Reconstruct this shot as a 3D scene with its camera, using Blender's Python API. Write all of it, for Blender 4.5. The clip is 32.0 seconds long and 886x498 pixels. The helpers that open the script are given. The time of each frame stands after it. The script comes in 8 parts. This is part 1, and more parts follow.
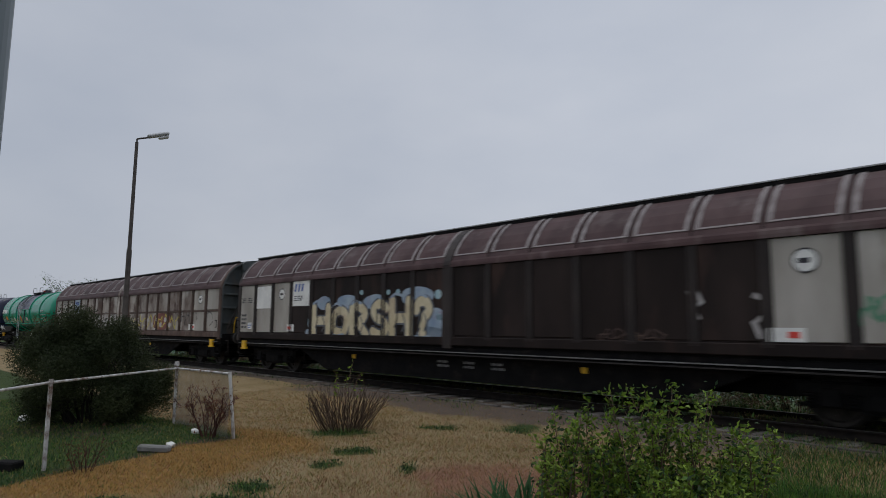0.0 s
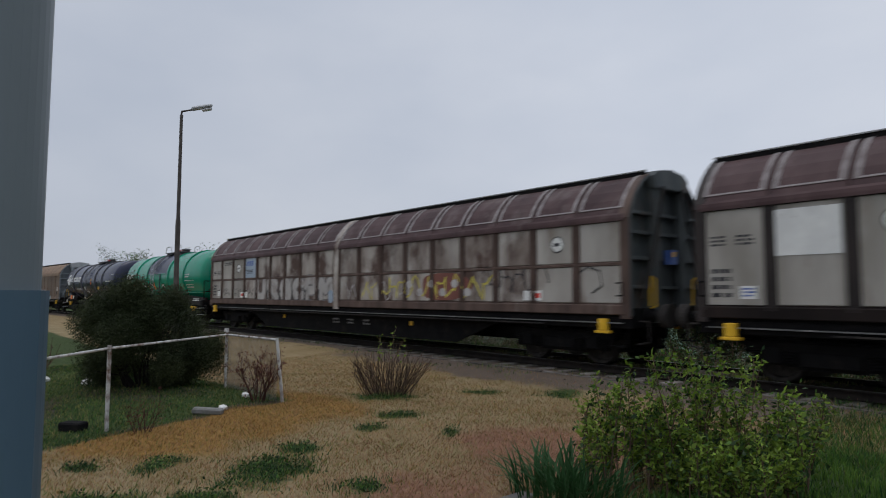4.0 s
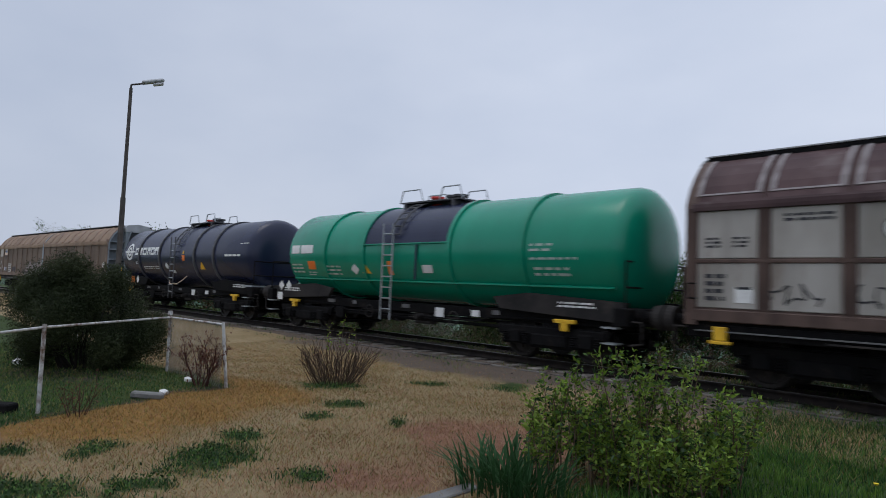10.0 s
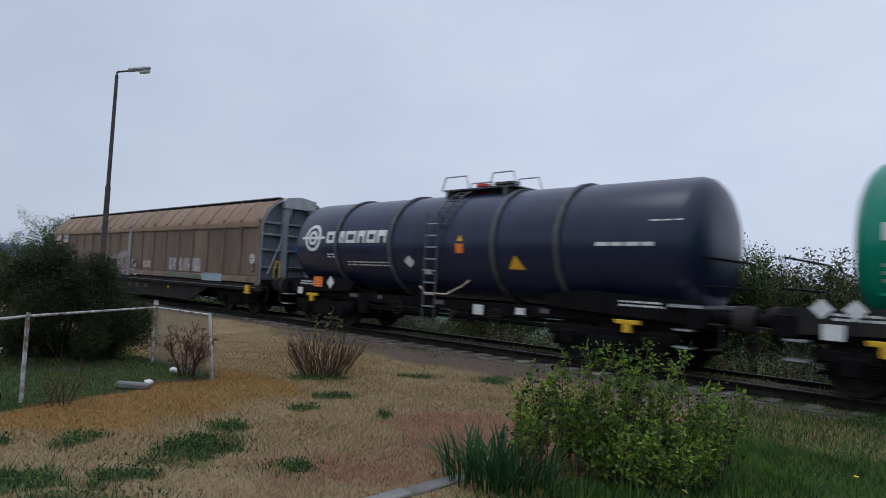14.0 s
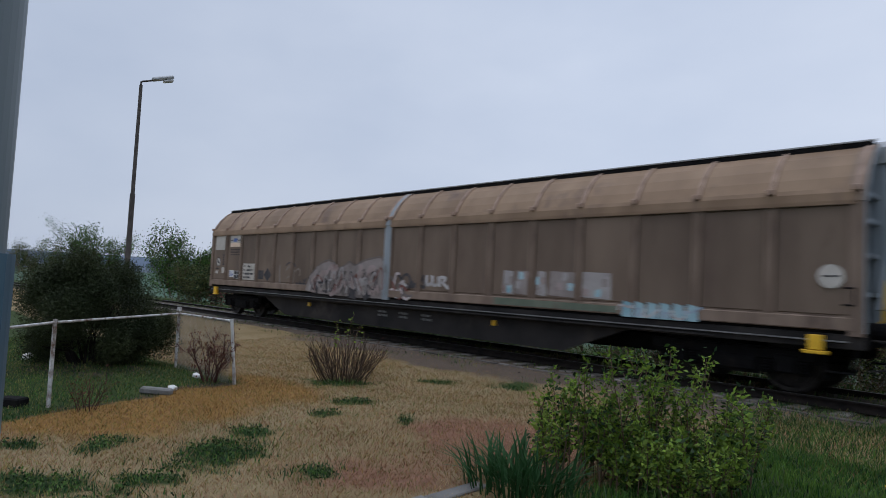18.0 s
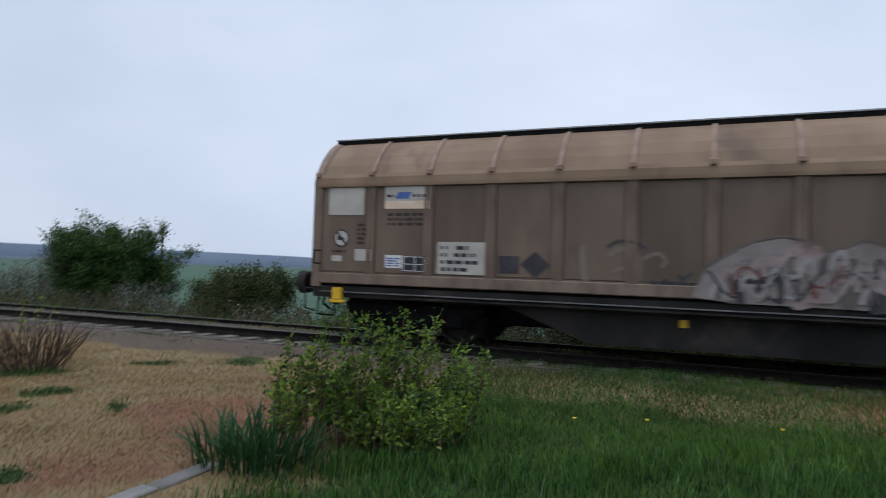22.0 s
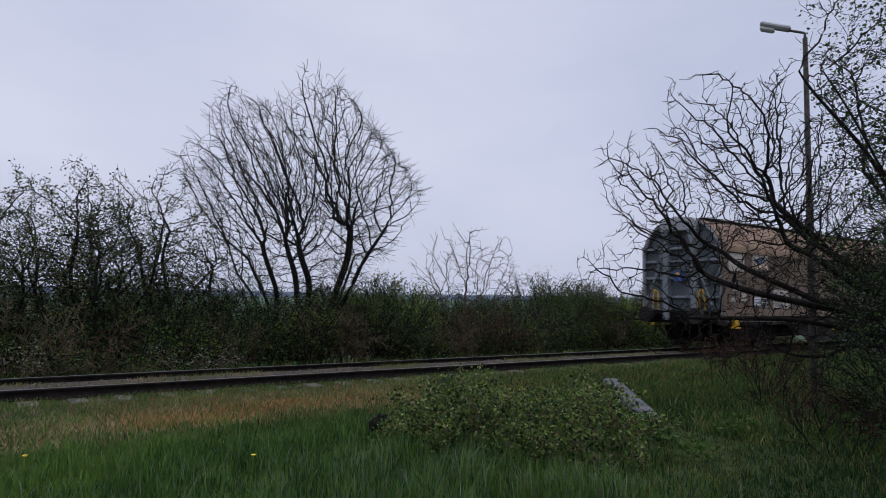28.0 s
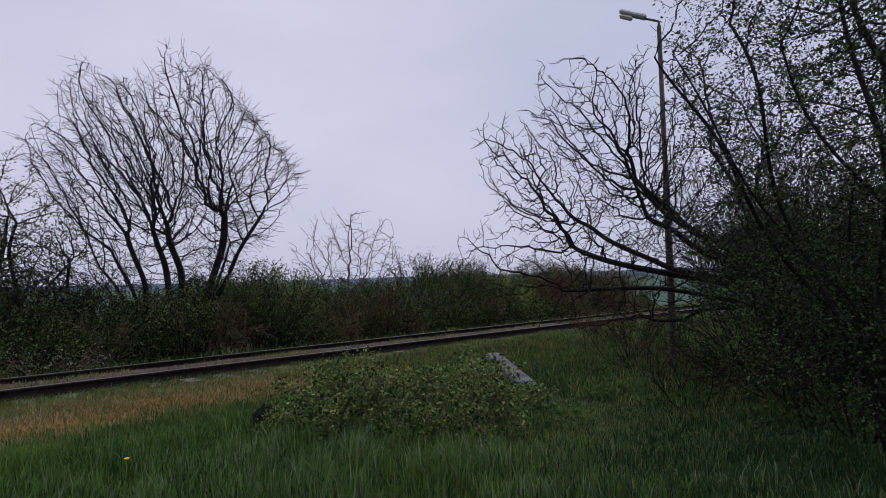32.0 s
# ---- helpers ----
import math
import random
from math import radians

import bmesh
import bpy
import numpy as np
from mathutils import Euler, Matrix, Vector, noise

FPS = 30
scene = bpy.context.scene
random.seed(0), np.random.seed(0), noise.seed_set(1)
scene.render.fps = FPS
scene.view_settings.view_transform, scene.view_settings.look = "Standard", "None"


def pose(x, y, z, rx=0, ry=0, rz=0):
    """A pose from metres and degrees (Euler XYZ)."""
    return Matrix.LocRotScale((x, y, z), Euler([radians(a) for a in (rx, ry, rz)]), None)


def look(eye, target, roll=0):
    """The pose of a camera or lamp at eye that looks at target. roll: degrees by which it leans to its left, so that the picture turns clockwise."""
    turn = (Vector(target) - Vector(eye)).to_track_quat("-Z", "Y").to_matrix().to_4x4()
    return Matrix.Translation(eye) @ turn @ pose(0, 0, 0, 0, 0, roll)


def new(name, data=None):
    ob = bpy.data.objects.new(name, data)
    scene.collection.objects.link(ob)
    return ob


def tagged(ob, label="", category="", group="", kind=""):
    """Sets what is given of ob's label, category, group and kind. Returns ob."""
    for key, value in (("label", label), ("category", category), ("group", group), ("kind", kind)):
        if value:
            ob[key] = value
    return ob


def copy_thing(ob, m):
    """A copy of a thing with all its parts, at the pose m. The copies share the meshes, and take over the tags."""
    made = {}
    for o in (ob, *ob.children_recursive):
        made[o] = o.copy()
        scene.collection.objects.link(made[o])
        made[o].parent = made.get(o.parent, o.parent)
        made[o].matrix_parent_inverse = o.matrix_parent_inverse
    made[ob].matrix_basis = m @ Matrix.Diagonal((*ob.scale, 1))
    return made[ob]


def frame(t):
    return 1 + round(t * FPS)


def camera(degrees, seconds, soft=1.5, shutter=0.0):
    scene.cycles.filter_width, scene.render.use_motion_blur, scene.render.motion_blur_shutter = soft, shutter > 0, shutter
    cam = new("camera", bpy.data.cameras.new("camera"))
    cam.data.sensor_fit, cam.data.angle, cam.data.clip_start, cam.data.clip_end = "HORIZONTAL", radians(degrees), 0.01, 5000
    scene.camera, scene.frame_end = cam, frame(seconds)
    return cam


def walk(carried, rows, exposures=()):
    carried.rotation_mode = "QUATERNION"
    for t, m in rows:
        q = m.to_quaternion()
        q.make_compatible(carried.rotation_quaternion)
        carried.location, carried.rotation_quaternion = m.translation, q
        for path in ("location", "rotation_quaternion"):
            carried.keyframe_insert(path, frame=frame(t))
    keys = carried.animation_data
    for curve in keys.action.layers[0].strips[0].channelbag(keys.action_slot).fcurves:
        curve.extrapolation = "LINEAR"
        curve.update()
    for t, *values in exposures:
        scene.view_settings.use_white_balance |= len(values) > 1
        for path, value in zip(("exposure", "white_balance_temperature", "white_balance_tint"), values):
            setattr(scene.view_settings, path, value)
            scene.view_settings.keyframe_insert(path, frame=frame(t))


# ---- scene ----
# seconds, place, yaw, pitch, roll of a hand-held camera
cam = camera(69.0, 32.0, soft=0.7, shutter=0.85)
PATH = [
    (0.0, 0.000, 0.013, 1.446, 47.33, 7.11, -0.53),
    (0.5, 0.004, 0.011, 1.447, 47.18, 7.09, -0.50),
    (1.0, 0.007, 0.008, 1.446, 46.98, 7.16, -0.69),
    (1.5, 0.015, 0.005, 1.443, 47.08, 6.77, -0.92),
    (2.0, 0.019, 0.006, 1.446, 47.41, 6.22, -1.05),
    (2.5, 0.022, 0.004, 1.448, 48.22, 5.96, -1.17),
    (3.0, 0.022, 0.009, 1.448, 49.32, 5.36, -0.94),
    (3.5, 0.020, 0.017, 1.449, 49.98, 4.78, -0.73),
    (4.0, 0.019, 0.015, 1.446, 51.05, 4.12, -0.16),
    (4.5, 0.012, 0.020, 1.443, 51.69, 3.47, -0.37),
    (6.5, -0.015, 0.018, 1.437, 48.82, 2.75, -1.17),
    (7.0, -0.015, 0.019, 1.438, 48.38, 2.76, -1.24),
    (7.5, -0.017, 0.021, 1.438, 47.69, 3.04, -1.50),
    (8.0, -0.016, 0.018, 1.439, 47.32, 3.18, -1.71),
    (8.5, -0.014, 0.019, 1.440, 46.82, 3.15, -1.93),
    (9.0, -0.013, 0.017, 1.442, 46.61, 3.23, -2.27),
    (9.5, -0.013, 0.018, 1.444, 46.67, 3.44, -2.24),
    (10.0, -0.018, 0.019, 1.443, 46.71, 3.46, -2.39),
    (10.5, -0.022, 0.014, 1.442, 46.42, 3.53, -2.36),
    (11.0, -0.027, 0.013, 1.440, 46.09, 3.44, -2.27),
    (11.5, -0.027, 0.011, 1.439, 45.81, 3.42, -2.59),
    (12.0, -0.033, 0.010, 1.439, 45.48, 3.27, -2.87),
    (12.5, -0.034, 0.008, 1.438, 45.05, 3.06, -2.89),
    (13.0, -0.035, 0.005, 1.434, 44.82, 3.04, -2.89),
    (13.5, -0.034, 0.003, 1.432, 45.07, 2.80, -2.93),
    (14.0, -0.035, 0.003, 1.431, 45.53, 2.92, -2.97),
    (14.5, -0.038, 0.005, 1.432, 45.88, 3.10, -3.05),
    (16.5, -0.042, 0.001, 1.439, 46.86, 3.21, -2.97),
    (17.0, -0.045, 0.000, 1.440, 46.98, 3.19, -2.83),
    (17.5, -0.044, 0.004, 1.440, 46.99, 3.34, -3.22),
    (18.0, -0.045, 0.004, 1.440, 47.28, 3.29, -2.82),
    (18.5, -0.046, 0.005, 1.437, 47.43, 3.28, -3.00),
    (19.0, -0.051, 0.004, 1.436, 47.57, 3.73, -3.06),
    (19.5, -0.052, 0.000, 1.432, 47.66, 3.74, -2.96),
    (20.0, -0.097, -0.005, 1.404, 46.51, 3.26, -2.45),
    (20.5, -0.168, -0.000, 1.378, 42.44, 3.33, -2.68),
    (21.0, -0.213, 0.045, 1.331, 28.22, 3.84, -5.90),
    (21.5, -0.230, 0.040, 1.344, 25.15, 1.69, -4.58),
    (22.0, -0.224, 0.039, 1.339, 23.11, 2.13, -1.94),
    (22.5, -0.172, 0.061, 1.358, 17.31, 2.67, -2.24),
    (23.0, -0.131, 0.052, 1.389, 11.23, 3.78, -0.25),
    (23.5, -0.100, 0.090, 1.404, 2.03, 4.49, -1.69),
    (24.0, -0.071, 0.147, 1.405, -9.51, 3.99, -3.97),
    (24.5, -0.067, 0.142, 1.404, -21.97, 7.19, -3.38),
    (25.0, -0.051, 0.164, 1.404, -25.00, 5.77, -3.57),
    (25.5, -0.049, 0.161, 1.403, -28.03, 5.20, -3.34),
    (26.0, -0.045, 0.165, 1.402, -32.54, 4.68, -2.78),
    (26.5, -0.040, 0.169, 1.401, -34.26, 4.31, -2.00),
    (28.5, -0.046, 0.176, 1.400, -36.68, 4.51, -0.78),
    (29.0, -0.045, 0.176, 1.400, -39.65, 3.91, -1.52),
    (29.5, -0.044, 0.179, 1.399, -42.28, 3.01, -1.22),
    (30.0, -0.045, 0.177, 1.399, -43.09, 2.59, -0.57),
    (30.5, -0.046, 0.177, 1.399, -44.28, 2.73, 0.34),
    (31.0, -0.045, 0.178, 1.399, -45.31, 2.70, 0.79),
    (31.5, -0.045, 0.178, 1.399, -45.83, 2.78, 1.19),
    (32.0, -0.045, 0.178, 1.399, -46.05, 2.87, 1.61),
]
EXPOSURES = [(0, -0.25, 6850, 10), (2, -0.2, 6850, 10), (4, -0.08, 6800, 10), (8, 0.0, 6550, 11), (13, 0.02, 6300, 11), (20, 0.0, 6300, 10), (21, 0.08, 6300, 10), (22, 0.2, 6320, 9), (23, 0.2, 6300, 9), (24, 0.1, 6280, 10), (26, 0.0, 6250, 12), (29, -0.05, 6550, 21), (32, -0.08, 6600, 24)]
walk(cam, [(t, pose(x, y, z, 90 + pitch, roll, yaw)) for t, x, y, z, yaw, pitch, roll in PATH], EXPOSURES)

# the train's way along the line: seconds, metres
RUN = [(0.0, -94.84), (1.0, -90.70), (2.0, -86.61), (3.0, -82.58), (4.0, -78.54), (4.5, -76.51), (6.5, -68.47), (7.0, -66.47), (8.0, -62.44), (9.0, -58.38), (10.0, -54.32), (11.0, -50.25), (12.0, -46.22), (13.0, -42.18), (14.0, -38.10), (14.5, -36.04), (16.5, -27.71), (17.0, -25.61), (18.0, -21.34), (19.0, -17.07), (20.0, -12.76), (21.0, -8.42), (22.0, -4.16), (23.0, 0.00), (24.0, 4.11), (25.0, 8.22), (26.0, 12.47), (26.5, 14.58), (28.5, 23.01), (29.0, 25.12), (30.0, 29.33), (31.0, 33.55), (32.0, 37.77)]
TRACK_Y, BEND = 12.128, -0.000593

# ---------------------------------------------------------------- sky and light
world = bpy.data.worlds.new("overcast_sky")
scene.world = world
world.use_nodes = True
wn, wl = world.node_tree.nodes, world.node_tree.links
sky = wn.new("ShaderNodeTexSky")
sky.sky_type, sky.sun_disc = "NISHITA", False
sky.sun_elevation, sky.sun_rotation = radians(76), radians(204)
sky.air_density, sky.dust_density = 1.0, 3.0
coords = wn.new("ShaderNodeTexCoord")
squash = wn.new("ShaderNodeMapping")
squash.inputs["Scale"].default_value = (1.0, 1.0, 2.2)
wl.new(coords.outputs["Generated"], squash.inputs["Vector"])
cloud = wn.new("ShaderNodeTexNoise")
cloud.inputs["Scale"].default_value, cloud.inputs["Detail"].default_value, cloud.inputs["Roughness"].default_value = 1.6, 5.0, 0.5
wl.new(squash.outputs["Vector"], cloud.inputs["Vector"])
tone = wn.new("ShaderNodeValToRGB")
tone.color_ramp.elements[0].position, tone.color_ramp.elements[0].color = 0.3, (5.2, 5.95, 7.4, 1)
tone.color_ramp.elements[1].position, tone.color_ramp.elements[1].color = 0.72, (6.9, 7.5, 8.7, 1)
wl.new(cloud.outputs["Fac"], tone.inputs["Fac"])
veil = wn.new("ShaderNodeMix")
veil.data_type = "RGBA"
veil.inputs["Factor"].default_value = 0.9
wl.new(sky.outputs["Color"], veil.inputs["A"])
wl.new(tone.outputs["Color"], veil.inputs["B"])
# an overcast sky is brighter overhead
split = wn.new("ShaderNodeSeparateXYZ")
wl.new(coords.outputs["Generated"], split.inputs["Vector"])
rise = wn.new("ShaderNodeMapRange")
rise.inputs["From Min"].default_value, rise.inputs["From Max"].default_value = 0.5, 1.0
rise.inputs["To Min"].default_value, rise.inputs["To Max"].default_value = 1.0, 1.75
wl.new(split.outputs["Z"], rise.inputs["Value"])
lift = wn.new("ShaderNodeVectorMath")
lift.operation = "SCALE"
wl.new(veil.outputs["Result"], lift.inputs[0])
wl.new(rise.outputs["Result"], lift.inputs["Scale"])
west = wn.new("ShaderNodeMapRange")
west.inputs["From Min"].default_value, west.inputs["From Max"].default_value = -1.0, -0.55
west.inputs["To Min"].default_value, west.inputs["To Max"].default_value = 0.88, 1.0
wl.new(split.outputs["X"], west.inputs["Value"])
dim = wn.new("ShaderNodeVectorMath")
dim.operation = "SCALE"
wl.new(lift.outputs["Vector"], dim.inputs[0])
wl.new(west.outputs["Result"], dim.inputs["Scale"])
wl.new(dim.outputs["Vector"], wn["Background"].inputs["Color"])
wn["Background"].inputs["Strength"].default_value = 0.1
sun = new("sun", bpy.data.lights.new("sun", "SUN"))
sun.data.energy, sun.data.angle, sun.data.color = 0.5, radians(30), (1.0, 0.97, 0.93)
sun.matrix_basis = look((0, 0, 40), (4, 9, 0))

# ---------------------------------------------------------------- materials
def material(name, c1, c2, scale=3.0, rough=0.8, bump=0.15, fine=40.0, metal=0.0, c3=None, streak=1.0, vary=0.0, island=False, at="Object", spot=0.55, spec=0.35):
    """Two noises of real size, a third tone as stains, and fine relief. streak above 1 draws the pattern out along z."""
    m = bpy.data.materials.new(name)
    m.use_nodes = True
    n, l = m.node_tree.nodes, m.node_tree.links
    shader = n["Principled BSDF"]
    place = n.new("ShaderNodeTexCoord")
    stretch = n.new("ShaderNodeMapping")
    stretch.inputs["Scale"].default_value = (1.0, 1.0, 1.0 / streak)
    l.new(place.outputs[at], stretch.inputs["Vector"])
    if vary and not island:
        own = n.new("ShaderNodeObjectInfo")
        jump = n.new("ShaderNodeVectorMath")
        jump.operation = "MULTIPLY_ADD"
        jump.inputs[1].default_value = (37.0, 23.0, 11.0)
        l.new(own.outputs["Random"], jump.inputs[0])
        l.new(place.outputs[at], jump.inputs[2])
        l.new(jump.outputs["Vector"], stretch.inputs["Vector"])
    big, small = n.new("ShaderNodeTexNoise"), n.new("ShaderNodeTexNoise")
    for node, s, d in ((big, scale, 6.0), (small, fine, 4.0)):
        node.inputs["Scale"].default_value, node.inputs["Detail"].default_value = s, d
        l.new(stretch.outputs["Vector"], node.inputs["Vector"])
    ramp = n.new("ShaderNodeValToRGB")
    ramp.color_ramp.elements[0].position, ramp.color_ramp.elements[1].position = 0.34, 0.66
    ramp.color_ramp.elements[0].color, ramp.color_ramp.elements[1].color = (*c1, 1), (*c2, 1)
    l.new(big.outputs["Fac"], ramp.inputs["Fac"])
    colour = ramp.outputs["Color"]
    if c3:
        stain = n.new("ShaderNodeTexNoise")
        stain.inputs["Scale"].default_value, stain.inputs["Detail"].default_value, stain.inputs["Roughness"].default_value = scale * 0.6 + 0.4, 8.0, 0.65
        shift = n.new("ShaderNodeMapping")
        shift.inputs["Location"].default_value = (7.3, 3.1, 5.7)
        l.new(stretch.outputs["Vector"], shift.inputs["Vector"])
        l.new(shift.outputs["Vector"], stain.inputs["Vector"])
        edge = n.new("ShaderNodeMapRange")
        edge.inputs["From Min"].default_value, edge.inputs["From Max"].default_value = spot, spot + 0.16
        l.new(stain.outputs["Fac"], edge.inputs["Value"])
        mix = n.new("ShaderNodeMix")
        mix.data_type = "RGBA"
        l.new(edge.outputs["Result"], mix.inputs["Factor"])
        l.new(colour, mix.inputs["A"])
        mix.inputs["B"].default_value = (*c3, 1)
        colour = mix.outputs["Result"]
    if vary:
        pick = n.new("ShaderNodeNewGeometry" if island else "ShaderNodeObjectInfo")
        span = n.new("ShaderNodeMapRange")
        span.inputs["To Min"].default_value, span.inputs["To Max"].default_value = 1 - vary, 1 + vary
        l.new(pick.outputs["Random Per Island" if island else "Random"], span.inputs["Value"])
        times = n.new("ShaderNodeVectorMath")
        times.operation = "SCALE"
        l.new(colour, times.inputs[0])
        l.new(span.outputs["Result"], times.inputs["Scale"])
        colour = times.outputs["Vector"]
    l.new(colour, shader.inputs["Base Color"])
    if bump:
        relief = n.new("ShaderNodeBump")
        relief.inputs["Strength"].default_value, relief.inputs["Distance"].default_value = bump, 0.02
        l.new(small.outputs["Fac"], relief.inputs["Height"])
        l.new(relief.outputs["Normal"], shader.inputs["Normal"])
    shader.inputs["Roughness"].default_value, shader.inputs["Metallic"].default_value = rough, metal
    shader.inputs["Specular IOR Level"].default_value = spec
    return m


def leaf_material(name, c1, c2, thin=0.35):
    m = material(name, c1, c2, scale=1.2, rough=0.6, bump=0, vary=0.32, island=True, spec=0.15)
    n, l = m.node_tree.nodes, m.node_tree.links
    shader, out = n["Principled BSDF"], n["Material Output"]
    glow, mix = n.new("ShaderNodeBsdfTranslucent"), n.new("ShaderNodeMixShader")
    l.new(shader.inputs["Base Color"].links[0].from_socket, glow.inputs["Color"])
    mix.inputs["Fac"].default_value = thin
    l.new(shader.outputs["BSDF"], mix.inputs[1])
    l.new(glow.outputs["BSDF"], mix.inputs[2])
    l.new(mix.outputs["Shader"], out.inputs["Surface"])
    return m


RAIL_RUST = material("rail_rust", (0.01, 0.0085, 0.008), (0.022, 0.017, 0.014), 6, 0.85, 0.2, 60, spec=0.12)
RAIL_TOP = material("rail_head_steel", (0.1, 0.097, 0.093), (0.17, 0.165, 0.16), 8, 0.45, 0.05, 90, 0.7)
TIMBER = material("weathered_timber", (0.1, 0.09, 0.08), (0.22, 0.2, 0.18), 5, 0.85, 0.4, 50, vary=0.25, spec=0.12)
CONCRETE = material("old_concrete", (0.13, 0.128, 0.122), (0.22, 0.215, 0.205), 3, 0.85, 0.3, 60, c3=(0.085, 0.09, 0.075), vary=0.2)
OLD_EDGE = material("grimy_concrete", (0.06, 0.052, 0.046), (0.13, 0.118, 0.108), 3, 0.9, 0.3, 60, c3=(0.04, 0.036, 0.03), vary=0.3)
STONE = material("ballast_stone", (0.04, 0.034, 0.03), (0.12, 0.105, 0.092), 5, 0.9, 0.3, 60, vary=0.4, island=True, spec=0.12)
WHITE_STONE = material("pale_stone", (0.6, 0.6, 0.58), (0.75, 0.74, 0.72), 6, 0.8, 0.3, 50)
BLACK = material("black_running_gear", (0.0035, 0.0035, 0.004), (0.008, 0.0075, 0.0075), 4, 0.85, 0.2, 50, c3=(0.018, 0.014, 0.012), spec=0.12)
WHEEL = material("wheel_steel", (0.02, 0.018, 0.017), (0.045, 0.04, 0.036), 5, 0.55, 0.1, 60, 0.6, spec=0.12)
FRAME_GREY = material("frame_grey", (0.02, 0.019, 0.019), (0.04, 0.036, 0.034), 1.4, 0.75, 0.15, 50, c3=(0.065, 0.055, 0.048), spec=0.12)
YELLOW = material("yellow_paint", (0.65, 0.37, 0.02), (0.78, 0.47, 0.03), 5, 0.5, 0.1, 60, c3=(0.3, 0.18, 0.05), spot=0.6)
WHITE = material("label_white", (0.66, 0.66, 0.64), (0.76, 0.76, 0.73), 4, 0.6, 0.05, 60, c3=(0.45, 0.42, 0.38), spot=0.6)
DIM_MARK = material("grimy_stencil_paint", (0.1, 0.1, 0.1), (0.2, 0.195, 0.19), 6, 0.7, 0.05, 60)
INK = material("label_ink", (0.02, 0.02, 0.025), (0.035, 0.035, 0.04), 8, 0.6, 0, 60)
LOGO_BLUE = material("label_blue", (0.05, 0.1, 0.3), (0.08, 0.14, 0.38), 6, 0.5, 0, 60)
CREAM = material("label_cream", (0.66, 0.5, 0.36), (0.74, 0.58, 0.44), 6, 0.6, 0, 60)
ORANGE = material("warning_orange", (0.75, 0.17, 0.02), (0.85, 0.22, 0.03), 6, 0.5, 0, 60)
AMBER = material("warning_amber", (0.75, 0.4, 0.02), (0.8, 0.45, 0.03), 6, 0.5, 0, 60)
RED = material("label_red", (0.6, 0.05, 0.04), (0.7, 0.07, 0.05), 6, 0.5, 0, 60)
ROOF_MAROON = material("maroon_roof", (0.05, 0.027, 0.028), (0.085, 0.05, 0.05), 1.6, 0.62, 0.1, 40, c3=(0.13, 0.1, 0.095), streak=2.5, vary=0.15, spec=0.22)
ROOF_STRIP = material("pale_roof_strip", (0.22, 0.195, 0.19), (0.32, 0.29, 0.285), 3, 0.6, 0.1, 40, c3=(0.12, 0.08, 0.08))
DARK_PANEL = material("soot_brown_panel", (0.013, 0.0095, 0.009), (0.028, 0.02, 0.018), 1.2, 0.65, 0.12, 40, c3=(0.045, 0.027, 0.022), streak=3, vary=0.25, spec=0.12)
PALE_PANEL = material("weathered_white_panel", (0.22, 0.18, 0.155), (0.46, 0.43, 0.39), 1.3, 0.7, 0.15, 40, c3=(0.075, 0.043, 0.033), streak=1.7, vary=0.15, spot=0.455)
CLEAN_PANEL = material("light_grey_panel", (0.25, 0.23, 0.2), (0.4, 0.375, 0.34), 1.5, 0.65, 0.12, 40, c3=(0.17, 0.125, 0.095), streak=3, vary=0.1, spot=0.55)
RIB_BROWN = material("rusty_rib", (0.06, 0.036, 0.029), (0.12, 0.078, 0.062), 3, 0.7, 0.2, 50, c3=(0.19, 0.155, 0.13), streak=3, spot=0.6)
DULL_BOARD = material("weathered_board_white", (0.42, 0.39, 0.345), (0.52, 0.485, 0.435), 3, 0.65, 0.08, 60, c3=(0.33, 0.29, 0.25), spot=0.55)
FADED_BLACK = material("faded_black_spray", (0.035, 0.034, 0.04), (0.065, 0.058, 0.06), 6, 0.7, 0.05, 60)
RIB_DARK = material("dark_rib", (0.02, 0.015, 0.014), (0.04, 0.03, 0.027), 3, 0.65, 0.15, 50, streak=3)
ROOF_TAN = material("tan_roof", (0.198, 0.131, 0.084), (0.275, 0.188, 0.122), 1.3, 0.6, 0.12, 40, c3=(0.15, 0.1, 0.076), streak=2, vary=0.1, spec=0.2)
TAN_STRIP = material("tan_roof_strip", (0.28, 0.19, 0.14), (0.37, 0.26, 0.2), 3, 0.6, 0.12, 40, c3=(0.16, 0.11, 0.09))
BROWN_PANEL = material("dusty_brown_panel", (0.113, 0.079, 0.057), (0.178, 0.129, 0.094), 1.0, 0.7, 0.12, 40, c3=(0.11, 0.075, 0.057), streak=3, vary=0.1)
BROWN_RIB = material("dusty_brown_rib", (0.16, 0.113, 0.084), (0.235, 0.172, 0.13), 3, 0.7, 0.15, 50, c3=(0.1, 0.07, 0.055), streak=3)
# END_GREY darkened: the shade between posts and beams is in this colour
SHADED_END_SHEET = material("dark_blue_grey_end_sheet", (0.085, 0.1, 0.112), (0.14, 0.16, 0.172), 1.6, 0.65, 0.15, 45, c3=(0.06, 0.052, 0.048), streak=2.5)
END_GREY = material("blue_grey_end", (0.17, 0.2, 0.22), (0.26, 0.29, 0.31), 1.6, 0.65, 0.15, 45, c3=(0.12, 0.11, 0.1), streak=2.5, vary=0.08)
END_DARK = material("dark_end", (0.05, 0.058, 0.06), (0.085, 0.095, 0.095), 2, 0.7, 0.15, 45, c3=(0.1, 0.075, 0.06), streak=2)
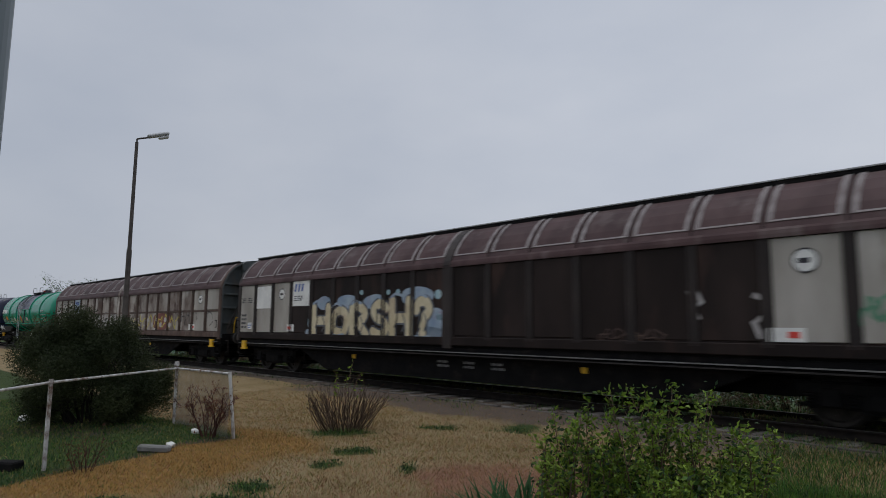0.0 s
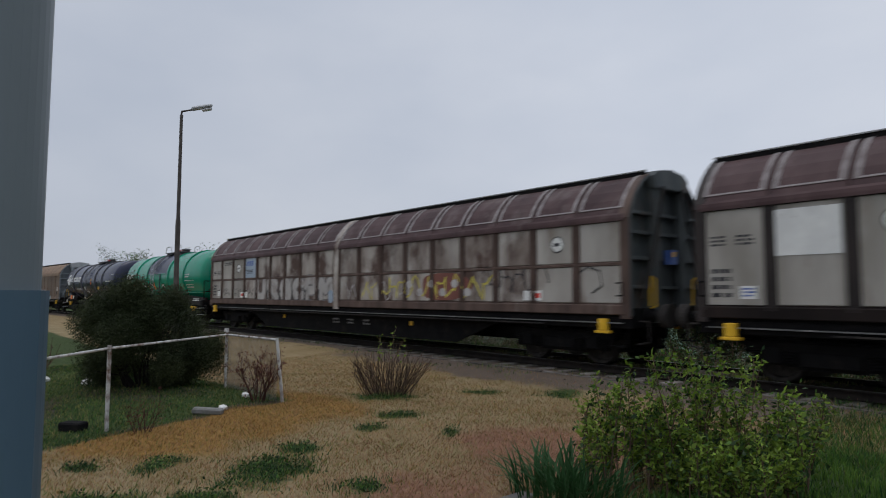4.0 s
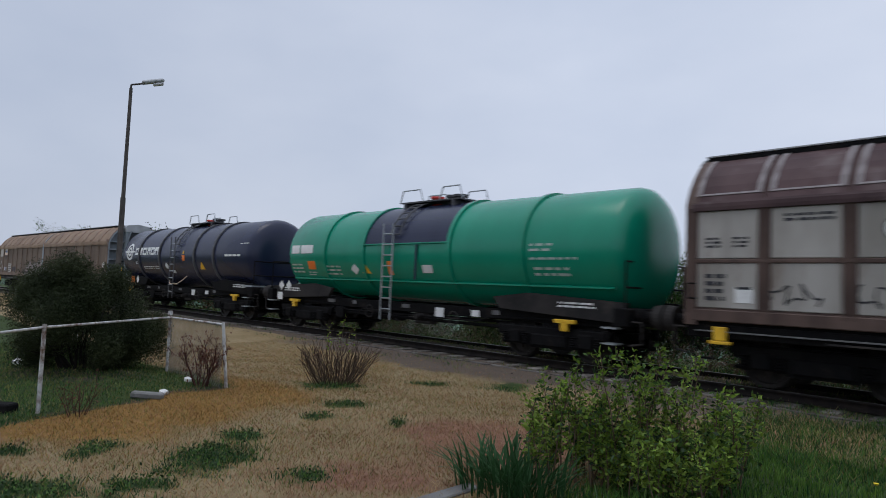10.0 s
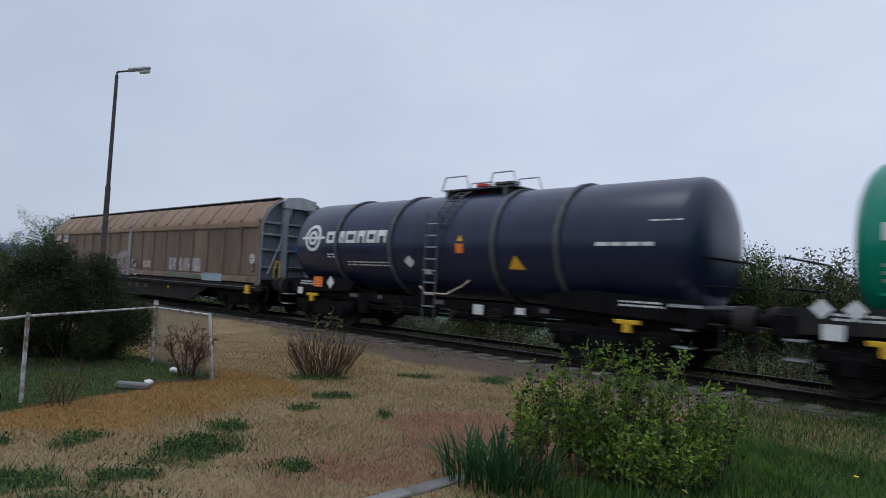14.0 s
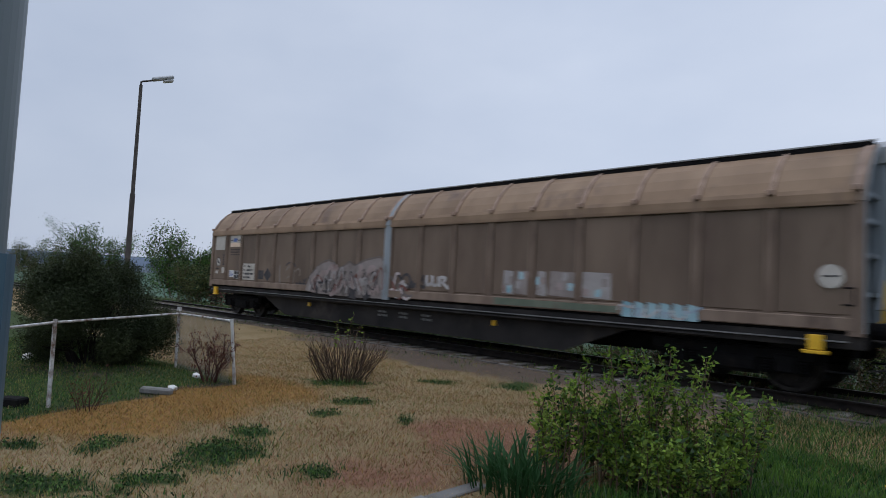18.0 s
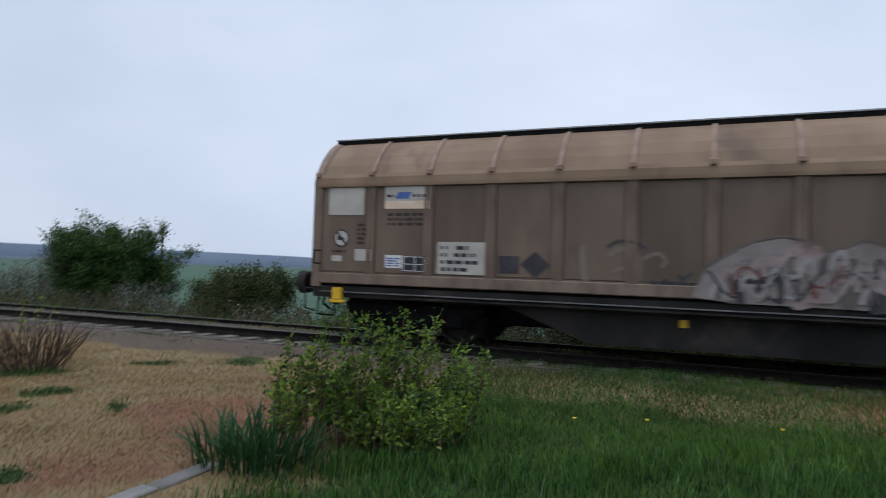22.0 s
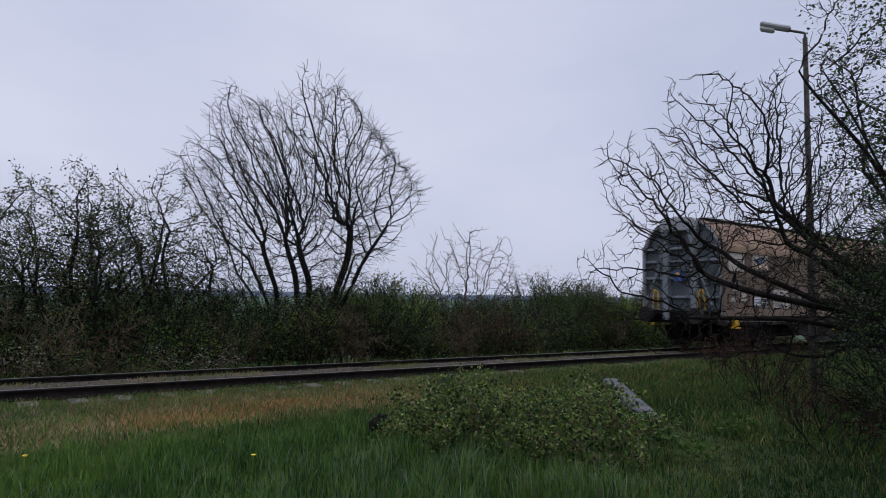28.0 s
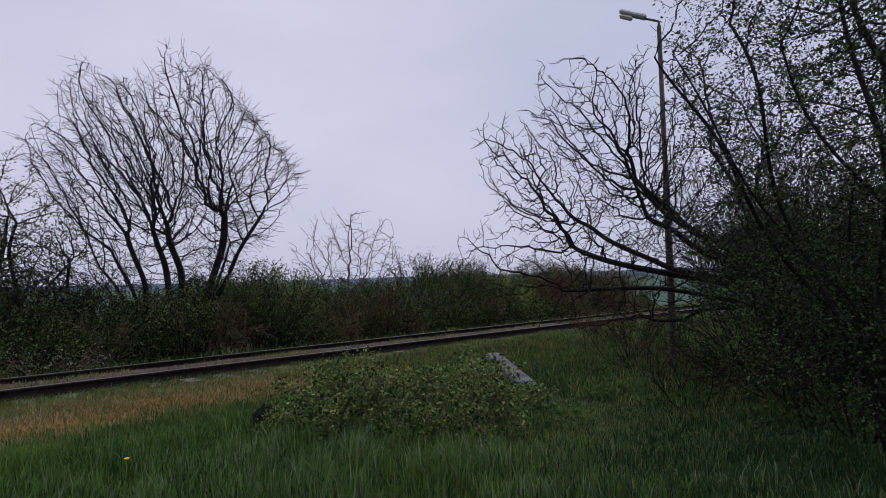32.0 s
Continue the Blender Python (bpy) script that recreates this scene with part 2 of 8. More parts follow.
CAP_GREY = material("roof_cap_grey", (0.3, 0.31, 0.32), (0.4, 0.41, 0.42), 2, 0.6, 0.1, 40)
TANK_GREEN = material("glossy_green_tank", (0.002, 0.2, 0.118), (0.004, 0.25, 0.15), 0.8, 0.24, 0.02, 30, c3=(0.004, 0.16, 0.1), streak=2, spot=0.62, spec=0.4)
TANK_NAVY = material("glossy_dark_tank", (0.014, 0.018, 0.042), (0.022, 0.027, 0.058), 0.8, 0.27, 0.02, 30, c3=(0.035, 0.036, 0.052), streak=2, spot=0.64)
FAINT_MARK = material("faint_stencil_white", (0.3, 0.4, 0.36), (0.4, 0.5, 0.46), 6, 0.5, 0.02, 60)
STEEL = material("galvanised_steel", (0.32, 0.34, 0.35), (0.45, 0.47, 0.48), 6, 0.45, 0.1, 60, 0.7)
LADDER_DARK = material("dark_grating", (0.05, 0.05, 0.055), (0.1, 0.1, 0.105), 5, 0.6, 0.1, 60)
POST_PALE = material("peeling_white_post", (0.42, 0.42, 0.41), (0.6, 0.6, 0.58), 9, 0.75, 0.25, 60, c3=(0.13, 0.075, 0.05), streak=1.5, spot=0.48)
WIRE = material("rusty_wire", (0.16, 0.145, 0.13), (0.3, 0.275, 0.25), 9, 0.6, 0, 80, 0.5)
LAMP_POLE = material("dark_lamp_pole", (0.05, 0.042, 0.038), (0.1, 0.085, 0.075), 4, 0.7, 0.2, 50)
LAMP_HEAD = material("lamp_head_grey", (0.34, 0.35, 0.36), (0.46, 0.47, 0.48), 5, 0.5, 0.05, 50)
LAMP_GLASS = material("milky_lamp_cover", (0.5, 0.5, 0.5), (0.6, 0.6, 0.6), 5, 0.25, 0, 50)
PIPE = material("grey_downpipe", (0.15, 0.18, 0.195), (0.21, 0.24, 0.255), 2, 0.45, 0.04, 30, streak=4)
PIPE_LOW = material("blue_grey_sheet_metal", (0.075, 0.13, 0.175), (0.12, 0.18, 0.225), 5, 0.4, 0.05, 30, c3=(0.16, 0.22, 0.26), streak=6)
BARK_DARK = material("dark_bark", (0.011, 0.0095, 0.009), (0.025, 0.021, 0.019), 6, 0.9, 0.5, 40, spec=0.12)
BARK_BROWN = material("brown_twig", (0.1, 0.065, 0.045), (0.17, 0.12, 0.085), 6, 0.9, 0.3, 40, spec=0.12)
BARK_CANE = material("dark_brown_cane", (0.045, 0.031, 0.023), (0.1, 0.07, 0.05), 6, 0.9, 0.3, 40, spec=0.12)
BARK_RED = material("reddish_stem", (0.05, 0.025, 0.021), (0.1, 0.045, 0.036), 6, 0.8, 0.2, 40, spec=0.12)
BARK_GREY = material("grey_twig", (0.08, 0.07, 0.064), (0.14, 0.125, 0.115), 6, 0.9, 0.2, 40, spec=0.12)
LEAF_FRESH = leaf_material("fresh_leaf", (0.15, 0.24, 0.028), (0.26, 0.37, 0.06))
LEAF_SPRING = leaf_material("spring_leaf", (0.1, 0.165, 0.03), (0.2, 0.27, 0.055), 0.3)
LEAF_DUSTY = leaf_material("dusty_green_leaf", (0.17, 0.205, 0.07), (0.27, 0.305, 0.12), 0.25)
LEAF_MID = leaf_material("mid_green_leaf", (0.045, 0.095, 0.02), (0.085, 0.155, 0.036), 0.25)
LEAF_DARK = leaf_material("dark_needle", (0.016, 0.034, 0.014), (0.034, 0.058, 0.023), 0.15)
NEEDLE = leaf_material("evergreen_needle", (0.02, 0.03, 0.012), (0.045, 0.055, 0.022), 0.1)
LEAF_OLIVE = leaf_material("olive_leaf", (0.065, 0.08, 0.026), (0.115, 0.13, 0.048), 0.25)
LEAF_GREY = leaf_material("grey_blossom", (0.17, 0.18, 0.15), (0.27, 0.28, 0.24))
LEAF_RED = leaf_material("red_leaf", (0.085, 0.035, 0.027), (0.15, 0.06, 0.042), 0.2)
GRASS_DRY = leaf_material("dry_blade", (0.24, 0.17, 0.08), (0.39, 0.29, 0.155), 0.2)
GRASS_ORANGE = leaf_material("orange_straw_blade", (0.2, 0.112, 0.03), (0.31, 0.185, 0.055), 0.2)
GRASS_RUST = leaf_material("rust_blade", (0.22, 0.115, 0.065), (0.33, 0.185, 0.11), 0.2)
GRASS_OLIVE = leaf_material("olive_blade", (0.13, 0.14, 0.04), (0.2, 0.2, 0.065), 0.25)
GRASS_BRIGHT = leaf_material("bright_green_blade", (0.075, 0.15, 0.022), (0.13, 0.23, 0.045), 0.25)
GRASS_GREEN = leaf_material("green_blade", (0.042, 0.112, 0.02), (0.085, 0.185, 0.04), 0.25)
GRASS_PALE = leaf_material("pale_green_blade", (0.1, 0.15, 0.08), (0.17, 0.23, 0.13), 0.25)
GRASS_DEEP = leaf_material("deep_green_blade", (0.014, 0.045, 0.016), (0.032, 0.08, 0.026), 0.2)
BEAM_GREY = material("dark_weathered_concrete", (0.07, 0.075, 0.08), (0.14, 0.145, 0.15), 4, 0.8, 0.3, 60, c3=(0.2, 0.2, 0.2), spot=0.6)
PETAL = material("yellow_petal", (0.75, 0.55, 0.02), (0.8, 0.6, 0.03), 9, 0.6, 0, 60)


# ---------------------------------------------------------------- mesh helpers
def raw(name, verts, faces, mat, parent=None, label="", smooth=False):
    me = bpy.data.meshes.new(name)
    if isinstance(faces, np.ndarray):
        k = faces.shape[1]
        me.vertices.add(len(verts)); me.loops.add(faces.size); me.polygons.add(len(faces))
        me.vertices.foreach_set("co", np.ascontiguousarray(verts, dtype=np.float32).ravel())
        me.loops.foreach_set("vertex_index", np.ascontiguousarray(faces, dtype=np.int32).ravel())
        me.polygons.foreach_set("loop_start", np.arange(0, faces.size, k, dtype=np.int32))
        me.update(calc_edges=True)
    else:
        me.from_pydata([tuple(v) for v in verts], [], faces)
    if smooth:
        me.polygons.foreach_set("use_smooth", [True] * len(me.polygons))
    me.materials.append(mat)
    ob = new(name, me)
    ob.parent = parent
    return tagged(ob, label)


def part(name, bm, mat, parent, label="", smooth=False):
    """One bmesh as one mesh object under a thing or a part."""
    me = bpy.data.meshes.new(name)
    bm.to_mesh(me)
    bm.free()
    if smooth:
        me.polygons.foreach_set("use_smooth", [True] * len(me.polygons))
    me.materials.append(mat)
    ob = new(name, me)
    ob.parent = parent
    return tagged(ob, label)


def again(ob, m, parent=None):
    """The same mesh once more at the pose m."""
    o = new(ob.name.split(".")[0], ob.data)
    o.parent = parent or ob.parent
    o.matrix_basis = m
    return o


def thing(name, m, label, category, group="", kind=""):
    ob = new(name)
    ob.empty_display_size = 0.2
    ob.matrix_basis = m
    return tagged(ob, label, category, group, kind)


def block(bm, x0, x1, y0, y1, z0, z1, bevel=0.0):
    made = bmesh.ops.create_cube(bm, size=1)["verts"]
    for v in made:
        v.co = Vector(((x0 + x1) / 2 + v.co.x * (x1 - x0), (y0 + y1) / 2 + v.co.y * (y1 - y0), (z0 + z1) / 2 + v.co.z * (z1 - z0)))
    if bevel:
        edges = list({e for v in made for e in v.link_edges})
        bmesh.ops.bevel(bm, geom=edges, offset=bevel, segments=1, affect="EDGES")
    return bm


def blocks(*boxes, bevel=0.0):
    bm = bmesh.new()
    for b in boxes:
        block(bm, *b, bevel=bevel)
    return bm


def rod(bm, a, b, r, sides=8, r2=None):
    a, b = Vector(a), Vector(b)
    d = b - a
    m = Matrix.Translation((a + b) / 2) @ d.to_track_quat("Z", "Y").to_matrix().to_4x4()
    bmesh.ops.create_cone(bm, cap_ends=True, segments=sides, radius1=r, radius2=r if r2 is None else r2, depth=d.length, matrix=m)
    return bm


def rods(pairs, r, sides=6):
    bm = bmesh.new()
    for a, b in pairs:
        rod(bm, a, b, r, sides)
    return bm


def bent(points, r, sides=6):
    return rods(list(zip(points[:-1], points[1:])), r, sides)


def sheet(bm, profile, x0, x1, depth):
    """A profile in y and z, drawn along x, with thickness away from the outside (+y for the near side)."""
    n = len(profile)
    out = [[bm.verts.new((x, y, z)) for y, z in profile] for x in (x0, x1)]
    inn = []
    for x in (x0, x1):
        row = []
        for i, (y, z) in enumerate(profile):
            a, b = profile[max(i - 1, 0)], profile[min(i + 1, n - 1)]
            ty, tz = b[0] - a[0], b[1] - a[1]
            k = depth / math.hypot(ty, tz)
            row.append(bm.verts.new((x, y + tz * k, z - ty * k)))
        inn.append(row)
    for i in range(n - 1):
        bm.faces.new((out[0][i], out[1][i], out[1][i + 1], out[0][i + 1]))
        bm.faces.new((inn[0][i + 1], inn[1][i + 1], inn[1][i], inn[0][i]))
        bm.faces.new((out[0][i], out[0][i + 1], inn[0][i + 1], inn[0][i]))
        bm.faces.new((out[1][i + 1], out[1][i], inn[1][i], inn[1][i + 1]))
    bm.faces.new((out[0][0], inn[0][0], inn[1][0], out[1][0]))
    bm.faces.new((out[0][-1], out[1][-1], inn[1][-1], inn[0][-1]))
    bmesh.ops.recalc_face_normals(bm, faces=bm.faces)
    return bm


def flat(points, y, depth=0.004):
    """A flat shape in x and z, standing in the plane y, a few millimetres thick."""
    bm = bmesh.new()
    a = [bm.verts.new((x, y, z)) for x, z in points]
    b = [bm.verts.new((x, y + depth, z)) for x, z in points]
    bm.faces.new(a)
    bm.faces.new(b[::-1])
    for i in range(len(a)):
        j = (i + 1) % len(a)
        bm.faces.new((a[i], a[j], b[j], b[i]))
    bmesh.ops.recalc_face_normals(bm, faces=bm.faces)
    return bm


def rect(x0, x1, z0, z1):
    return [(x0, z0), (x1, z0), (x1, z1), (x0, z1)]


def oval(cx, cz, rx, rz, n=20, wobble=0.0, seed=0):
    rng = random.Random(seed)
    ph = rng.random() * 6.28
    return [(cx + rx * math.cos(6.2832 * i / n) * (1 + wobble * math.sin(3 * 6.2832 * i / n + ph)), cz + rz * math.sin(6.2832 * i / n) * (1 + wobble * math.sin(2 * 6.2832 * i / n + ph))) for i in range(n)]


def bars(parent, mat, x0, x1, z0, z1, rows, y, seed=1, name="writing_bar"):
    """Writing too small to read, as rows of short bars in one mesh."""
    rng = random.Random(seed)
    bm = bmesh.new()
    step = (z1 - z0) / rows
    for i in range(rows):
        x = x0
        while x < x1 - 0.03:
            w = min(rng.uniform(0.04, 0.16), x1 - x)
            block(bm, x, x + w, y - 0.003, y, z0 + step * (i + 0.2), z0 + step * (i + 0.75))
            x += w + rng.uniform(0.02, 0.05)
    return tagged(part(name, bm, mat, parent), kind="stuff")


def lettering(text, size, fat):
    """The built-in font as a mesh."""
    cu = bpy.data.curves.new("letters", "FONT")
    cu.body, cu.size, cu.offset, cu.extrude, cu.resolution_u = text, size, fat, 0.0015, 4
    ob = bpy.data.objects.new("letters", cu)
    scene.collection.objects.link(ob)
    me = bpy.data.meshes.new_from_object(ob.evaluated_get(bpy.context.evaluated_depsgraph_get()))
    bpy.data.objects.remove(ob)
    bpy.data.curves.remove(cu)
    return me


def tubes(lines, sides=5):
    """Tapered tubes along polylines: lists of (points, radii). Lines with as many points are worked out together."""
    V, F, base = [], [], 0
    ring_a = np.arange(sides) * 2 * np.pi / sides
    ca, sa = np.cos(ring_a), np.sin(ring_a)
    same = {}
    for pts, rad in lines:
        same.setdefault(len(pts), []).append((pts, rad))
    for k, some in same.items():
        p = np.array([q for q, r in some], float)
        r = np.array([list(r) for q, r in some], float)[:, :, None, None]
        d = np.gradient(p, axis=1)
        d /= np.maximum(np.linalg.norm(d, axis=2, keepdims=True), 1e-9)
        ref = np.where(np.abs(d[:, :, 2:3]) > 0.9, np.array([[[1.0, 0, 0]]]), np.array([[[0, 0, 1.0]]]))
        u = np.cross(d, ref)
        u /= np.maximum(np.linalg.norm(u, axis=2, keepdims=True), 1e-9)
        w = np.cross(d, u)
        ringv = p[:, :, None, :] + r * (u[:, :, None, :] * ca[None, None, :, None] + w[:, :, None, :] * sa[None, None, :, None])
        V.append(ringv.reshape(-1, 3))
        i = np.arange(k - 1)[:, None] * sides + np.arange(sides)[None, :]
        j = np.arange(k - 1)[:, None] * sides + (np.arange(sides)[None, :] + 1) % sides
        one = np.stack([i, j, j + sides, i + sides], -1).reshape(-1, 4)
        F.append((one[None] + (base + np.arange(len(some)) * k * sides)[:, None, None]).reshape(-1, 4))
        base += len(some) * k * sides
    return np.concatenate(V), np.concatenate(F)


def track_y(x):
    x = max(-85.0, min(75.0, x)) if abs(x) > 75 else x
    return TRACK_Y + BEND * x * x

# ---------------------------------------------------------------- ground
def smooth(a, b, x):
    t = np.clip((x - a) / (b - a), 0, 1)
    return t * t * (3 - 2 * t)


def ripple(x, y, s, seed=0.0):
    return (np.sin(x * s * 1.7 + seed) * np.cos(y * s * 1.3 + seed * 2.1) + np.sin(x * s * 0.7 - y * s * 1.1 + seed * 1.7) + np.sin(y * s * 2.3 + x * s * 0.9 + seed * 0.6) * 0.6) / 2.6


def bed(x):
    xc = np.clip(x, -85, 75)
    return TRACK_Y + BEND * xc * xc


def height(x, y):
    x, y = np.asarray(x, float), np.asarray(y, float)
    d = y - bed(x)
    z = -0.35 + 0.03 * ripple(x, y, 0.9) + 0.015 * ripple(x, y, 3.1, 2)
    shoulder = smooth(-4.2, -1.5, d)
    z = z * (1 - shoulder) + (-0.19 + 0.012 * ripple(x, y, 4.0, 1)) * shoulder
    z = z + 0.105 * smooth(0.72, 0.6, np.abs(d))
    beyond = smooth(1.6, 5.0, d)
    z = z * (1 - beyond) + (-0.75 + 0.05 * ripple(x, y, 0.5)) * beyond
    far = smooth(15, 90, d)
    z = z - far * 0.5 + smooth(200, 1500, d) * 3.0
    mound = np.exp(-(((x + 11.6) / 2.2) ** 2 + ((y - 3.4) / 1.3) ** 2))
    return z + 0.14 * mound


def fence_x(y):
    """Where the garden fence runs: lawn and beds lie to the west of it."""
    return np.interp(y, (0.0, 1.2, 2.08, 3.27, 3.72, 4.71), (-8.2, -8.75, -9.19, -9.41, -9.71, -9.98))


def green_part(x, y):
    """0 dry, 1 green: the lush grass, the lawn behind the fence and the strip beyond the line."""
    wob = 0.5 * ripple(x, y, 1.1, 4) + 0.25 * ripple(x, y, 3.3, 1)
    lush = smooth(-0.6, 0.6, (x + 3.4) + wob) * smooth(9.3, 8.0, y + 0.12 * np.clip(-1 - x, 0, 3) * -1 + wob)
    rough = 0.62 * smooth(-3.2, -2.0, x + wob) * smooth(9.6, 10.3, y + 0.9 * wob) * smooth(11.6, 11.2, y)
    lawn = smooth(0.12, -0.12, x - fence_x(y) + wob * 0.15) * smooth(5.1, 4.5, y + 0.3 * wob)
    right = smooth(8, 10, x + wob) * smooth(11.2, 10.0, y + wob * 0.6)
    over = smooth(1.8, 3.2, y - bed(x) + wob)
    spots = 0 * x
    rag = 0.5 * ripple(x, y, 6.1, 3) + 0.4 * ripple(x, y, 13.0, 5)
    for px, py, ru, rv in ((-6.39, 2.91, 0.46, 0.8), (-7.01, 3.57, 0.26, 0.32), (-6.55, 5.46, 0.14, 0.3), (-7.32, 2.04, 0.23, 0.4), (-6.19, 1.33, 0.5, 0.4), (-5.82, 2.0, 0.37, 0.3), (-5.25, 3.3, 0.29, 0.29), (-7.99, 5.62, 0.34, 0.3), (-7.74, 9.11, 0.44, 0.45), (-8.96, 8.2, 0.4, 0.3), (-7.44, 4.8, 0.28, 0.2), (-7.61, 1.41, 0.16, 0.3), (-9.7, 6.5, 0.6, 0.5), (-5.2, 1.3, 0.7, 0.5)):
        u, v = 0.68 * (x - px) + 0.73 * (y - py), -0.73 * (x - px) + 0.68 * (y - py)
        spots = np.maximum(spots, np.exp(-((u / ru) ** 2 + (v / rv) ** 2) * 0.8) * 1.35 - 0.3 + 0.65 * rag)
    near = smooth(-1.0, -2.4, y * 0 + x * 0 + (y - 1.9) * 1.4) * smooth(-9.5, -8.5, x)
    return np.clip(np.maximum.reduce([lush, rough, lawn, right, over, spots, near * 0.7]), 0, 1)


def orange_part(x, y):
    """The orange straw along the bed and the tan patch beside the line."""
    wob = 0.5 * ripple(x, y, 1.2, 9) + 0.3 * ripple(x, y, 3.7, 2)
    along = smooth(2.1, 0.3, np.abs((x + 9.0) * 0.93 + (y - 3.2) * 0.2 + 0.2) + wob * 0.8) * smooth(0.9, 1.8, y) * smooth(6.4, 5.2, y)
    back = 0.35 * smooth(-8.0, -10.9, x + wob) * smooth(5.2, 6.2, y + wob)
    patch = 0.75 * smooth(0.8, 1.8, x + wob) * np.clip(0.75 + 0.6 * ripple(x, y, 1.9, 3), 0, 1) * smooth(19.0, 15.0, x + wob) * smooth(8.6, 9.2, y + wob * 0.5) * smooth(10.9, 10.3, y + wob * 0.6)
    return np.clip(np.maximum.reduce([along, back, patch]), 0, 1)


def rust_part(x, y):
    """Reddish dead grass."""
    wob = 0.6 * ripple(x, y, 1.4, 5) + 0.35 * ripple(x, y, 4.1, 8)
    a = np.exp(-(((x + 5.3) / 1.5) ** 2 + ((y - 6.0) / 1.2) ** 2)) * 1.6
    b = np.exp(-(((x + 4.9) / 1.1) ** 2 + ((y - 4.0) / 1.8) ** 2)) * 1.1
    return np.clip(np.maximum(a, b) - 0.3 + 0.6 * wob, 0, 1)


def bare_part(x, y):
    """The trodden asphalt and cinder strip beside the line."""
    wob = 0.45 * ripple(x, y, 1.3, 7) + 0.2 * ripple(x, y, 4.2, 3)
    d = y - bed(x)
    path = 0.85 * smooth(-3.3, -2.4, d + wob * 0.9) * smooth(-1.2, -1.5, d) * smooth(-19, -14, x + wob) * smooth(-2.5, -4.5, x + wob)
    ballast = smooth(-2.1, -1.6, d + wob * 0.3) * smooth(2.4, 1.8, d + wob * 0.3)
    return np.clip(np.maximum(path, ballast), 0, 1)


def soil_part(x, y):
    """Dug beds along the fence and under the evergreen."""
    wob = 0.3 * ripple(x, y, 2.3, 6)
    line = np.exp(-((x - fence_x(y) + 0.12) / 0.17) ** 2) * smooth(2.9, 3.3, y) * smooth(4.95, 4.6, y) + 0.8 * np.exp(-((x - fence_x(y) + 0.05) / 0.08) ** 2) * smooth(3.3, 2.9, y)
    under = np.exp(-(((x + 12.4) / 1.7) ** 2 + ((y - 3.2) / 1.2) ** 2) * 1.6) * 1.3
    path = np.exp(-((y - 1.55 - 0.45 * (x + 11.5) * -0.6) / 0.25) ** 2) * smooth(-13.5, -12.5, x) * smooth(-10.2, -10.8, x) * 0.8
    return np.clip(np.maximum.reduce([line, under, path]) + wob * 0.6 * (np.maximum(line, under) > 0.2), 0, 1)


def spaced(fine0, fine1, step, ends):
    a = list(np.arange(fine0, fine1 + 1e-6, step))
    hi, s = [], step
    while (hi[-1] if hi else fine1) < ends[1]:
        s *= 1.22
        hi.append((hi[-1] if hi else fine1) + s)
    lo, s = [], step
    while (lo[-1] if lo else fine0) > ends[0]:
        s *= 1.22
        lo.append((lo[-1] if lo else fine0) - s)
    return np.array(lo[::-1] + a + hi)


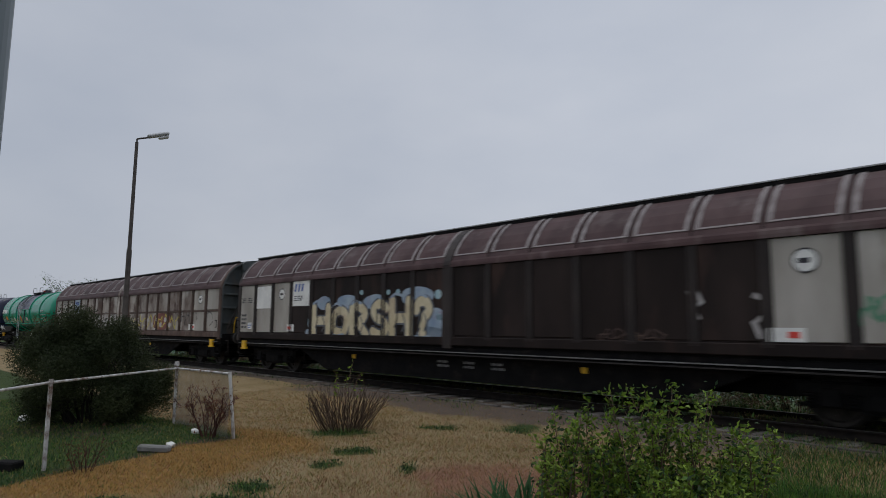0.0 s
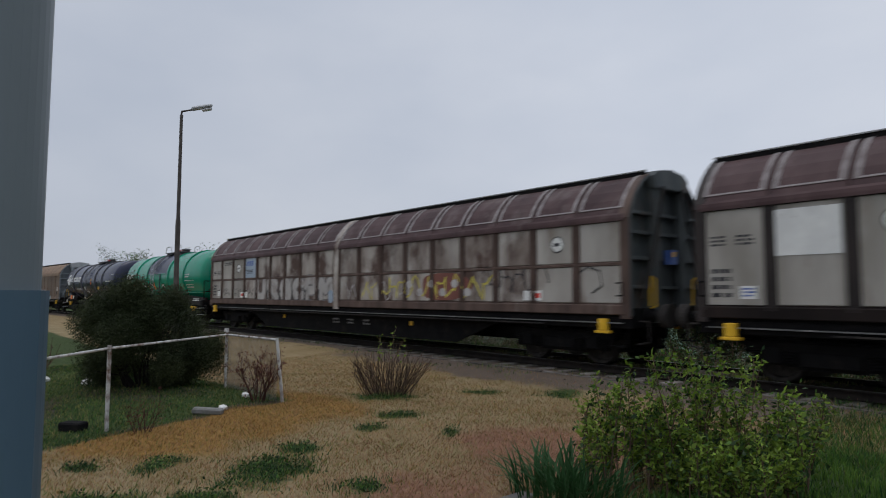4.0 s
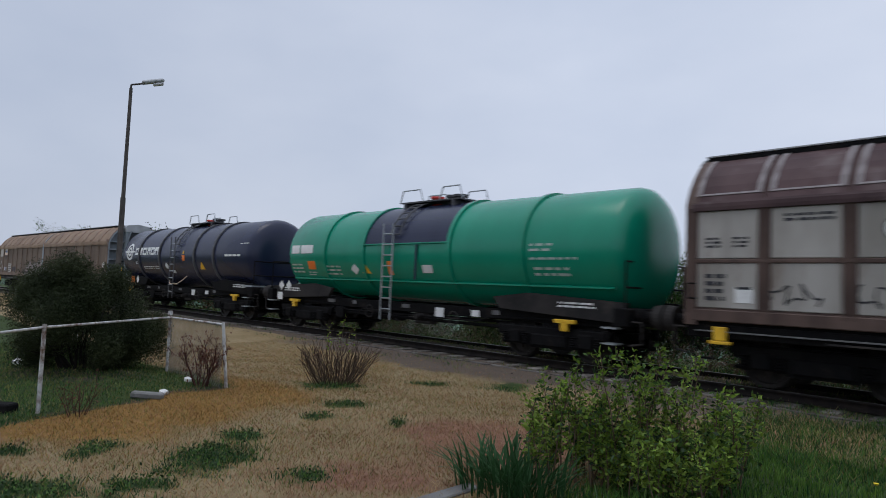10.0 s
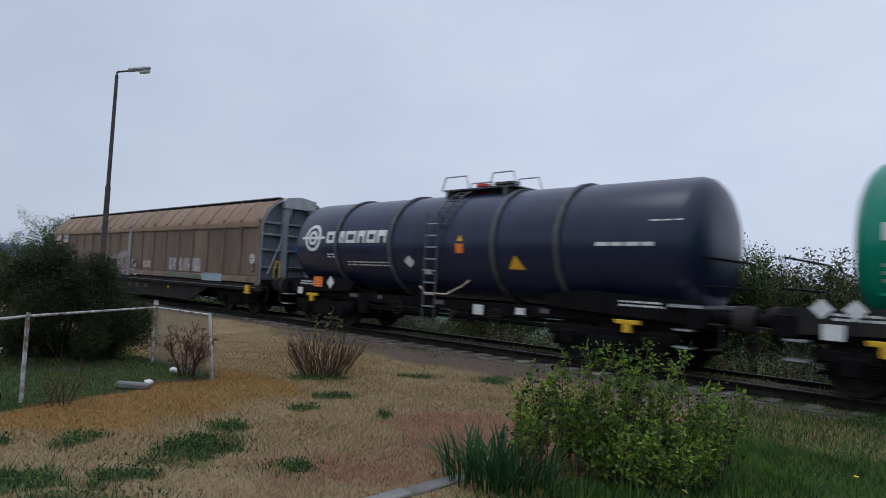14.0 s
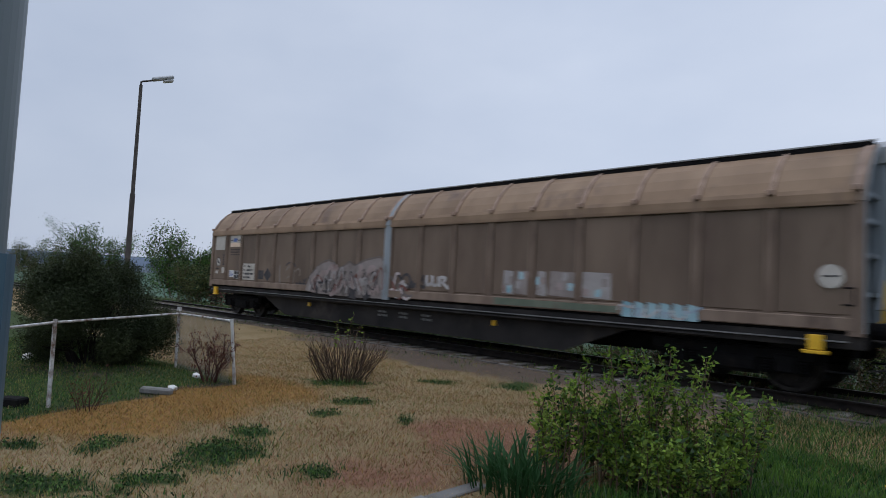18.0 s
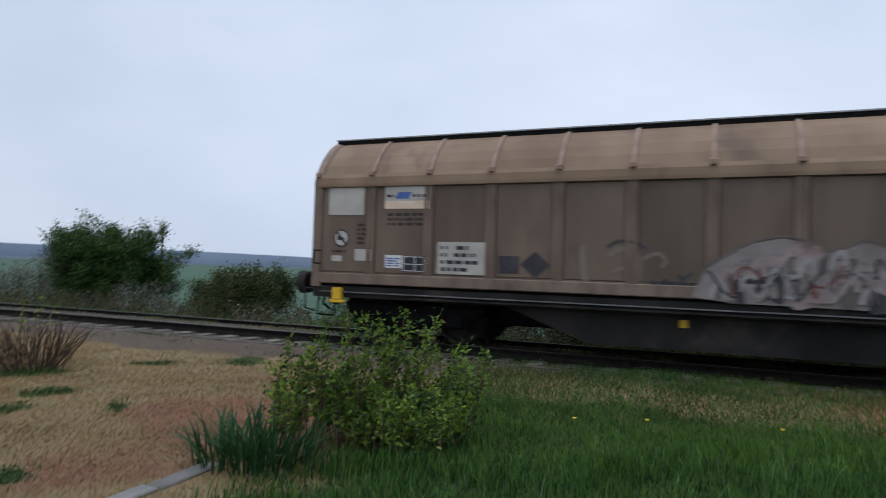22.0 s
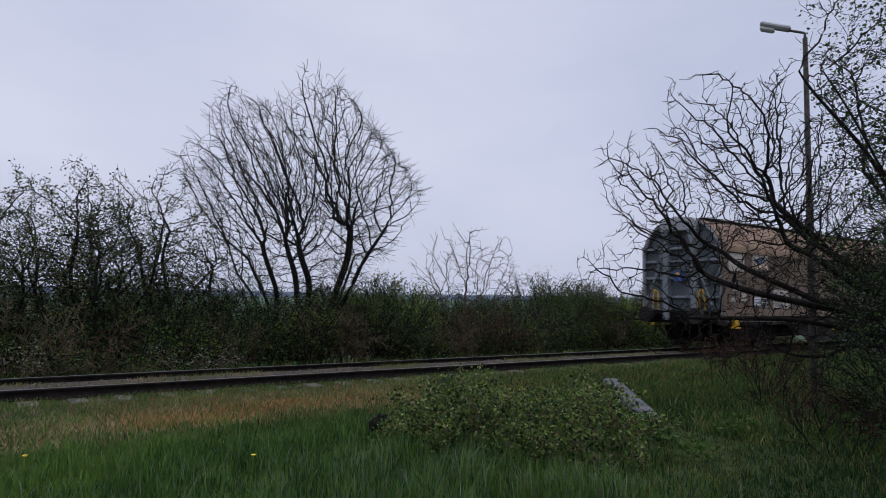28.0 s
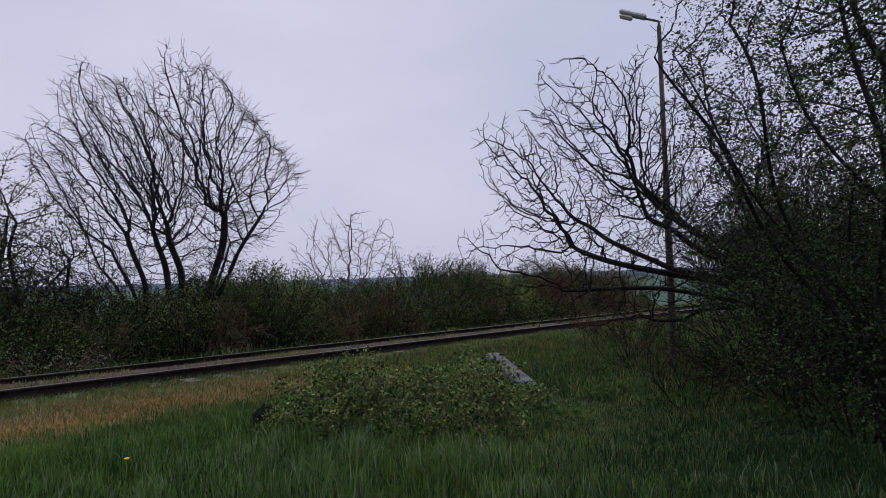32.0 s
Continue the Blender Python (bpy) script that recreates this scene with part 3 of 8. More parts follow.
def build_ground():
    xs, ys = spaced(-17, 15, 0.14, (-2500, 2500)), spaced(0.5, 17.5, 0.14, (-400, 3500))
    X, Y = np.meshgrid(xs, ys)
    x, y = X.ravel(), Y.ravel()
    v = np.c_[x, y, height(x, y)]
    w, h = len(xs), len(ys)
    i = (np.arange(h - 1)[:, None] * w + np.arange(w - 1)[None, :]).ravel()
    f = np.c_[i, i + 1, i + 1 + w, i + w]
    m = bpy.data.materials.new("meadow_ground")
    m.use_nodes = True
    n, l = m.node_tree.nodes, m.node_tree.links
    shader = n["Principled BSDF"]
    shader.inputs["Roughness"].default_value = 0.95
    shader.inputs["Specular IOR Level"].default_value = 0.15
    pos = n.new("ShaderNodeTexCoord")

    def noise(scale, detail=6.0):
        k = n.new("ShaderNodeTexNoise")
        k.inputs["Scale"].default_value, k.inputs["Detail"].default_value, k.inputs["Roughness"].default_value = scale, detail, 0.65
        l.new(pos.outputs["Object"], k.inputs["Vector"])
        return k.outputs["Fac"]

    def tones(fac, *stops):
        r = n.new("ShaderNodeValToRGB")
        while len(r.color_ramp.elements) < len(stops):
            r.color_ramp.elements.new(0.5)
        for e, (p, c) in zip(r.color_ramp.elements, stops):
            e.position, e.color = p, (*c, 1)
        l.new(fac, r.inputs["Fac"])
        return r.outputs["Color"]

    def over(a, b, mask):
        k = n.new("ShaderNodeMix")
        k.data_type = "RGBA"
        l.new(mask, k.inputs["Factor"]); l.new(a, k.inputs["A"]); l.new(b, k.inputs["B"])
        return k.outputs["Result"]

    def zone(name, wobble=0.5):
        k = n.new("ShaderNodeAttribute")
        k.attribute_name = name
        add, rng = n.new("ShaderNodeMath"), n.new("ShaderNodeMapRange")
        add.operation = "MULTIPLY_ADD"
        l.new(noise(7, 8), add.inputs[0])
        add.inputs[1].default_value = wobble
        l.new(k.outputs["Fac"], add.inputs[2])
        rng.inputs["From Min"].default_value, rng.inputs["From Max"].default_value = 0.3 + wobble / 2, 0.7 + wobble / 2
        l.new(add.outputs["Value"], rng.inputs["Value"])
        return rng.outputs["Result"]

    dry = over(tones(noise(1.1), (0.3, (0.15, 0.11, 0.045)), (0.48, (0.22, 0.16, 0.075)), (0.7, (0.3, 0.24, 0.14))), tones(noise(60, 3), (0.3, (0.11, 0.08, 0.045)), (0.7, (0.34, 0.27, 0.16))), noise(14, 4))
    dry = over(dry, tones(noise(9, 6), (0.3, (0.16, 0.085, 0.022)), (0.7, (0.28, 0.16, 0.05))), zone("orange"))
    dry = over(dry, tones(noise(9, 6), (0.3, (0.14, 0.07, 0.045)), (0.7, (0.26, 0.145, 0.095))), zone("rust"))
    lush = tones(noise(5, 8), (0.3, (0.02, 0.036, 0.01)), (0.7, (0.052, 0.075, 0.022)))
    cinder = over(tones(noise(1.5), (0.3, (0.085, 0.062, 0.048)), (0.7, (0.14, 0.105, 0.08))), tones(noise(90, 3), (0.35, (0.045, 0.037, 0.03)), (0.7, (0.17, 0.135, 0.105))), noise(30, 4))
    field = tones(noise(0.02), (0.35, (0.045, 0.09, 0.06)), (0.65, (0.075, 0.12, 0.08)))
    colour = over(dry, lush, zone("green"))
    colour = over(colour, cinder, zone("bare"))
    # dark ballast, with shade beneath the train painted into the tone
    oily = tones(noise(20, 5), (0.3, (0.025, 0.021, 0.018)), (0.7, (0.1, 0.088, 0.074)))
    colour = over(colour, oily, zone("oily", 0.3))
    soil = tones(noise(25, 5), (0.3, (0.03, 0.023, 0.018)), (0.7, (0.07, 0.055, 0.042)))
    colour = over(colour, soil, zone("soil", 0.3))
    colour = over(colour, field, zone("field", 0.2))
    l.new(colour, shader.inputs["Base Color"])
    bump = n.new("ShaderNodeBump")
    bump.inputs["Strength"].default_value, bump.inputs["Distance"].default_value = 0.6, 0.03
    l.new(noise(45, 5), bump.inputs["Height"])
    l.new(bump.outputs["Normal"], shader.inputs["Normal"])
    ob = raw("ground", v, f, m, smooth=True)
    for key, val in (("green", green_part(x, y)), ("bare", bare_part(x, y)), ("field", smooth(7, 14, y - bed(x))), ("orange", orange_part(x, y)), ("rust", rust_part(x, y)), ("oily", 0.5 * smooth(1.3, 0.9, np.abs(y - bed(x)))), ("soil", soil_part(x, y))):
        a = ob.data.attributes.new(key, "FLOAT", "POINT")
        a.data.foreach_set("value", np.ascontiguousarray(val, dtype=np.float32))
    return tagged(ob, "dry and green meadow ground with a cinder strip", "ground", kind="structure")


build_ground()

# distance haze is mixed into both colours as blue-grey
HAZED_HILL = material("far_hill", (0.16, 0.2, 0.27), (0.2, 0.25, 0.32), 0.004, 1.0, 0, 1)
HAZED_WOODS = material("far_wood", (0.13, 0.16, 0.2), (0.19, 0.22, 0.26), 0.02, 1.0, 0, 1)


def build_hills():
    rng = np.random.default_rng(3)
    for name, dist, z, amp, mat, label in (("far_hill", 2300, 40, 14, HAZED_HILL, "long low hill on the horizon, painted blue-grey for haze"), ("far_wood", 1500, 4, 12, HAZED_WOODS, "strip of distant woodland with haze painted into its colour")):
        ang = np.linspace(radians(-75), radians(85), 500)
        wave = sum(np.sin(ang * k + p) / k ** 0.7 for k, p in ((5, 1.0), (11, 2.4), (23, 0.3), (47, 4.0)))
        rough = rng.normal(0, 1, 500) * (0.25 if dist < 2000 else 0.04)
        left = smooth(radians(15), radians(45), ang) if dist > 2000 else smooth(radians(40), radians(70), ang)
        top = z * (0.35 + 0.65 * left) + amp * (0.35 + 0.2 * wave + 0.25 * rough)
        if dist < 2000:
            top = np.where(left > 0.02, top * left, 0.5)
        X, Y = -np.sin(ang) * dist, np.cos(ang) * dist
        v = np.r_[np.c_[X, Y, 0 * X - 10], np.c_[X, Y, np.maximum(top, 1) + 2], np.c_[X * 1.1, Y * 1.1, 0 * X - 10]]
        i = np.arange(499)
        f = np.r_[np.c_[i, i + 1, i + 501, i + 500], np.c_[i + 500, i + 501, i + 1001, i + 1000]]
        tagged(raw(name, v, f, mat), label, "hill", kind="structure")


build_hills()


# ---------------------------------------------------------------- railway line
def build_track():
    track = thing("railway_track", pose(0, 0, 0), "single railway line on overgrown ballast", "railway", kind="structure")
    xs = np.concatenate([np.arange(-200, -60, 4.0), np.arange(-60, 60, 1.0), np.arange(60, 201, 4.0)])
    ys = bed(xs)
    slope = np.gradient(ys, xs)
    for side in (-0.7525, 0.7525):
        for name, prof, mat in (("rail", [(-0.065, -0.16), (0.065, -0.16), (0.065, -0.148), (0.012, -0.13), (0.012, -0.045), (0.036, -0.032), (0.036, -0.004), (-0.036, -0.004), (-0.036, -0.032), (-0.012, -0.045), (-0.012, -0.13), (-0.065, -0.148)], RAIL_RUST), ("rail_head", [(-0.034, -0.0035), (0.034, -0.0035), (0.028, 0.0), (-0.028, 0.0)], RAIL_TOP)):
            k = len(prof)
            v = np.array([[x - s * (side + p), y + side + p, z] for x, y, s in zip(xs, ys, slope) for p, z in prof])
            f = np.array([[i * k + j, i * k + (j + 1) % k, (i + 1) * k + (j + 1) % k, (i + 1) * k + j] for i in range(len(xs) - 1) for j in range(k)])
            raw(name, v, f, mat, track)
    first = None
    rng = random.Random(5)
    for i in range(-75, 65):
        x = i * 0.62
        m = pose(x, track_y(x), -0.165, 0, rng.uniform(-1, 1), math.degrees(math.atan(2 * BEND * x)) + rng.uniform(-1, 1))
        if not first:
            first = part("sleeper", blocks((-0.13, 0.13, -1.25, 1.25, -0.12, 0.0), bevel=0.012), TIMBER, track)
            first.matrix_basis = m
        else:
            again(first, m)
    # concrete edge blocks beside the near rail
    edge = None
    for i in range(19):
        x = -16.2 + i * 0.78
        m = pose(x, track_y(x) - 1.55 + rng.uniform(-0.02, 0.02), -0.2, rng.uniform(-3, 3), rng.uniform(-2, 2), 1.0 + rng.uniform(-2, 2))
        if not edge:
            edge = part("edge_block", blocks((-0.34, 0.34, -0.05, 0.05, -0.12, 0.035), bevel=0.012), OLD_EDGE, track, "grimy concrete edge block")
            edge.matrix_basis = m
        else:
            again(edge, m)
    # loose ballast
    r = np.random.default_rng(8)
    n = 9000
    x = r.uniform(-40, 32, n)
    d = r.normal(0, 0.95, n).clip(-2.1, 2.1)
    s = r.uniform(0.015, 0.04, n)
    base = np.array([[1, 0, 0], [-0.5, 0.87, 0], [-0.5, -0.87, 0], [0.1, 0.1, 0.9]])
    a = r.uniform(0, 6.28, n)
    v = np.empty((n, 4, 3))
    c, sn = np.cos(a), np.sin(a)
    for j, b in enumerate(base):
        v[:, j, 0] = x + s * (b[0] * c - b[1] * sn) * 1.3
        v[:, j, 1] = bed(x) + d + s * (b[0] * sn + b[1] * c)
        v[:, j, 2] = height(x, bed(x) + d) + s * b[2] - 0.004
    i = np.arange(n)[:, None] * 4
    f = np.concatenate([i + np.array([[0, 1, 3]]), i + np.array([[1, 2, 3]]), i + np.array([[2, 0, 3]])])
    tagged(raw("ballast", v.reshape(-1, 3), f, STONE), "loose grey ballast stones", "ballast", kind="stuff")
    return track


build_track()


# ---------------------------------------------------------------- train: bogies
WHEELSETS = []


def wheel_mesh():
    bm = bmesh.new()
    for y in (-0.75, 0.75):
        s = 1 if y > 0 else -1
        prof = [(0.0, 0.10), (0.1, 0.10), (0.12, 0.03), (0.36, 0.015), (0.38, 0.065), (0.445, 0.065), (0.46, -0.06), (0.49, -0.075), (0.48, -0.1), (0.38, -0.09), (0.36, -0.02), (0.12, -0.03), (0.0, -0.08)]
        rings = []
        n = 28
        for r, o in prof:
            rings.append([bm.verts.new((r * math.sin(6.2832 * k / n), y + s * o, r * math.cos(6.2832 * k / n))) for k in range(n)] if r > 0 else None)
        for a, b in zip(rings[:-1], rings[1:]):
            if a and b:
                for k in range(n):
                    bm.faces.new((a[k], a[(k + 1) % n], b[(k + 1) % n], b[k]))
        for ring in (rings[1], rings[-2]):
            bm.faces.new(ring)
        # lightening bosses that show the wheel turning
        for k in range(6):
            t = 6.2832 * k / 6
            block(bm, 0.24 * math.sin(t) - 0.03, 0.24 * math.sin(t) + 0.03, y + s * 0.02, y + s * 0.05, 0.24 * math.cos(t) - 0.03, 0.24 * math.cos(t) + 0.03)
    rod(bm, (0, -0.75, 0), (0, 0.75, 0), 0.08, 10)
    bmesh.ops.recalc_face_normals(bm, faces=bm.faces)
    me = bpy.data.meshes.new("wheelset")
    bm.to_mesh(me)
    bm.free()
    me.materials.append(WHEEL)
    return me


WHEEL_MESH = wheel_mesh()


def lathe(profile, n):
    """A closed turned shape from (radius, z)."""
    bm = bmesh.new()
    rows = [[bm.verts.new((r * math.cos(6.2832 * k / n), r * math.sin(6.2832 * k / n), z)) for k in range(n)] if r > 0 else [bm.verts.new((0, 0, z))] for r, z in profile]
    for a, b in zip(rows[:-1], rows[1:]):
        for k in range(n):
            q = (k + 1) % n
            bm.faces.new((a[0], b[q], b[k]) if len(a) == 1 else (a[k], a[q], b[0]) if len(b) == 1 else (a[k], a[q], b[q], b[k]))
    bmesh.ops.recalc_face_normals(bm, faces=bm.faces)
    return bm


def bogie(wagon, x):
    bm = bmesh.new()
    for y in (-1.0, 1.0):
        # pressed side frame with a deep middle
        pts = [(-1.45, 0.72), (-1.4, 0.5), (-1.15, 0.46), (-0.6, 0.46), (-0.5, 0.26), (0.5, 0.26), (0.6, 0.46), (1.15, 0.46), (1.4, 0.5), (1.45, 0.72)]
        va, vb = [bm.verts.new((px, y - 0.04, pz)) for px, pz in pts], [bm.verts.new((px, y + 0.04, pz)) for px, pz in pts]
        bm.faces.new(va)
        bm.faces.new(vb[::-1])
        for i in range(len(pts)):
            j = (i + 1) % len(pts)
            bm.faces.new((va[i], va[j], vb[j], vb[i]))
    block(bm, -1.3, 1.3, -0.62, -0.55, 0.42, 0.62)
    block(bm, -1.3, 1.3, 0.55, 0.62, 0.42, 0.62)
    for wx in (-1.42, -0.38, 0.38, 1.42):
        rod(bm, (wx, -0.85, 0.32), (wx, 0.85, 0.32), 0.04, 6)
    bmesh.ops.recalc_face_normals(bm, faces=bm.faces)
    for y in (-1.02, 1.02):
        block(bm, -1.35, 1.35, y - 0.06, y + 0.06, 0.52, 0.7, 0.02)
        block(bm, -0.45, 0.45, y - 0.09, y + 0.09, 0.3, 0.56, 0.03)
        for wx in (-0.9, 0.9):
            block(bm, wx - 0.17, wx + 0.17, y - 0.1, y + 0.12, 0.32, 0.62, 0.03)
            block(bm, wx - 0.36, wx - 0.2, y - 0.07, y + 0.07, 0.3, 0.52, 0.02)
            block(bm, wx + 0.2, wx + 0.36, y - 0.07, y + 0.07, 0.3, 0.52, 0.02)
    block(bm, -0.25, 0.25, -1.0, 1.0, 0.5, 0.78, 0.03)
    for e in (-1.3, 1.3):
        block(bm, e - 0.05, e + 0.05, -1.0, 1.0, 0.52, 0.66)
    b = part("bogie", bm, BLACK, wagon, "black two-axle bogie")
    b.matrix_basis = pose(x, 0, 0)
    first = None
    for y in (-1.06, 1.06):
        for wx in (-1.18, -0.62, 0.62, 1.18):
            if first is None:
                first = part("spring", lathe([(0.0, 0.32)] + [(0.085 if k % 2 else 0.055, 0.33 + k * 0.024) for k in range(10)] + [(0.0, 0.56)], 8), BLACK, b)
                first.matrix_basis = pose(wx, y, 0)
            else:
                again(first, pose(wx, y, 0))
    for wx in (-0.9, 0.9):
        w = new("wheelset", WHEEL_MESH)
        w.parent = b
        WHEELSETS.append((w, wx))
        x0 = wx + (0.5 if wx < 0 else -0.56)
        for y in (-0.8, 0.7):
            part("brake_shoe", blocks((x0, x0 + 0.06, y, y + 0.1, 0.3, 0.6)), BLACK, b)
    return b


def buffers(wagon, x, s):
    """Two buffers and a hook at one end; s is the way out."""
    for y in (-0.875, 0.875):
        bm = rods([((x, y, 1.06), (x + s * 0.42, y, 1.06))], 0.1, 14)
        rod(bm, (x, y, 1.06), (x + s * 0.2, y, 1.06), 0.14, 14)
        buf = part("buffer", bm, BLACK, wagon)
        plate = bmesh.new()
        rod(plate, (x + s * 0.42, y, 1.06), (x + s * 0.6, y, 1.06), 0.22, 20, 0.24)
        part("buffer_plate", plate, FRAME_GREY, buf)
    hook = bent([(x, 0, 1.0), (x + s * 0.3, 0, 1.0), (x + s * 0.42, 0, 0.94), (x + s * 0.4, 0, 0.72), (x + s * 0.3, 0, 0.6)], 0.035)
    part("coupling", hook, BLACK, wagon)
    for y in (-0.55, 0.55):
        part("brake_hose", bent([(x, y, 0.95), (x + s * 0.25, y, 0.9), (x + s * 0.3, y, 0.62), (x + s * 0.15, y * 0.9, 0.5)], 0.024), BLACK, wagon)
    part("shunter_rail", bent([(x + s * 0.1, -1.2, 0.95), (x + s * 0.3, -1.2, 0.95), (x + s * 0.3, -1.2, 0.55), (x + s * 0.05, -1.2, 0.5)], 0.016), FRAME_GREY, wagon)


# ---------------------------------------------------------------- train: sliding-wall wagons
HALF, SIDE, BAY = 11.0, 1.42, 1.2
ROOF = [(-1.425, 2.98), (-1.41, 3.08), (-1.36, 3.2), (-1.27, 3.38), (-1.13, 3.58), (-0.95, 3.77), (-0.8, 3.88), (-0.67, 3.95)]


def sliding_wall(wagon, x0, near, bays, wall):
    """Nine bays of wall panel and roof panel with ribs, backed by one sheet. x0: where it begins."""
    flip = pose(0, 0, 0) if near else pose(0, 0, 0, 0, 0, 180)
    length = bays * BAY
    back = sheet(bmesh.new(), [(-1.38, 1.12), (-1.38, 2.95)] + [(y + 0.035, z - 0.01) for y, z in ROOF], x0, x0 + length, 0.03)
    w = part("sliding_wall", back, wall["back"], wagon, wall["label"])
    w.matrix_basis = flip
    shared = {}

    def piece(name, key, make, mat, x, label="", smooth=False):
        if (name, key) not in shared:
            shared[name, key] = part(name, make(), mat, w, label, smooth)
            shared[name, key].location.x = x
            return
        o = again(shared[name, key], pose(x, 0, 0))
        o.data = shared[name, key].data

    for i in range(bays):
        x = x0 + (i + 0.5) * BAY
        h = BAY / 2 - 0.1
        mat = wall["panels"][i]
        if wall["split"]:
            piece("panel", ("up", mat.name), lambda: blocks((-h, h, -1.4, -1.37, 2.13, 2.93), bevel=0.012), mat, x)
            piece("panel", ("low", mat.name), lambda: blocks((-h, h, -1.4, -1.37, 1.3, 2.05), bevel=0.012), mat, x)
        else:
            piece("panel", ("all", mat.name), lambda: blocks((-h, h, -1.4, -1.37, 1.3, 2.93), bevel=0.012), mat, x)
        piece("roof_panel", 0, lambda: sheet(bmesh.new(), ROOF, -BAY / 2 + 0.02, BAY / 2 - 0.02, 0.02), wall["roof"], x, smooth=False)
        if wall["framed"]:
            for off in (-BAY / 2 + 0.1, BAY / 2 - 0.1):
                piece("roof_strip", 1, lambda: sheet(bmesh.new(), [(y - 0.018, z + 0.008) for y, z in ROOF[2:]], -0.035, 0.035, 0.015), wall["strip"], x + off)
            piece("roof_strip", 2, lambda: sheet(bmesh.new(), [(y - 0.014, z + 0.006) for y, z in ((-1.355, 3.205), (-1.34, 3.235))], -BAY / 2 + 0.1, BAY / 2 - 0.1, 0.012), wall["strip"], x)
    for i in range(bays + 1):
        x = x0 + i * BAY
        piece("rib", 0, lambda: blocks((-0.085, -0.03, -SIDE - 0.012, -1.37, 1.2, 2.95), (0.03, 0.085, -SIDE - 0.012, -1.37, 1.2, 2.95), (-0.05, 0.05, -SIDE + 0.012, -1.37, 1.2, 2.95), bevel=0.008), wall["rib"], x)
        if not wall["framed"]:
            piece("roof_rib", 0, lambda: sheet(bmesh.new(), [(y - 0.03, z + 0.012) for y, z in ROOF[1:]], -0.03, 0.03, 0.03), wall["strip"], x)
            piece("rib_clip", 0, lambda: blocks((-0.05, 0.05, -1.49, -1.4, 3.14, 3.23), bevel=0.01), wall["strip"], x)
    x1 = x0 + length
    part("top_beam", sheet(bmesh.new(), [(-1.445, 2.94), (-1.445, 3.0), (-1.435, 3.06), (-1.412, 3.1)] if wall["framed"] else [(-1.45, 2.94), (-1.455, 3.0), (-1.445, 3.12), (-1.412, 3.19)], x0, x1, 0.04), wall["beam"], w)
    part("bottom_beam", blocks((x0, x1, -SIDE - 0.01, -1.37, 1.07, 1.27), bevel=0.015), wall["low"], w)
    if wall["split"]:
        part("middle_beam", blocks((x0, x1, -SIDE + 0.004, -1.38, 2.05, 2.12), bevel=0.012), wall["rib"], w)
    return w


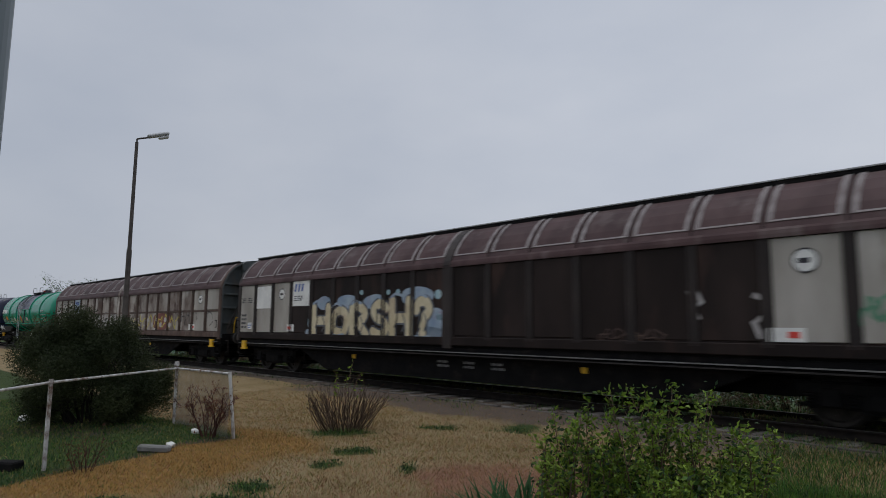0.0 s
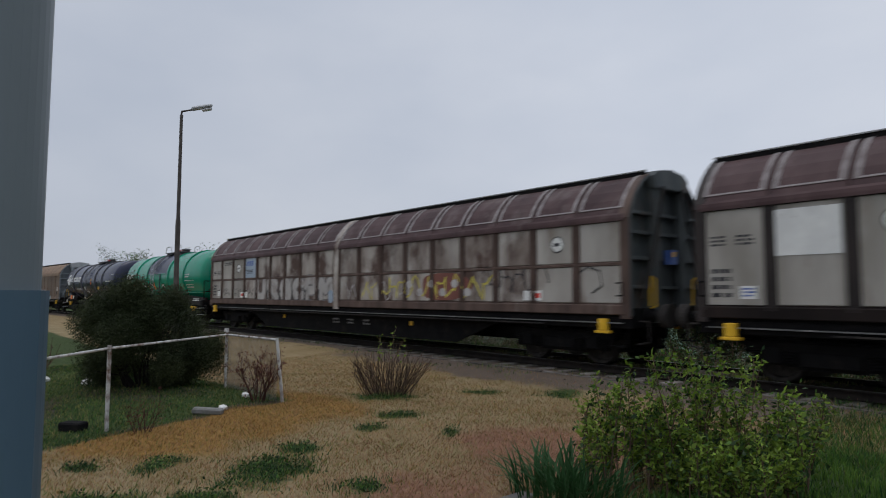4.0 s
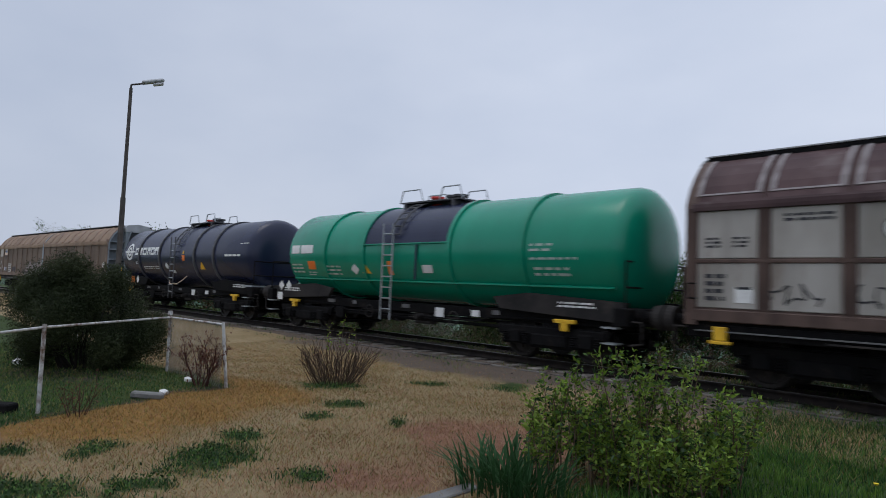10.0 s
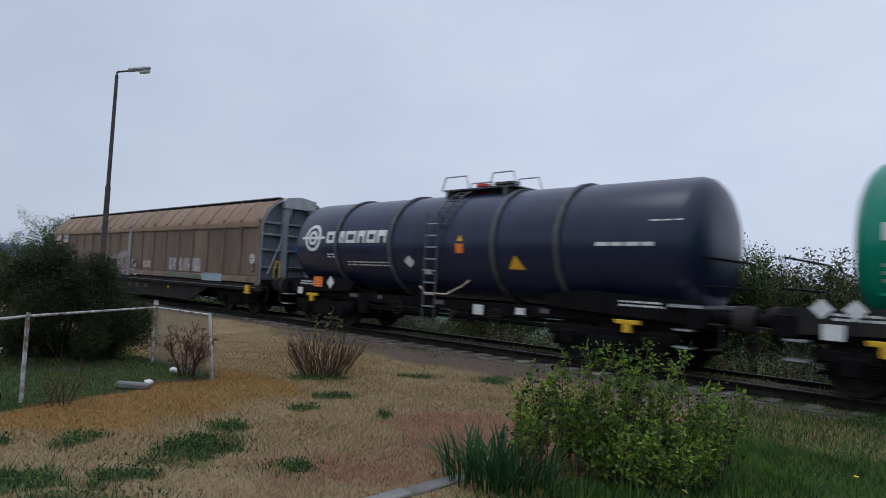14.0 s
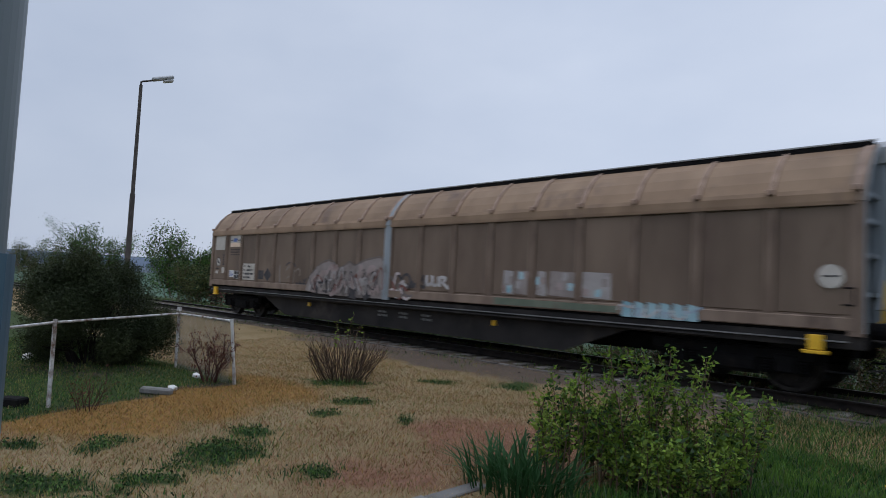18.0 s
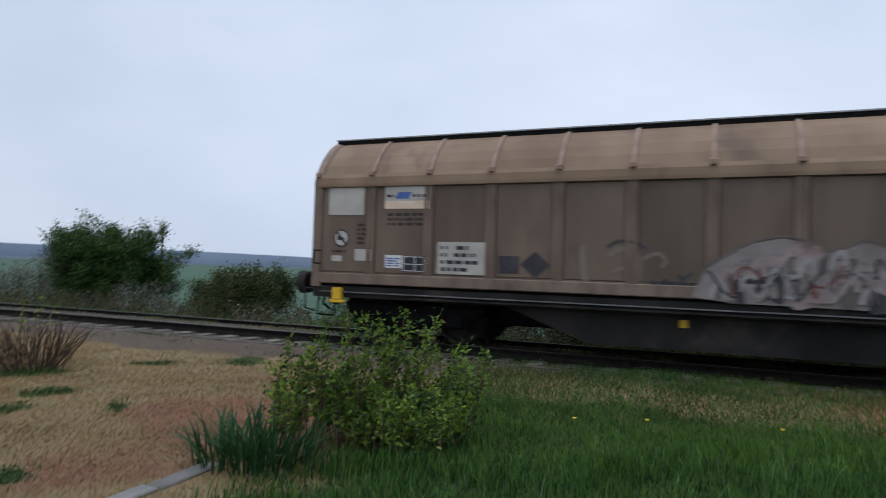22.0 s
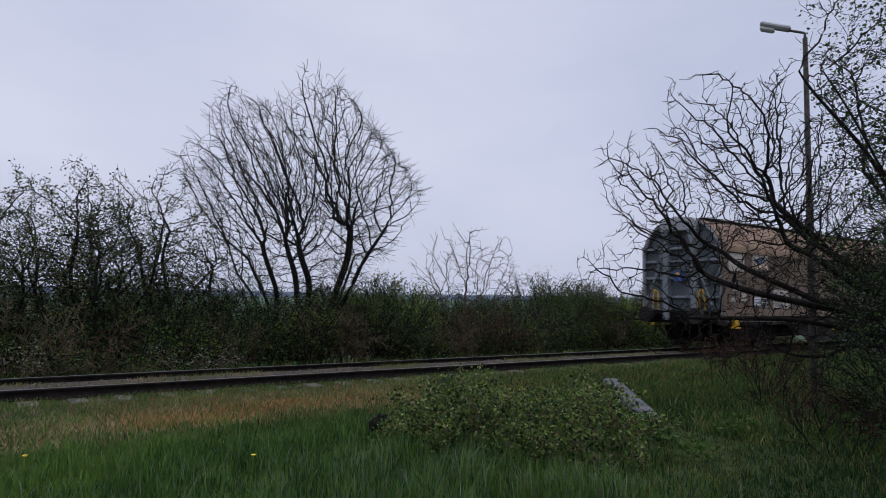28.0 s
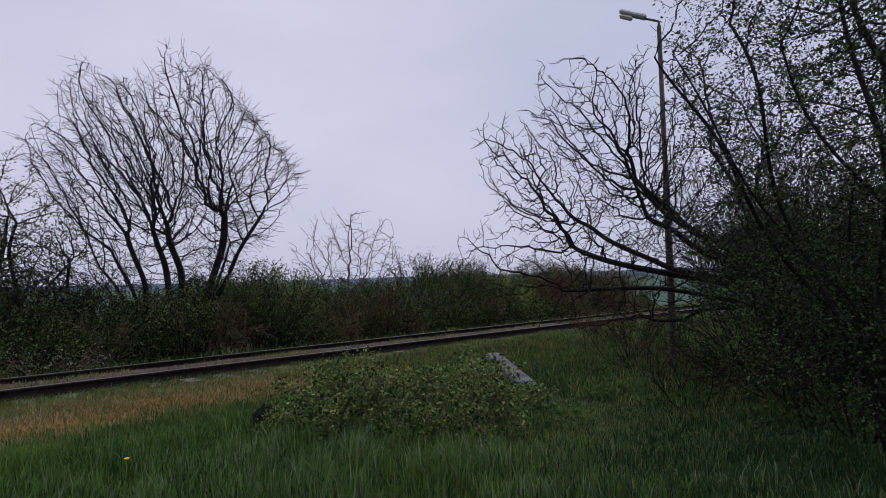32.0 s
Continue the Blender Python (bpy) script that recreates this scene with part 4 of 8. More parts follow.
def end_wall(wagon, s, mat, detail):
    """The upright end: sheet, posts, cross beams, roof cap, braces, yellow grab handles."""
    prof = [(-1.36, 1.05), (-1.36, 2.98), (-1.3, 3.2), (-1.15, 3.5), (-0.9, 3.76), (-0.6, 3.93), (0.6, 3.93), (0.9, 3.76), (1.15, 3.5), (1.3, 3.2), (1.36, 2.98), (1.36, 1.05)]
    bm = bmesh.new()
    a = [bm.verts.new((s * (HALF - 0.12), y, z)) for y, z in prof]
    b = [bm.verts.new((s * (HALF - 0.16), y, z)) for y, z in prof]
    bm.faces.new(a)
    bm.faces.new(b[::-1])
    for i in range(len(a)):
        j = (i + 1) % len(a)
        bm.faces.new((a[i], a[j], b[j], b[i]))
    bmesh.ops.recalc_face_normals(bm, faces=bm.faces)
    e = part("end_wall", bm, SHADED_END_SHEET if mat == END_GREY else mat, wagon, detail)
    x0, x1 = sorted((s * (HALF - 0.12), s * (HALF + 0.08)))
    for y in (-0.5, 0.5):
        part("end_post", blocks((x0, x1, y - 0.09, y + 0.09, 0.9, 3.85), bevel=0.01), mat, e)
    x0, x1 = sorted((s * (HALF - 0.12), s * (HALF - 0.005)))
    for z in (1.62, 2.2, 2.72, 3.12):
        part("cross_beam", blocks((x0, x1, -1.3, 1.3, z - 0.035, z + 0.035), bevel=0.008), mat, e)
    # rim of the roof arch
    arch = [((s * (HALF - 0.02), y0, z0), (s * (HALF - 0.02), y1, z1)) for (y0, z0), (y1, z1) in zip(prof[:-1], prof[1:])]
    part("rim", rods(arch, 0.045, 6), mat, e)
    x0, x1 = sorted((s * (HALF - 0.25), s * (HALF + 0.12)))
    cap = bmesh.new()
    pr = [(-0.62, 3.66), (-0.66, 3.9), (-0.5, 4.02), (0.0, 4.09), (0.5, 4.02), (0.66, 3.9), (0.62, 3.66)]
    va, vb = [cap.verts.new((x0, y, z)) for y, z in pr], [cap.verts.new((x1, y, z)) for y, z in pr]
    cap.faces.new(va)
    cap.faces.new(vb[::-1])
    for i in range(len(pr)):
        j = (i + 1) % len(pr)
        cap.faces.new((va[i], va[j], vb[j], vb[i]))
    bmesh.ops.recalc_face_normals(cap, faces=cap.faces)
    part("roof_cap", cap, CAP_GREY if mat == END_GREY else mat, e)
    xs = s * (HALF + 0.14)
    for y in (-1, 1):
        part("brace", bent([(xs, y * 0.35, 3.7), (xs, y * 0.75, 2.4), (xs, y * 1.15, 1.4)], 0.03), FRAME_GREY if mat == END_DARK else mat, e)
        part("grab_handle", bent([(xs - s * 0.1, y * 0.72, 1.2), (xs, y * 0.72, 1.25), (xs, y * 0.72, 1.78), (xs, y * 0.86, 1.84), (xs, y * 0.92, 1.5), (xs, y * 0.92, 1.25)], 0.02), YELLOW, e, "yellow grab handle")
    part("warning_plate", blocks((min(xs, xs - s * 0.16), max(xs, xs - s * 0.16), -0.12, 0.12, 2.1, 2.4)), LOGO_BLUE, e)
    part("warning_mark", blocks((min(xs, xs + s * 0.006), max(xs, xs + s * 0.006), -0.06, 0.06, 2.26, 2.36)), AMBER, e)
    return e


def box_wagon(label, walls, end_mat, end_label, seam_mat, frame_mat):
    w = thing("sliding_wall_wagon", pose(0, 0, 0), label, "freight wagon", "wagons of the train")
    # frame: sole bars, floor, fish-bellied centre
    part("floor", blocks((-HALF + 0.1, HALF - 0.1, -1.33, 1.33, 1.0, 1.1)), BLACK, w)
    for y in (-1, 1):
        ya, yb = sorted((y * 1.36, y * 1.2))
        sole = part("sole_bar", blocks((-HALF, HALF, ya, yb, 0.8, 1.02), bevel=0.012), frame_mat, w)
        ya, yb = sorted((y * 1.43, y * 1.36))
        part("door_rail", blocks((-HALF + 0.2, HALF - 0.2, ya, yb, 0.9, 0.92)), DIM_MARK, sole)
        part("door_rail", blocks((-HALF + 2.2, HALF - 2.2, ya, yb, 0.83, 0.855)), FRAME_GREY, sole)
        bm = bmesh.new()
        pts = [(-7.1, 0.8), (-5.6, 0.24), (5.6, 0.24), (7.1, 0.8)]
        ya, yb = y * 1.16, y * 1.1
        va, vb = [bm.verts.new((x, ya, z)) for x, z in pts], [bm.verts.new((x, yb, z)) for x, z in pts]
        bm.faces.new(va)
        bm.faces.new(vb[::-1])
        for i in range(4):
            bm.faces.new((va[i], va[(i + 1) % 4], vb[(i + 1) % 4], vb[i]))
        bmesh.ops.recalc_face_normals(bm, faces=bm.faces)
        belly = part("belly_plate", bm, frame_mat, w)
        for x in (-4.1, 3.7):
            part("lashing_ring", blocks((x - 0.06, x + 0.06, min(ya, ya * 1.03), max(ya, ya * 1.03), 0.6, 0.72)), YELLOW, belly)
        for k in range(3):
            bars(belly, DIM_MARK, -0.6 + k * 0.9, -0.2 + k * 0.9, 0.52, 0.72, 2, ya - 0.004 if y < 0 else ya + 0.008, 30 + k)
    part("centre_sill", blocks((-10.8, 10.8, -0.3, 0.3, 0.62, 1.0), (-7.4, -6.4, -0.5, 0.5, 0.4, 0.7), (6.4, 7.4, -0.5, 0.5, 0.4, 0.7)), BLACK, w)
    part("brake_cylinder", rods([((-1.2, 0.2, 0.62), (-0.2, 0.2, 0.62))], 0.2, 14), BLACK, w)
    part("brake_pipe", bent([(-HALF, 0.6, 0.86), (-6, 0.6, 0.7), (6, 0.6, 0.7), (HALF, 0.6, 0.86)], 0.025), BLACK, w)
    for s in (-1, 1):
        for y in (-1, 1):
            x = s * (HALF - 0.62)
            ya, yb = sorted((y * 1.37, y * 1.47))
            br = part("lifting_bracket", blocks((x - 0.1, x + 0.1, ya, yb, 0.76, 0.99), bevel=0.01), YELLOW, w, "yellow lifting bracket")
            part("bracket_foot", blocks((x - 0.17, x + 0.17, ya, yb, 0.7, 0.755), bevel=0.01), YELLOW, br)
            part("step", bent([(s * (HALF - 0.12), y * 1.3, 0.85), (s * (HALF - 0.12), y * 1.34, 0.45), (s * (HALF - 0.5), y * 1.34, 0.45), (s * (HALF - 0.5), y * 1.3, 0.85)], 0.018), BLACK, w)
        buffers(w, s * (HALF - 0.02), s)
        part("head_stock", blocks((min(s * HALF, s * (HALF - 0.2)), max(s * HALF, s * (HALF - 0.2)), -1.3, 1.3, 0.82, 1.2), bevel=0.02), BLACK, w)
        end_wall(w, s, end_mat, end_label)
        bogie(w, s * 8.95)
    for near in (True, False):
        sliding_wall(w, -10.9, near, 9, walls[0 if near else 1])
        sliding_wall(w, 0.1, near, 9, walls[1 if near else 0])
        f = pose(0, 0, 0) if near else pose(0, 0, 0, 0, 0, 180)
        post = part("middle_post", sheet(bmesh.new(), [(-1.44, 1.0), (-1.44, 2.98)] + [(y - 0.025, z + 0.01) for y, z in ROOF], -0.13, 0.13, 0.06), seam_mat, w)
        post.matrix_basis = f
        for s in (-1, 1):
            corner = part("corner_post", sheet(bmesh.new(), [(-1.425, 1.0), (-1.425, 2.98)] + [(y - 0.015, z + 0.006) for y, z in ROOF], s * 10.9 - 0.1, s * 10.9 + 0.1, 0.05), walls[0]["rib"], w)
            corner.matrix_basis = f
            part("latch", bent([(s * 10.75, -1.5, 1.45), (s * 10.9, -1.52, 1.45), (s * 10.9, -1.52, 1.7), (s * 10.75, -1.5, 1.7)], 0.014), BLACK, corner)
        rail = part("roof_rail", blocks((-10.95, 10.95, -0.74, -0.6, 3.9, 3.995), bevel=0.01), BLACK, w)
        rail.matrix_basis = f
        edge = part("roof_edge", blocks((-10.97, 10.97, -0.75, -0.68, 4.0, 4.03), bevel=0.006), CAP_GREY, w, "pale edge strip of the roof")
        edge.matrix_basis = f
    part("roof_crown", sheet(bmesh.new(), [(-0.66, 3.985), (-0.4, 4.035), (0, 4.06), (0.4, 4.035), (0.66, 3.985)], -10.9, 10.9, 0.03), CAP_GREY, w)
    return w


def wall_kind(label, panels, roof, strip, rib, beam, low, back, framed, split):
    return dict(label=label, panels=panels, roof=roof, strip=strip, rib=rib, beam=beam, low=low, back=back, framed=framed, split=split)


def plate(parent, x0, x1, z0, z1, mat, name="label_plate", y=-1.404, label=""):
    return part(name, flat(rect(x0, x1, z0, z1), y - 0.004), mat, parent, label)


def roundel(parent, x, z, r=0.2):
    p = part("roundel", flat(oval(x, z, r, r, 24), -1.408), WHITE, parent, "white warning roundel")
    part("roundel_ring", ring(x, z, r, r * 0.86), INK, p)
    part("roundel_mark", flat(rect(x - r * 0.55, x + r * 0.35, z - r * 0.2, z + r * 0.2), -1.4115, 0.003), INK, p)


def ring(x, z, r1, r2, y=-1.4115, n=24):
    bm = bmesh.new()
    a = [bm.verts.new((x + r1 * math.cos(6.2832 * k / n), y, z + r1 * math.sin(6.2832 * k / n))) for k in range(n)]
    b = [bm.verts.new((x + r2 * math.cos(6.2832 * k / n), y, z + r2 * math.sin(6.2832 * k / n))) for k in range(n)]
    for k in range(n):
        bm.faces.new((a[k], a[(k + 1) % n], b[(k + 1) % n], b[k]))
    return bm


def paint(name, c1, c2, c3=None):
    return material(name, c1, c2, 2.5, 0.6, 0.05, 40, c3=c3)


SPRAY_CREAM = paint("sprayed_cream", (0.5, 0.42, 0.26), (0.62, 0.55, 0.38), (0.42, 0.32, 0.22))
SPRAY_BLUE = paint("sprayed_pale_blue", (0.2, 0.28, 0.38), (0.33, 0.4, 0.47), (0.3, 0.25, 0.33))
SPRAY_BLACK = paint("sprayed_black", (0.015, 0.015, 0.018), (0.03, 0.03, 0.035))
SPRAY_WHITE = paint("sprayed_white", (0.36, 0.34, 0.335), (0.5, 0.48, 0.47), (0.2, 0.17, 0.16))
SPRAY_PINK = paint("sprayed_pink_white", (0.42, 0.36, 0.35), (0.54, 0.48, 0.47), (0.3, 0.15, 0.14))
SPRAY_RED = paint("sprayed_dark_red", (0.15, 0.05, 0.04), (0.2, 0.075, 0.055))
SPRAY_YELLOW = paint("sprayed_yellow", (0.5, 0.42, 0.06), (0.58, 0.5, 0.1))
SPRAY_CYAN = paint("sprayed_cyan", (0.2, 0.36, 0.42), (0.34, 0.48, 0.52), (0.5, 0.52, 0.52))
SPRAY_GREEN = paint("sprayed_green", (0.1, 0.24, 0.15), (0.14, 0.3, 0.2))


def band(points, w, y, n=4):
    """A painted line of width w along points in x and z."""
    bm = bmesh.new()
    prev = None
    for i, (x, z) in enumerate(points):
        a, b = points[max(i - 1, 0)], points[min(i + 1, len(points) - 1)]
        tx, tz = b[0] - a[0], b[1] - a[1]
        k = w / 2 / max(math.hypot(tx, tz), 1e-6)
        now = (bm.verts.new((x - tz * k, y, z + tx * k)), bm.verts.new((x + tz * k, y, z - tx * k)))
        if prev:
            bm.faces.new((prev[0], prev[1], now[1], now[0]))
        prev = now
    return bm


def blocky(cx, cz, rx, rz, seed, n=36):
    """A fat rounded letter-like block with uneven sides."""
    rng = random.Random(seed)
    p = [rng.uniform(0, 6.28) for _ in range(3)]
    out = []
    for i in range(n):
        a = 6.2832 * i / n
        c, s = math.cos(a), math.sin(a)
        k = (abs(c) ** 5 + abs(s) ** 5) ** -0.2 * (1 + 0.07 * math.sin(3 * a + p[0]) + 0.06 * math.sin(5 * a + p[1]) - 0.12 * max(0, math.sin(2 * a + p[2])) ** 6)
        out.append((cx + rx * c * k + 0.12 * rz * s * math.sin(p[1]), cz + rz * s * k))
    return out


def swirl(x0, x1, z0, z1, seed, n=60):
    """A loose scribble that fills a field."""
    rng = random.Random(seed)
    p = [rng.uniform(0, 6.28) for _ in range(4)]
    return [(x0 + (x1 - x0) * (i / n) + 0.09 * math.sin(i * 0.9 + p[0]), z0 + (z1 - z0) * (0.5 + 0.32 * math.sin(i * 0.55 + p[1]) + 0.18 * math.sin(i * 1.3 + p[2]))) for i in range(n + 1)]


SPRAY_GREYISH = paint("sprayed_grey_brown", (0.1, 0.085, 0.08), (0.17, 0.145, 0.135))
SPRAY_GHOST = paint("sprayed_ghost_white", (0.33, 0.31, 0.295), (0.43, 0.41, 0.39), (0.24, 0.2, 0.18))
SPRAY_SMUDGE = paint("sprayed_smudge", (0.12, 0.115, 0.115), (0.2, 0.185, 0.18), (0.09, 0.07, 0.06))
PIECE_DUST = paint("dusty_spray_field", (0.2, 0.17, 0.155), (0.29, 0.25, 0.235), (0.14, 0.1, 0.09))
PIECE_PALE = paint("dusty_spray_pale", (0.29, 0.265, 0.255), (0.37, 0.345, 0.335), (0.2, 0.165, 0.15))
PIECE_PINK = paint("dusty_spray_pink", (0.27, 0.21, 0.195), (0.34, 0.27, 0.255), (0.18, 0.11, 0.1))
DULL_GREEN = paint("dull_green_overspray", (0.1, 0.125, 0.09), (0.15, 0.17, 0.125), (0.12, 0.09, 0.07))
SPRAY_SLATE = paint("sprayed_slate", (0.07, 0.078, 0.095), (0.13, 0.14, 0.16), (0.1, 0.065, 0.055))
STROKES = {
    "H": ("0,0 0,1", "0,.5 1,.5", "1,0 1,1"), "O": (".5,1 .1,.8 0,.5 .1,.15 .5,0 .9,.15 1,.5 .9,.85 .55,1",), "R": ("0,0 0,1 .6,1 .9,.78 .6,.52 .1,.5", ".4,.5 1,0"),
    "S": (".95,.85 .5,1 .08,.8 .3,.55 .75,.45 .95,.2 .5,0 .05,.12",), "Q": (".05,.75 .25,1 .75,1 .95,.75 .6,.5 .5,.28", ".5,.02 .5,.04"), "U": ("0,1 .03,.3 .3,0 .7,0 .97,.3 1,1",),
    "G": (".9,.85 .5,1 .1,.75 .05,.3 .45,0 .95,.12 .95,.5 .6,.5",), "C": (".95,.85 .5,1 .08,.72 .08,.28 .5,0 .95,.15",), "P": ("0,0 0,1 .7,1 .95,.75 .65,.45 .1,.45",),
    "M": ("0,0 .08,1 .5,.4 .92,1 1,0",), "A": ("0,0 .45,1 .95,0", ".25,.35 .7,.35")}


def fat(points, w, y):
    """A rounded spray stroke of width w along a smoothed line in x and z, with round ends."""
    p = [Vector(q) for q in points]
    line = []
    for i in range(len(p) - 1):
        a, b, c, d = p[max(i - 1, 0)], p[i], p[i + 1], p[min(i + 2, len(p) - 1)]
        for k in range(4):
            t = k / 4
            line.append(0.5 * ((2 * b) + (c - a) * t + (2 * a - 5 * b + 4 * c - d) * t * t + (3 * b - a - 3 * c + d) * t ** 3))
    line.append(p[-1])
    bm = bmesh.new()
    prev = None
    for i, q in enumerate(line):
        d = (line[min(i + 1, len(line) - 1)] - line[max(i - 1, 0)]).normalized()
        n = Vector((-d.y, d.x)) * w / 2
        now = (bm.verts.new((q.x + n.x, y, q.y + n.y)), bm.verts.new((q.x - n.x, y, q.y - n.y)))
        if prev:
            bm.faces.new((prev[0], prev[1], now[1], now[0]))
        if i in (0, len(line) - 1):
            out = -d if i == 0 else d
            arc = [bm.verts.new((q.x + n.x * math.cos(a) + out.x * w / 2 * math.sin(a), y, q.y + n.y * math.cos(a) + out.y * w / 2 * math.sin(a))) for a in (0.63, 1.26, 1.88, 2.51)]
            bm.faces.new([now[0]] + arc + [now[1]])
        prev = now
    return bm


def sprayed(wall, glyph, x, z, w, h, thick, fill, edge, y):
    """A fat outlined letter in strokes, within the box from x, z of size w, h."""
    m = thick / 2
    for j, text in enumerate(STROKES[glyph]):
        pts = [(x + m + (w - thick) * float(u), z + m + (h - thick) * float(v)) for u, v in (q.split(",") for q in text.split())]
        part("spray_outline", fat(pts, thick + 0.1, y - 0.0006 * j), edge, wall)
        part("spray_letter", fat(pts, thick, y - 0.004 - 0.0006 * j), fill, wall)


def build_wagons():
    things = []
    # the dark wagon with the cream letters
    lt, dk = CLEAN_PANEL, DARK_PANEL
    rear = wall_kind("dark sliding wall with four pale bays", [lt, lt, lt] + [dk] * 6, ROOF_MAROON, ROOF_STRIP, RIB_DARK, ROOF_MAROON, DARK_PANEL, DARK_PANEL, True, False)
    front = wall_kind("dark sliding wall with pale end bays", [dk] * 6 + [lt, lt, lt], ROOF_MAROON, ROOF_STRIP, RIB_DARK, ROOF_MAROON, DARK_PANEL, DARK_PANEL, True, False)
    w1 = box_wagon("soot-dark sliding-wall freight wagon with cream graffiti, maroon roof", (rear, front), END_DARK, "dark ribbed end wall", RIB_DARK, BLACK)
    walls = [c for c in w1.children if c.name.startswith("sliding_wall")]
    near_rear, near_front = walls[0], walls[1]
    plate(near_rear, -10.78, -9.8, 1.3, 2.9, CLEAN_PANEL, "notice_board")
    for k, (x0, x1, z0, z1, r) in enumerate(((-10.7, -10.45, 2.3, 2.5, 3), (-10.25, -9.95, 2.3, 2.5, 3), (-10.7, -10.35, 1.4, 1.95, 4))):
        bars(near_rear, INK, x0, x1, z0, z1, r, -1.409, k)
    plate(near_rear, -10.2, -9.92, 1.4, 1.62, WHITE, y=-1.41)
    bars(near_rear, LOGO_BLUE, -10.17, -9.95, 1.43, 1.6, 3, -1.415, 4)
    plate(near_rear, -9.6, -8.62, 2.1, 2.85, WHITE, "faded_board", -1.406)
    roundel(near_rear, -7.9, 2.55, 0.19)
    board = plate(near_rear, -7.2, -6.22, 2.14, 2.93, WHITE, "owner_board", -1.41, "white owner's board with blue letters")
    for k in range(3):
        part("logo_stroke", flat([(-7.1 + k * 0.2, 2.6), (-7.0 + k * 0.2, 2.6), (-6.94 + k * 0.2, 2.84), (-7.04 + k * 0.2, 2.84)], -1.4175, 0.003), LOGO_BLUE, board)
    bars(board, INK, -7.1, -6.6, 2.3, 2.48, 3, -1.4145, 9)
    plate(near_rear, -7.5, -7.08, 1.34, 1.56, WHITE, y=-1.414)
    part("arrow_mark", flat(rect(-7.45, -7.25, 1.4, 1.5), -1.4215, 0.003), RED, near_rear)
    # clouds and letters
    for k, (x, z, rx, rz) in enumerate(((-5.4, 2.2, 0.36, 0.2), (-4.2, 2.2, 0.5, 0.22), (-2.9, 2.18, 0.5, 0.2), (-1.15, 2.28, 0.62, 0.26), (-0.45, 1.6, 0.4, 0.4), (-0.6, 1.35, 0.5, 0.16), (-6.0, 1.6, 0.25, 0.3), (-6.1, 1.3, 0.3, 0.14))):
        part("spray_cloud", flat(oval(x, z, rx, rz, 22, 0.06, k), -1.4055, 0.003), SPRAY_BLUE, near_rear)
    for k, (x, z, r) in enumerate(((-4.9, 2.42, 0.06), (-3.5, 2.45, 0.07), (-2.3, 2.42, 0.07), (-1.9, 2.4, 0.09), (-0.35, 2.3, 0.12), (-0.3, 1.75, 0.1))):
        part("spray_dot", flat(oval(x, z, r, r, 14), -1.4055, 0.003), SPRAY_CYAN, near_rear)
    for k, (g, x, w, z, h) in enumerate((("H", -6.0, 0.95, 1.15, 1.05), ("O", -4.95, 0.85, 1.2, 0.9), ("R", -4.0, 0.85, 1.15, 1.0), ("S", -3.05, 0.8, 1.15, 1.1), ("H", -2.2, 0.85, 1.15, 1.15), ("Q", -1.25, 0.7, 1.2, 1.05))):
        sprayed(near_rear, g, x - 0.04, z, w + 0.08, h, 0.25, SPRAY_CREAM, SPRAY_SLATE, -1.4095)
        part("spray_stroke", fat([(x + 0.2, z + h * 0.3), (x + 0.3, z + h * 0.5), (x + 0.28, z + h * 0.75)], 0.05, -1.4215), SPRAY_BLACK, near_rear)
        part("spray_stroke", fat([(x + w * 0.6, z + h * 0.2), (x + w * 0.72, z + h * 0.4), (x + w * 0.6, z + h * 0.6)], 0.04, -1.4225), SPRAY_SLATE, near_rear)
        part("spray_stroke", fat([(x + 0.05, z + h - 0.02), (x + 0.25, z + h + 0.07), (x + 0.5, z + h)], 0.07, -1.4175), SPRAY_BLUE, near_rear)
        part("spray_stroke", fat([(x + 0.1, z + 0.06), (x + 0.3, z + 0.02), (x + 0.6, z + 0.07)], 0.09, -1.4195), SPRAY_BLUE, near_rear)
    # front half: scrawls, roundel and red arrow plate
    part("spray_scrawl", band([(6.0, 2.1), (6.15, 2.15), (6.25, 1.95), (6.1, 1.85), (6.2, 1.65)], 0.09, -1.4065), SPRAY_WHITE, near_front)
    part("spray_scrawl", band([(7.1, 2.05), (7.3, 1.95), (7.25, 1.7), (7.1, 1.6), (7.2, 1.35)], 0.09, -1.4065), SPRAY_WHITE, near_front)
    part("spray_scrawl", band(swirl(4.2, 5.6, 1.25, 1.5, 3), 0.025, -1.4065), RIB_BROWN, near_front)
    part("spray_scrawl", band(swirl(8.65, 9.6, 1.55, 2.0, 5), 0.06, -1.4065), SPRAY_GREEN, near_front)
    roundel(near_front, 7.9, 2.55, 0.2)
    plate(near_front, 7.3, 7.85, 1.3, 1.52, WHITE, y=-1.411)
    part("arrow_mark", flat(rect(7.6, 7.77, 1.36, 1.46), -1.4185, 0.003), RED, near_front)
    things.append((w1, 72.45 + HALF))

    # the weathered white wagon
    pw = PALE_PANEL
    rear = wall_kind("weathered white sliding wall streaked with rust", [lt, lt, lt] + [pw] * 6, ROOF_MAROON, ROOF_STRIP, RIB_BROWN, ROOF_MAROON, RIB_BROWN, RIB_BROWN, True, True)
    front = wall_kind("weathered white sliding wall with rusty ribs", [pw] * 7 + [lt, lt], ROOF_MAROON, ROOF_STRIP, RIB_BROWN, ROOF_MAROON, RIB_BROWN, RIB_BROWN, True, True)
    w2 = box_wagon("dirty white sliding-wall freight wagon with graffiti, maroon roof", (rear, front), END_DARK, "dark ribbed end wall", PALE_PANEL, BLACK)
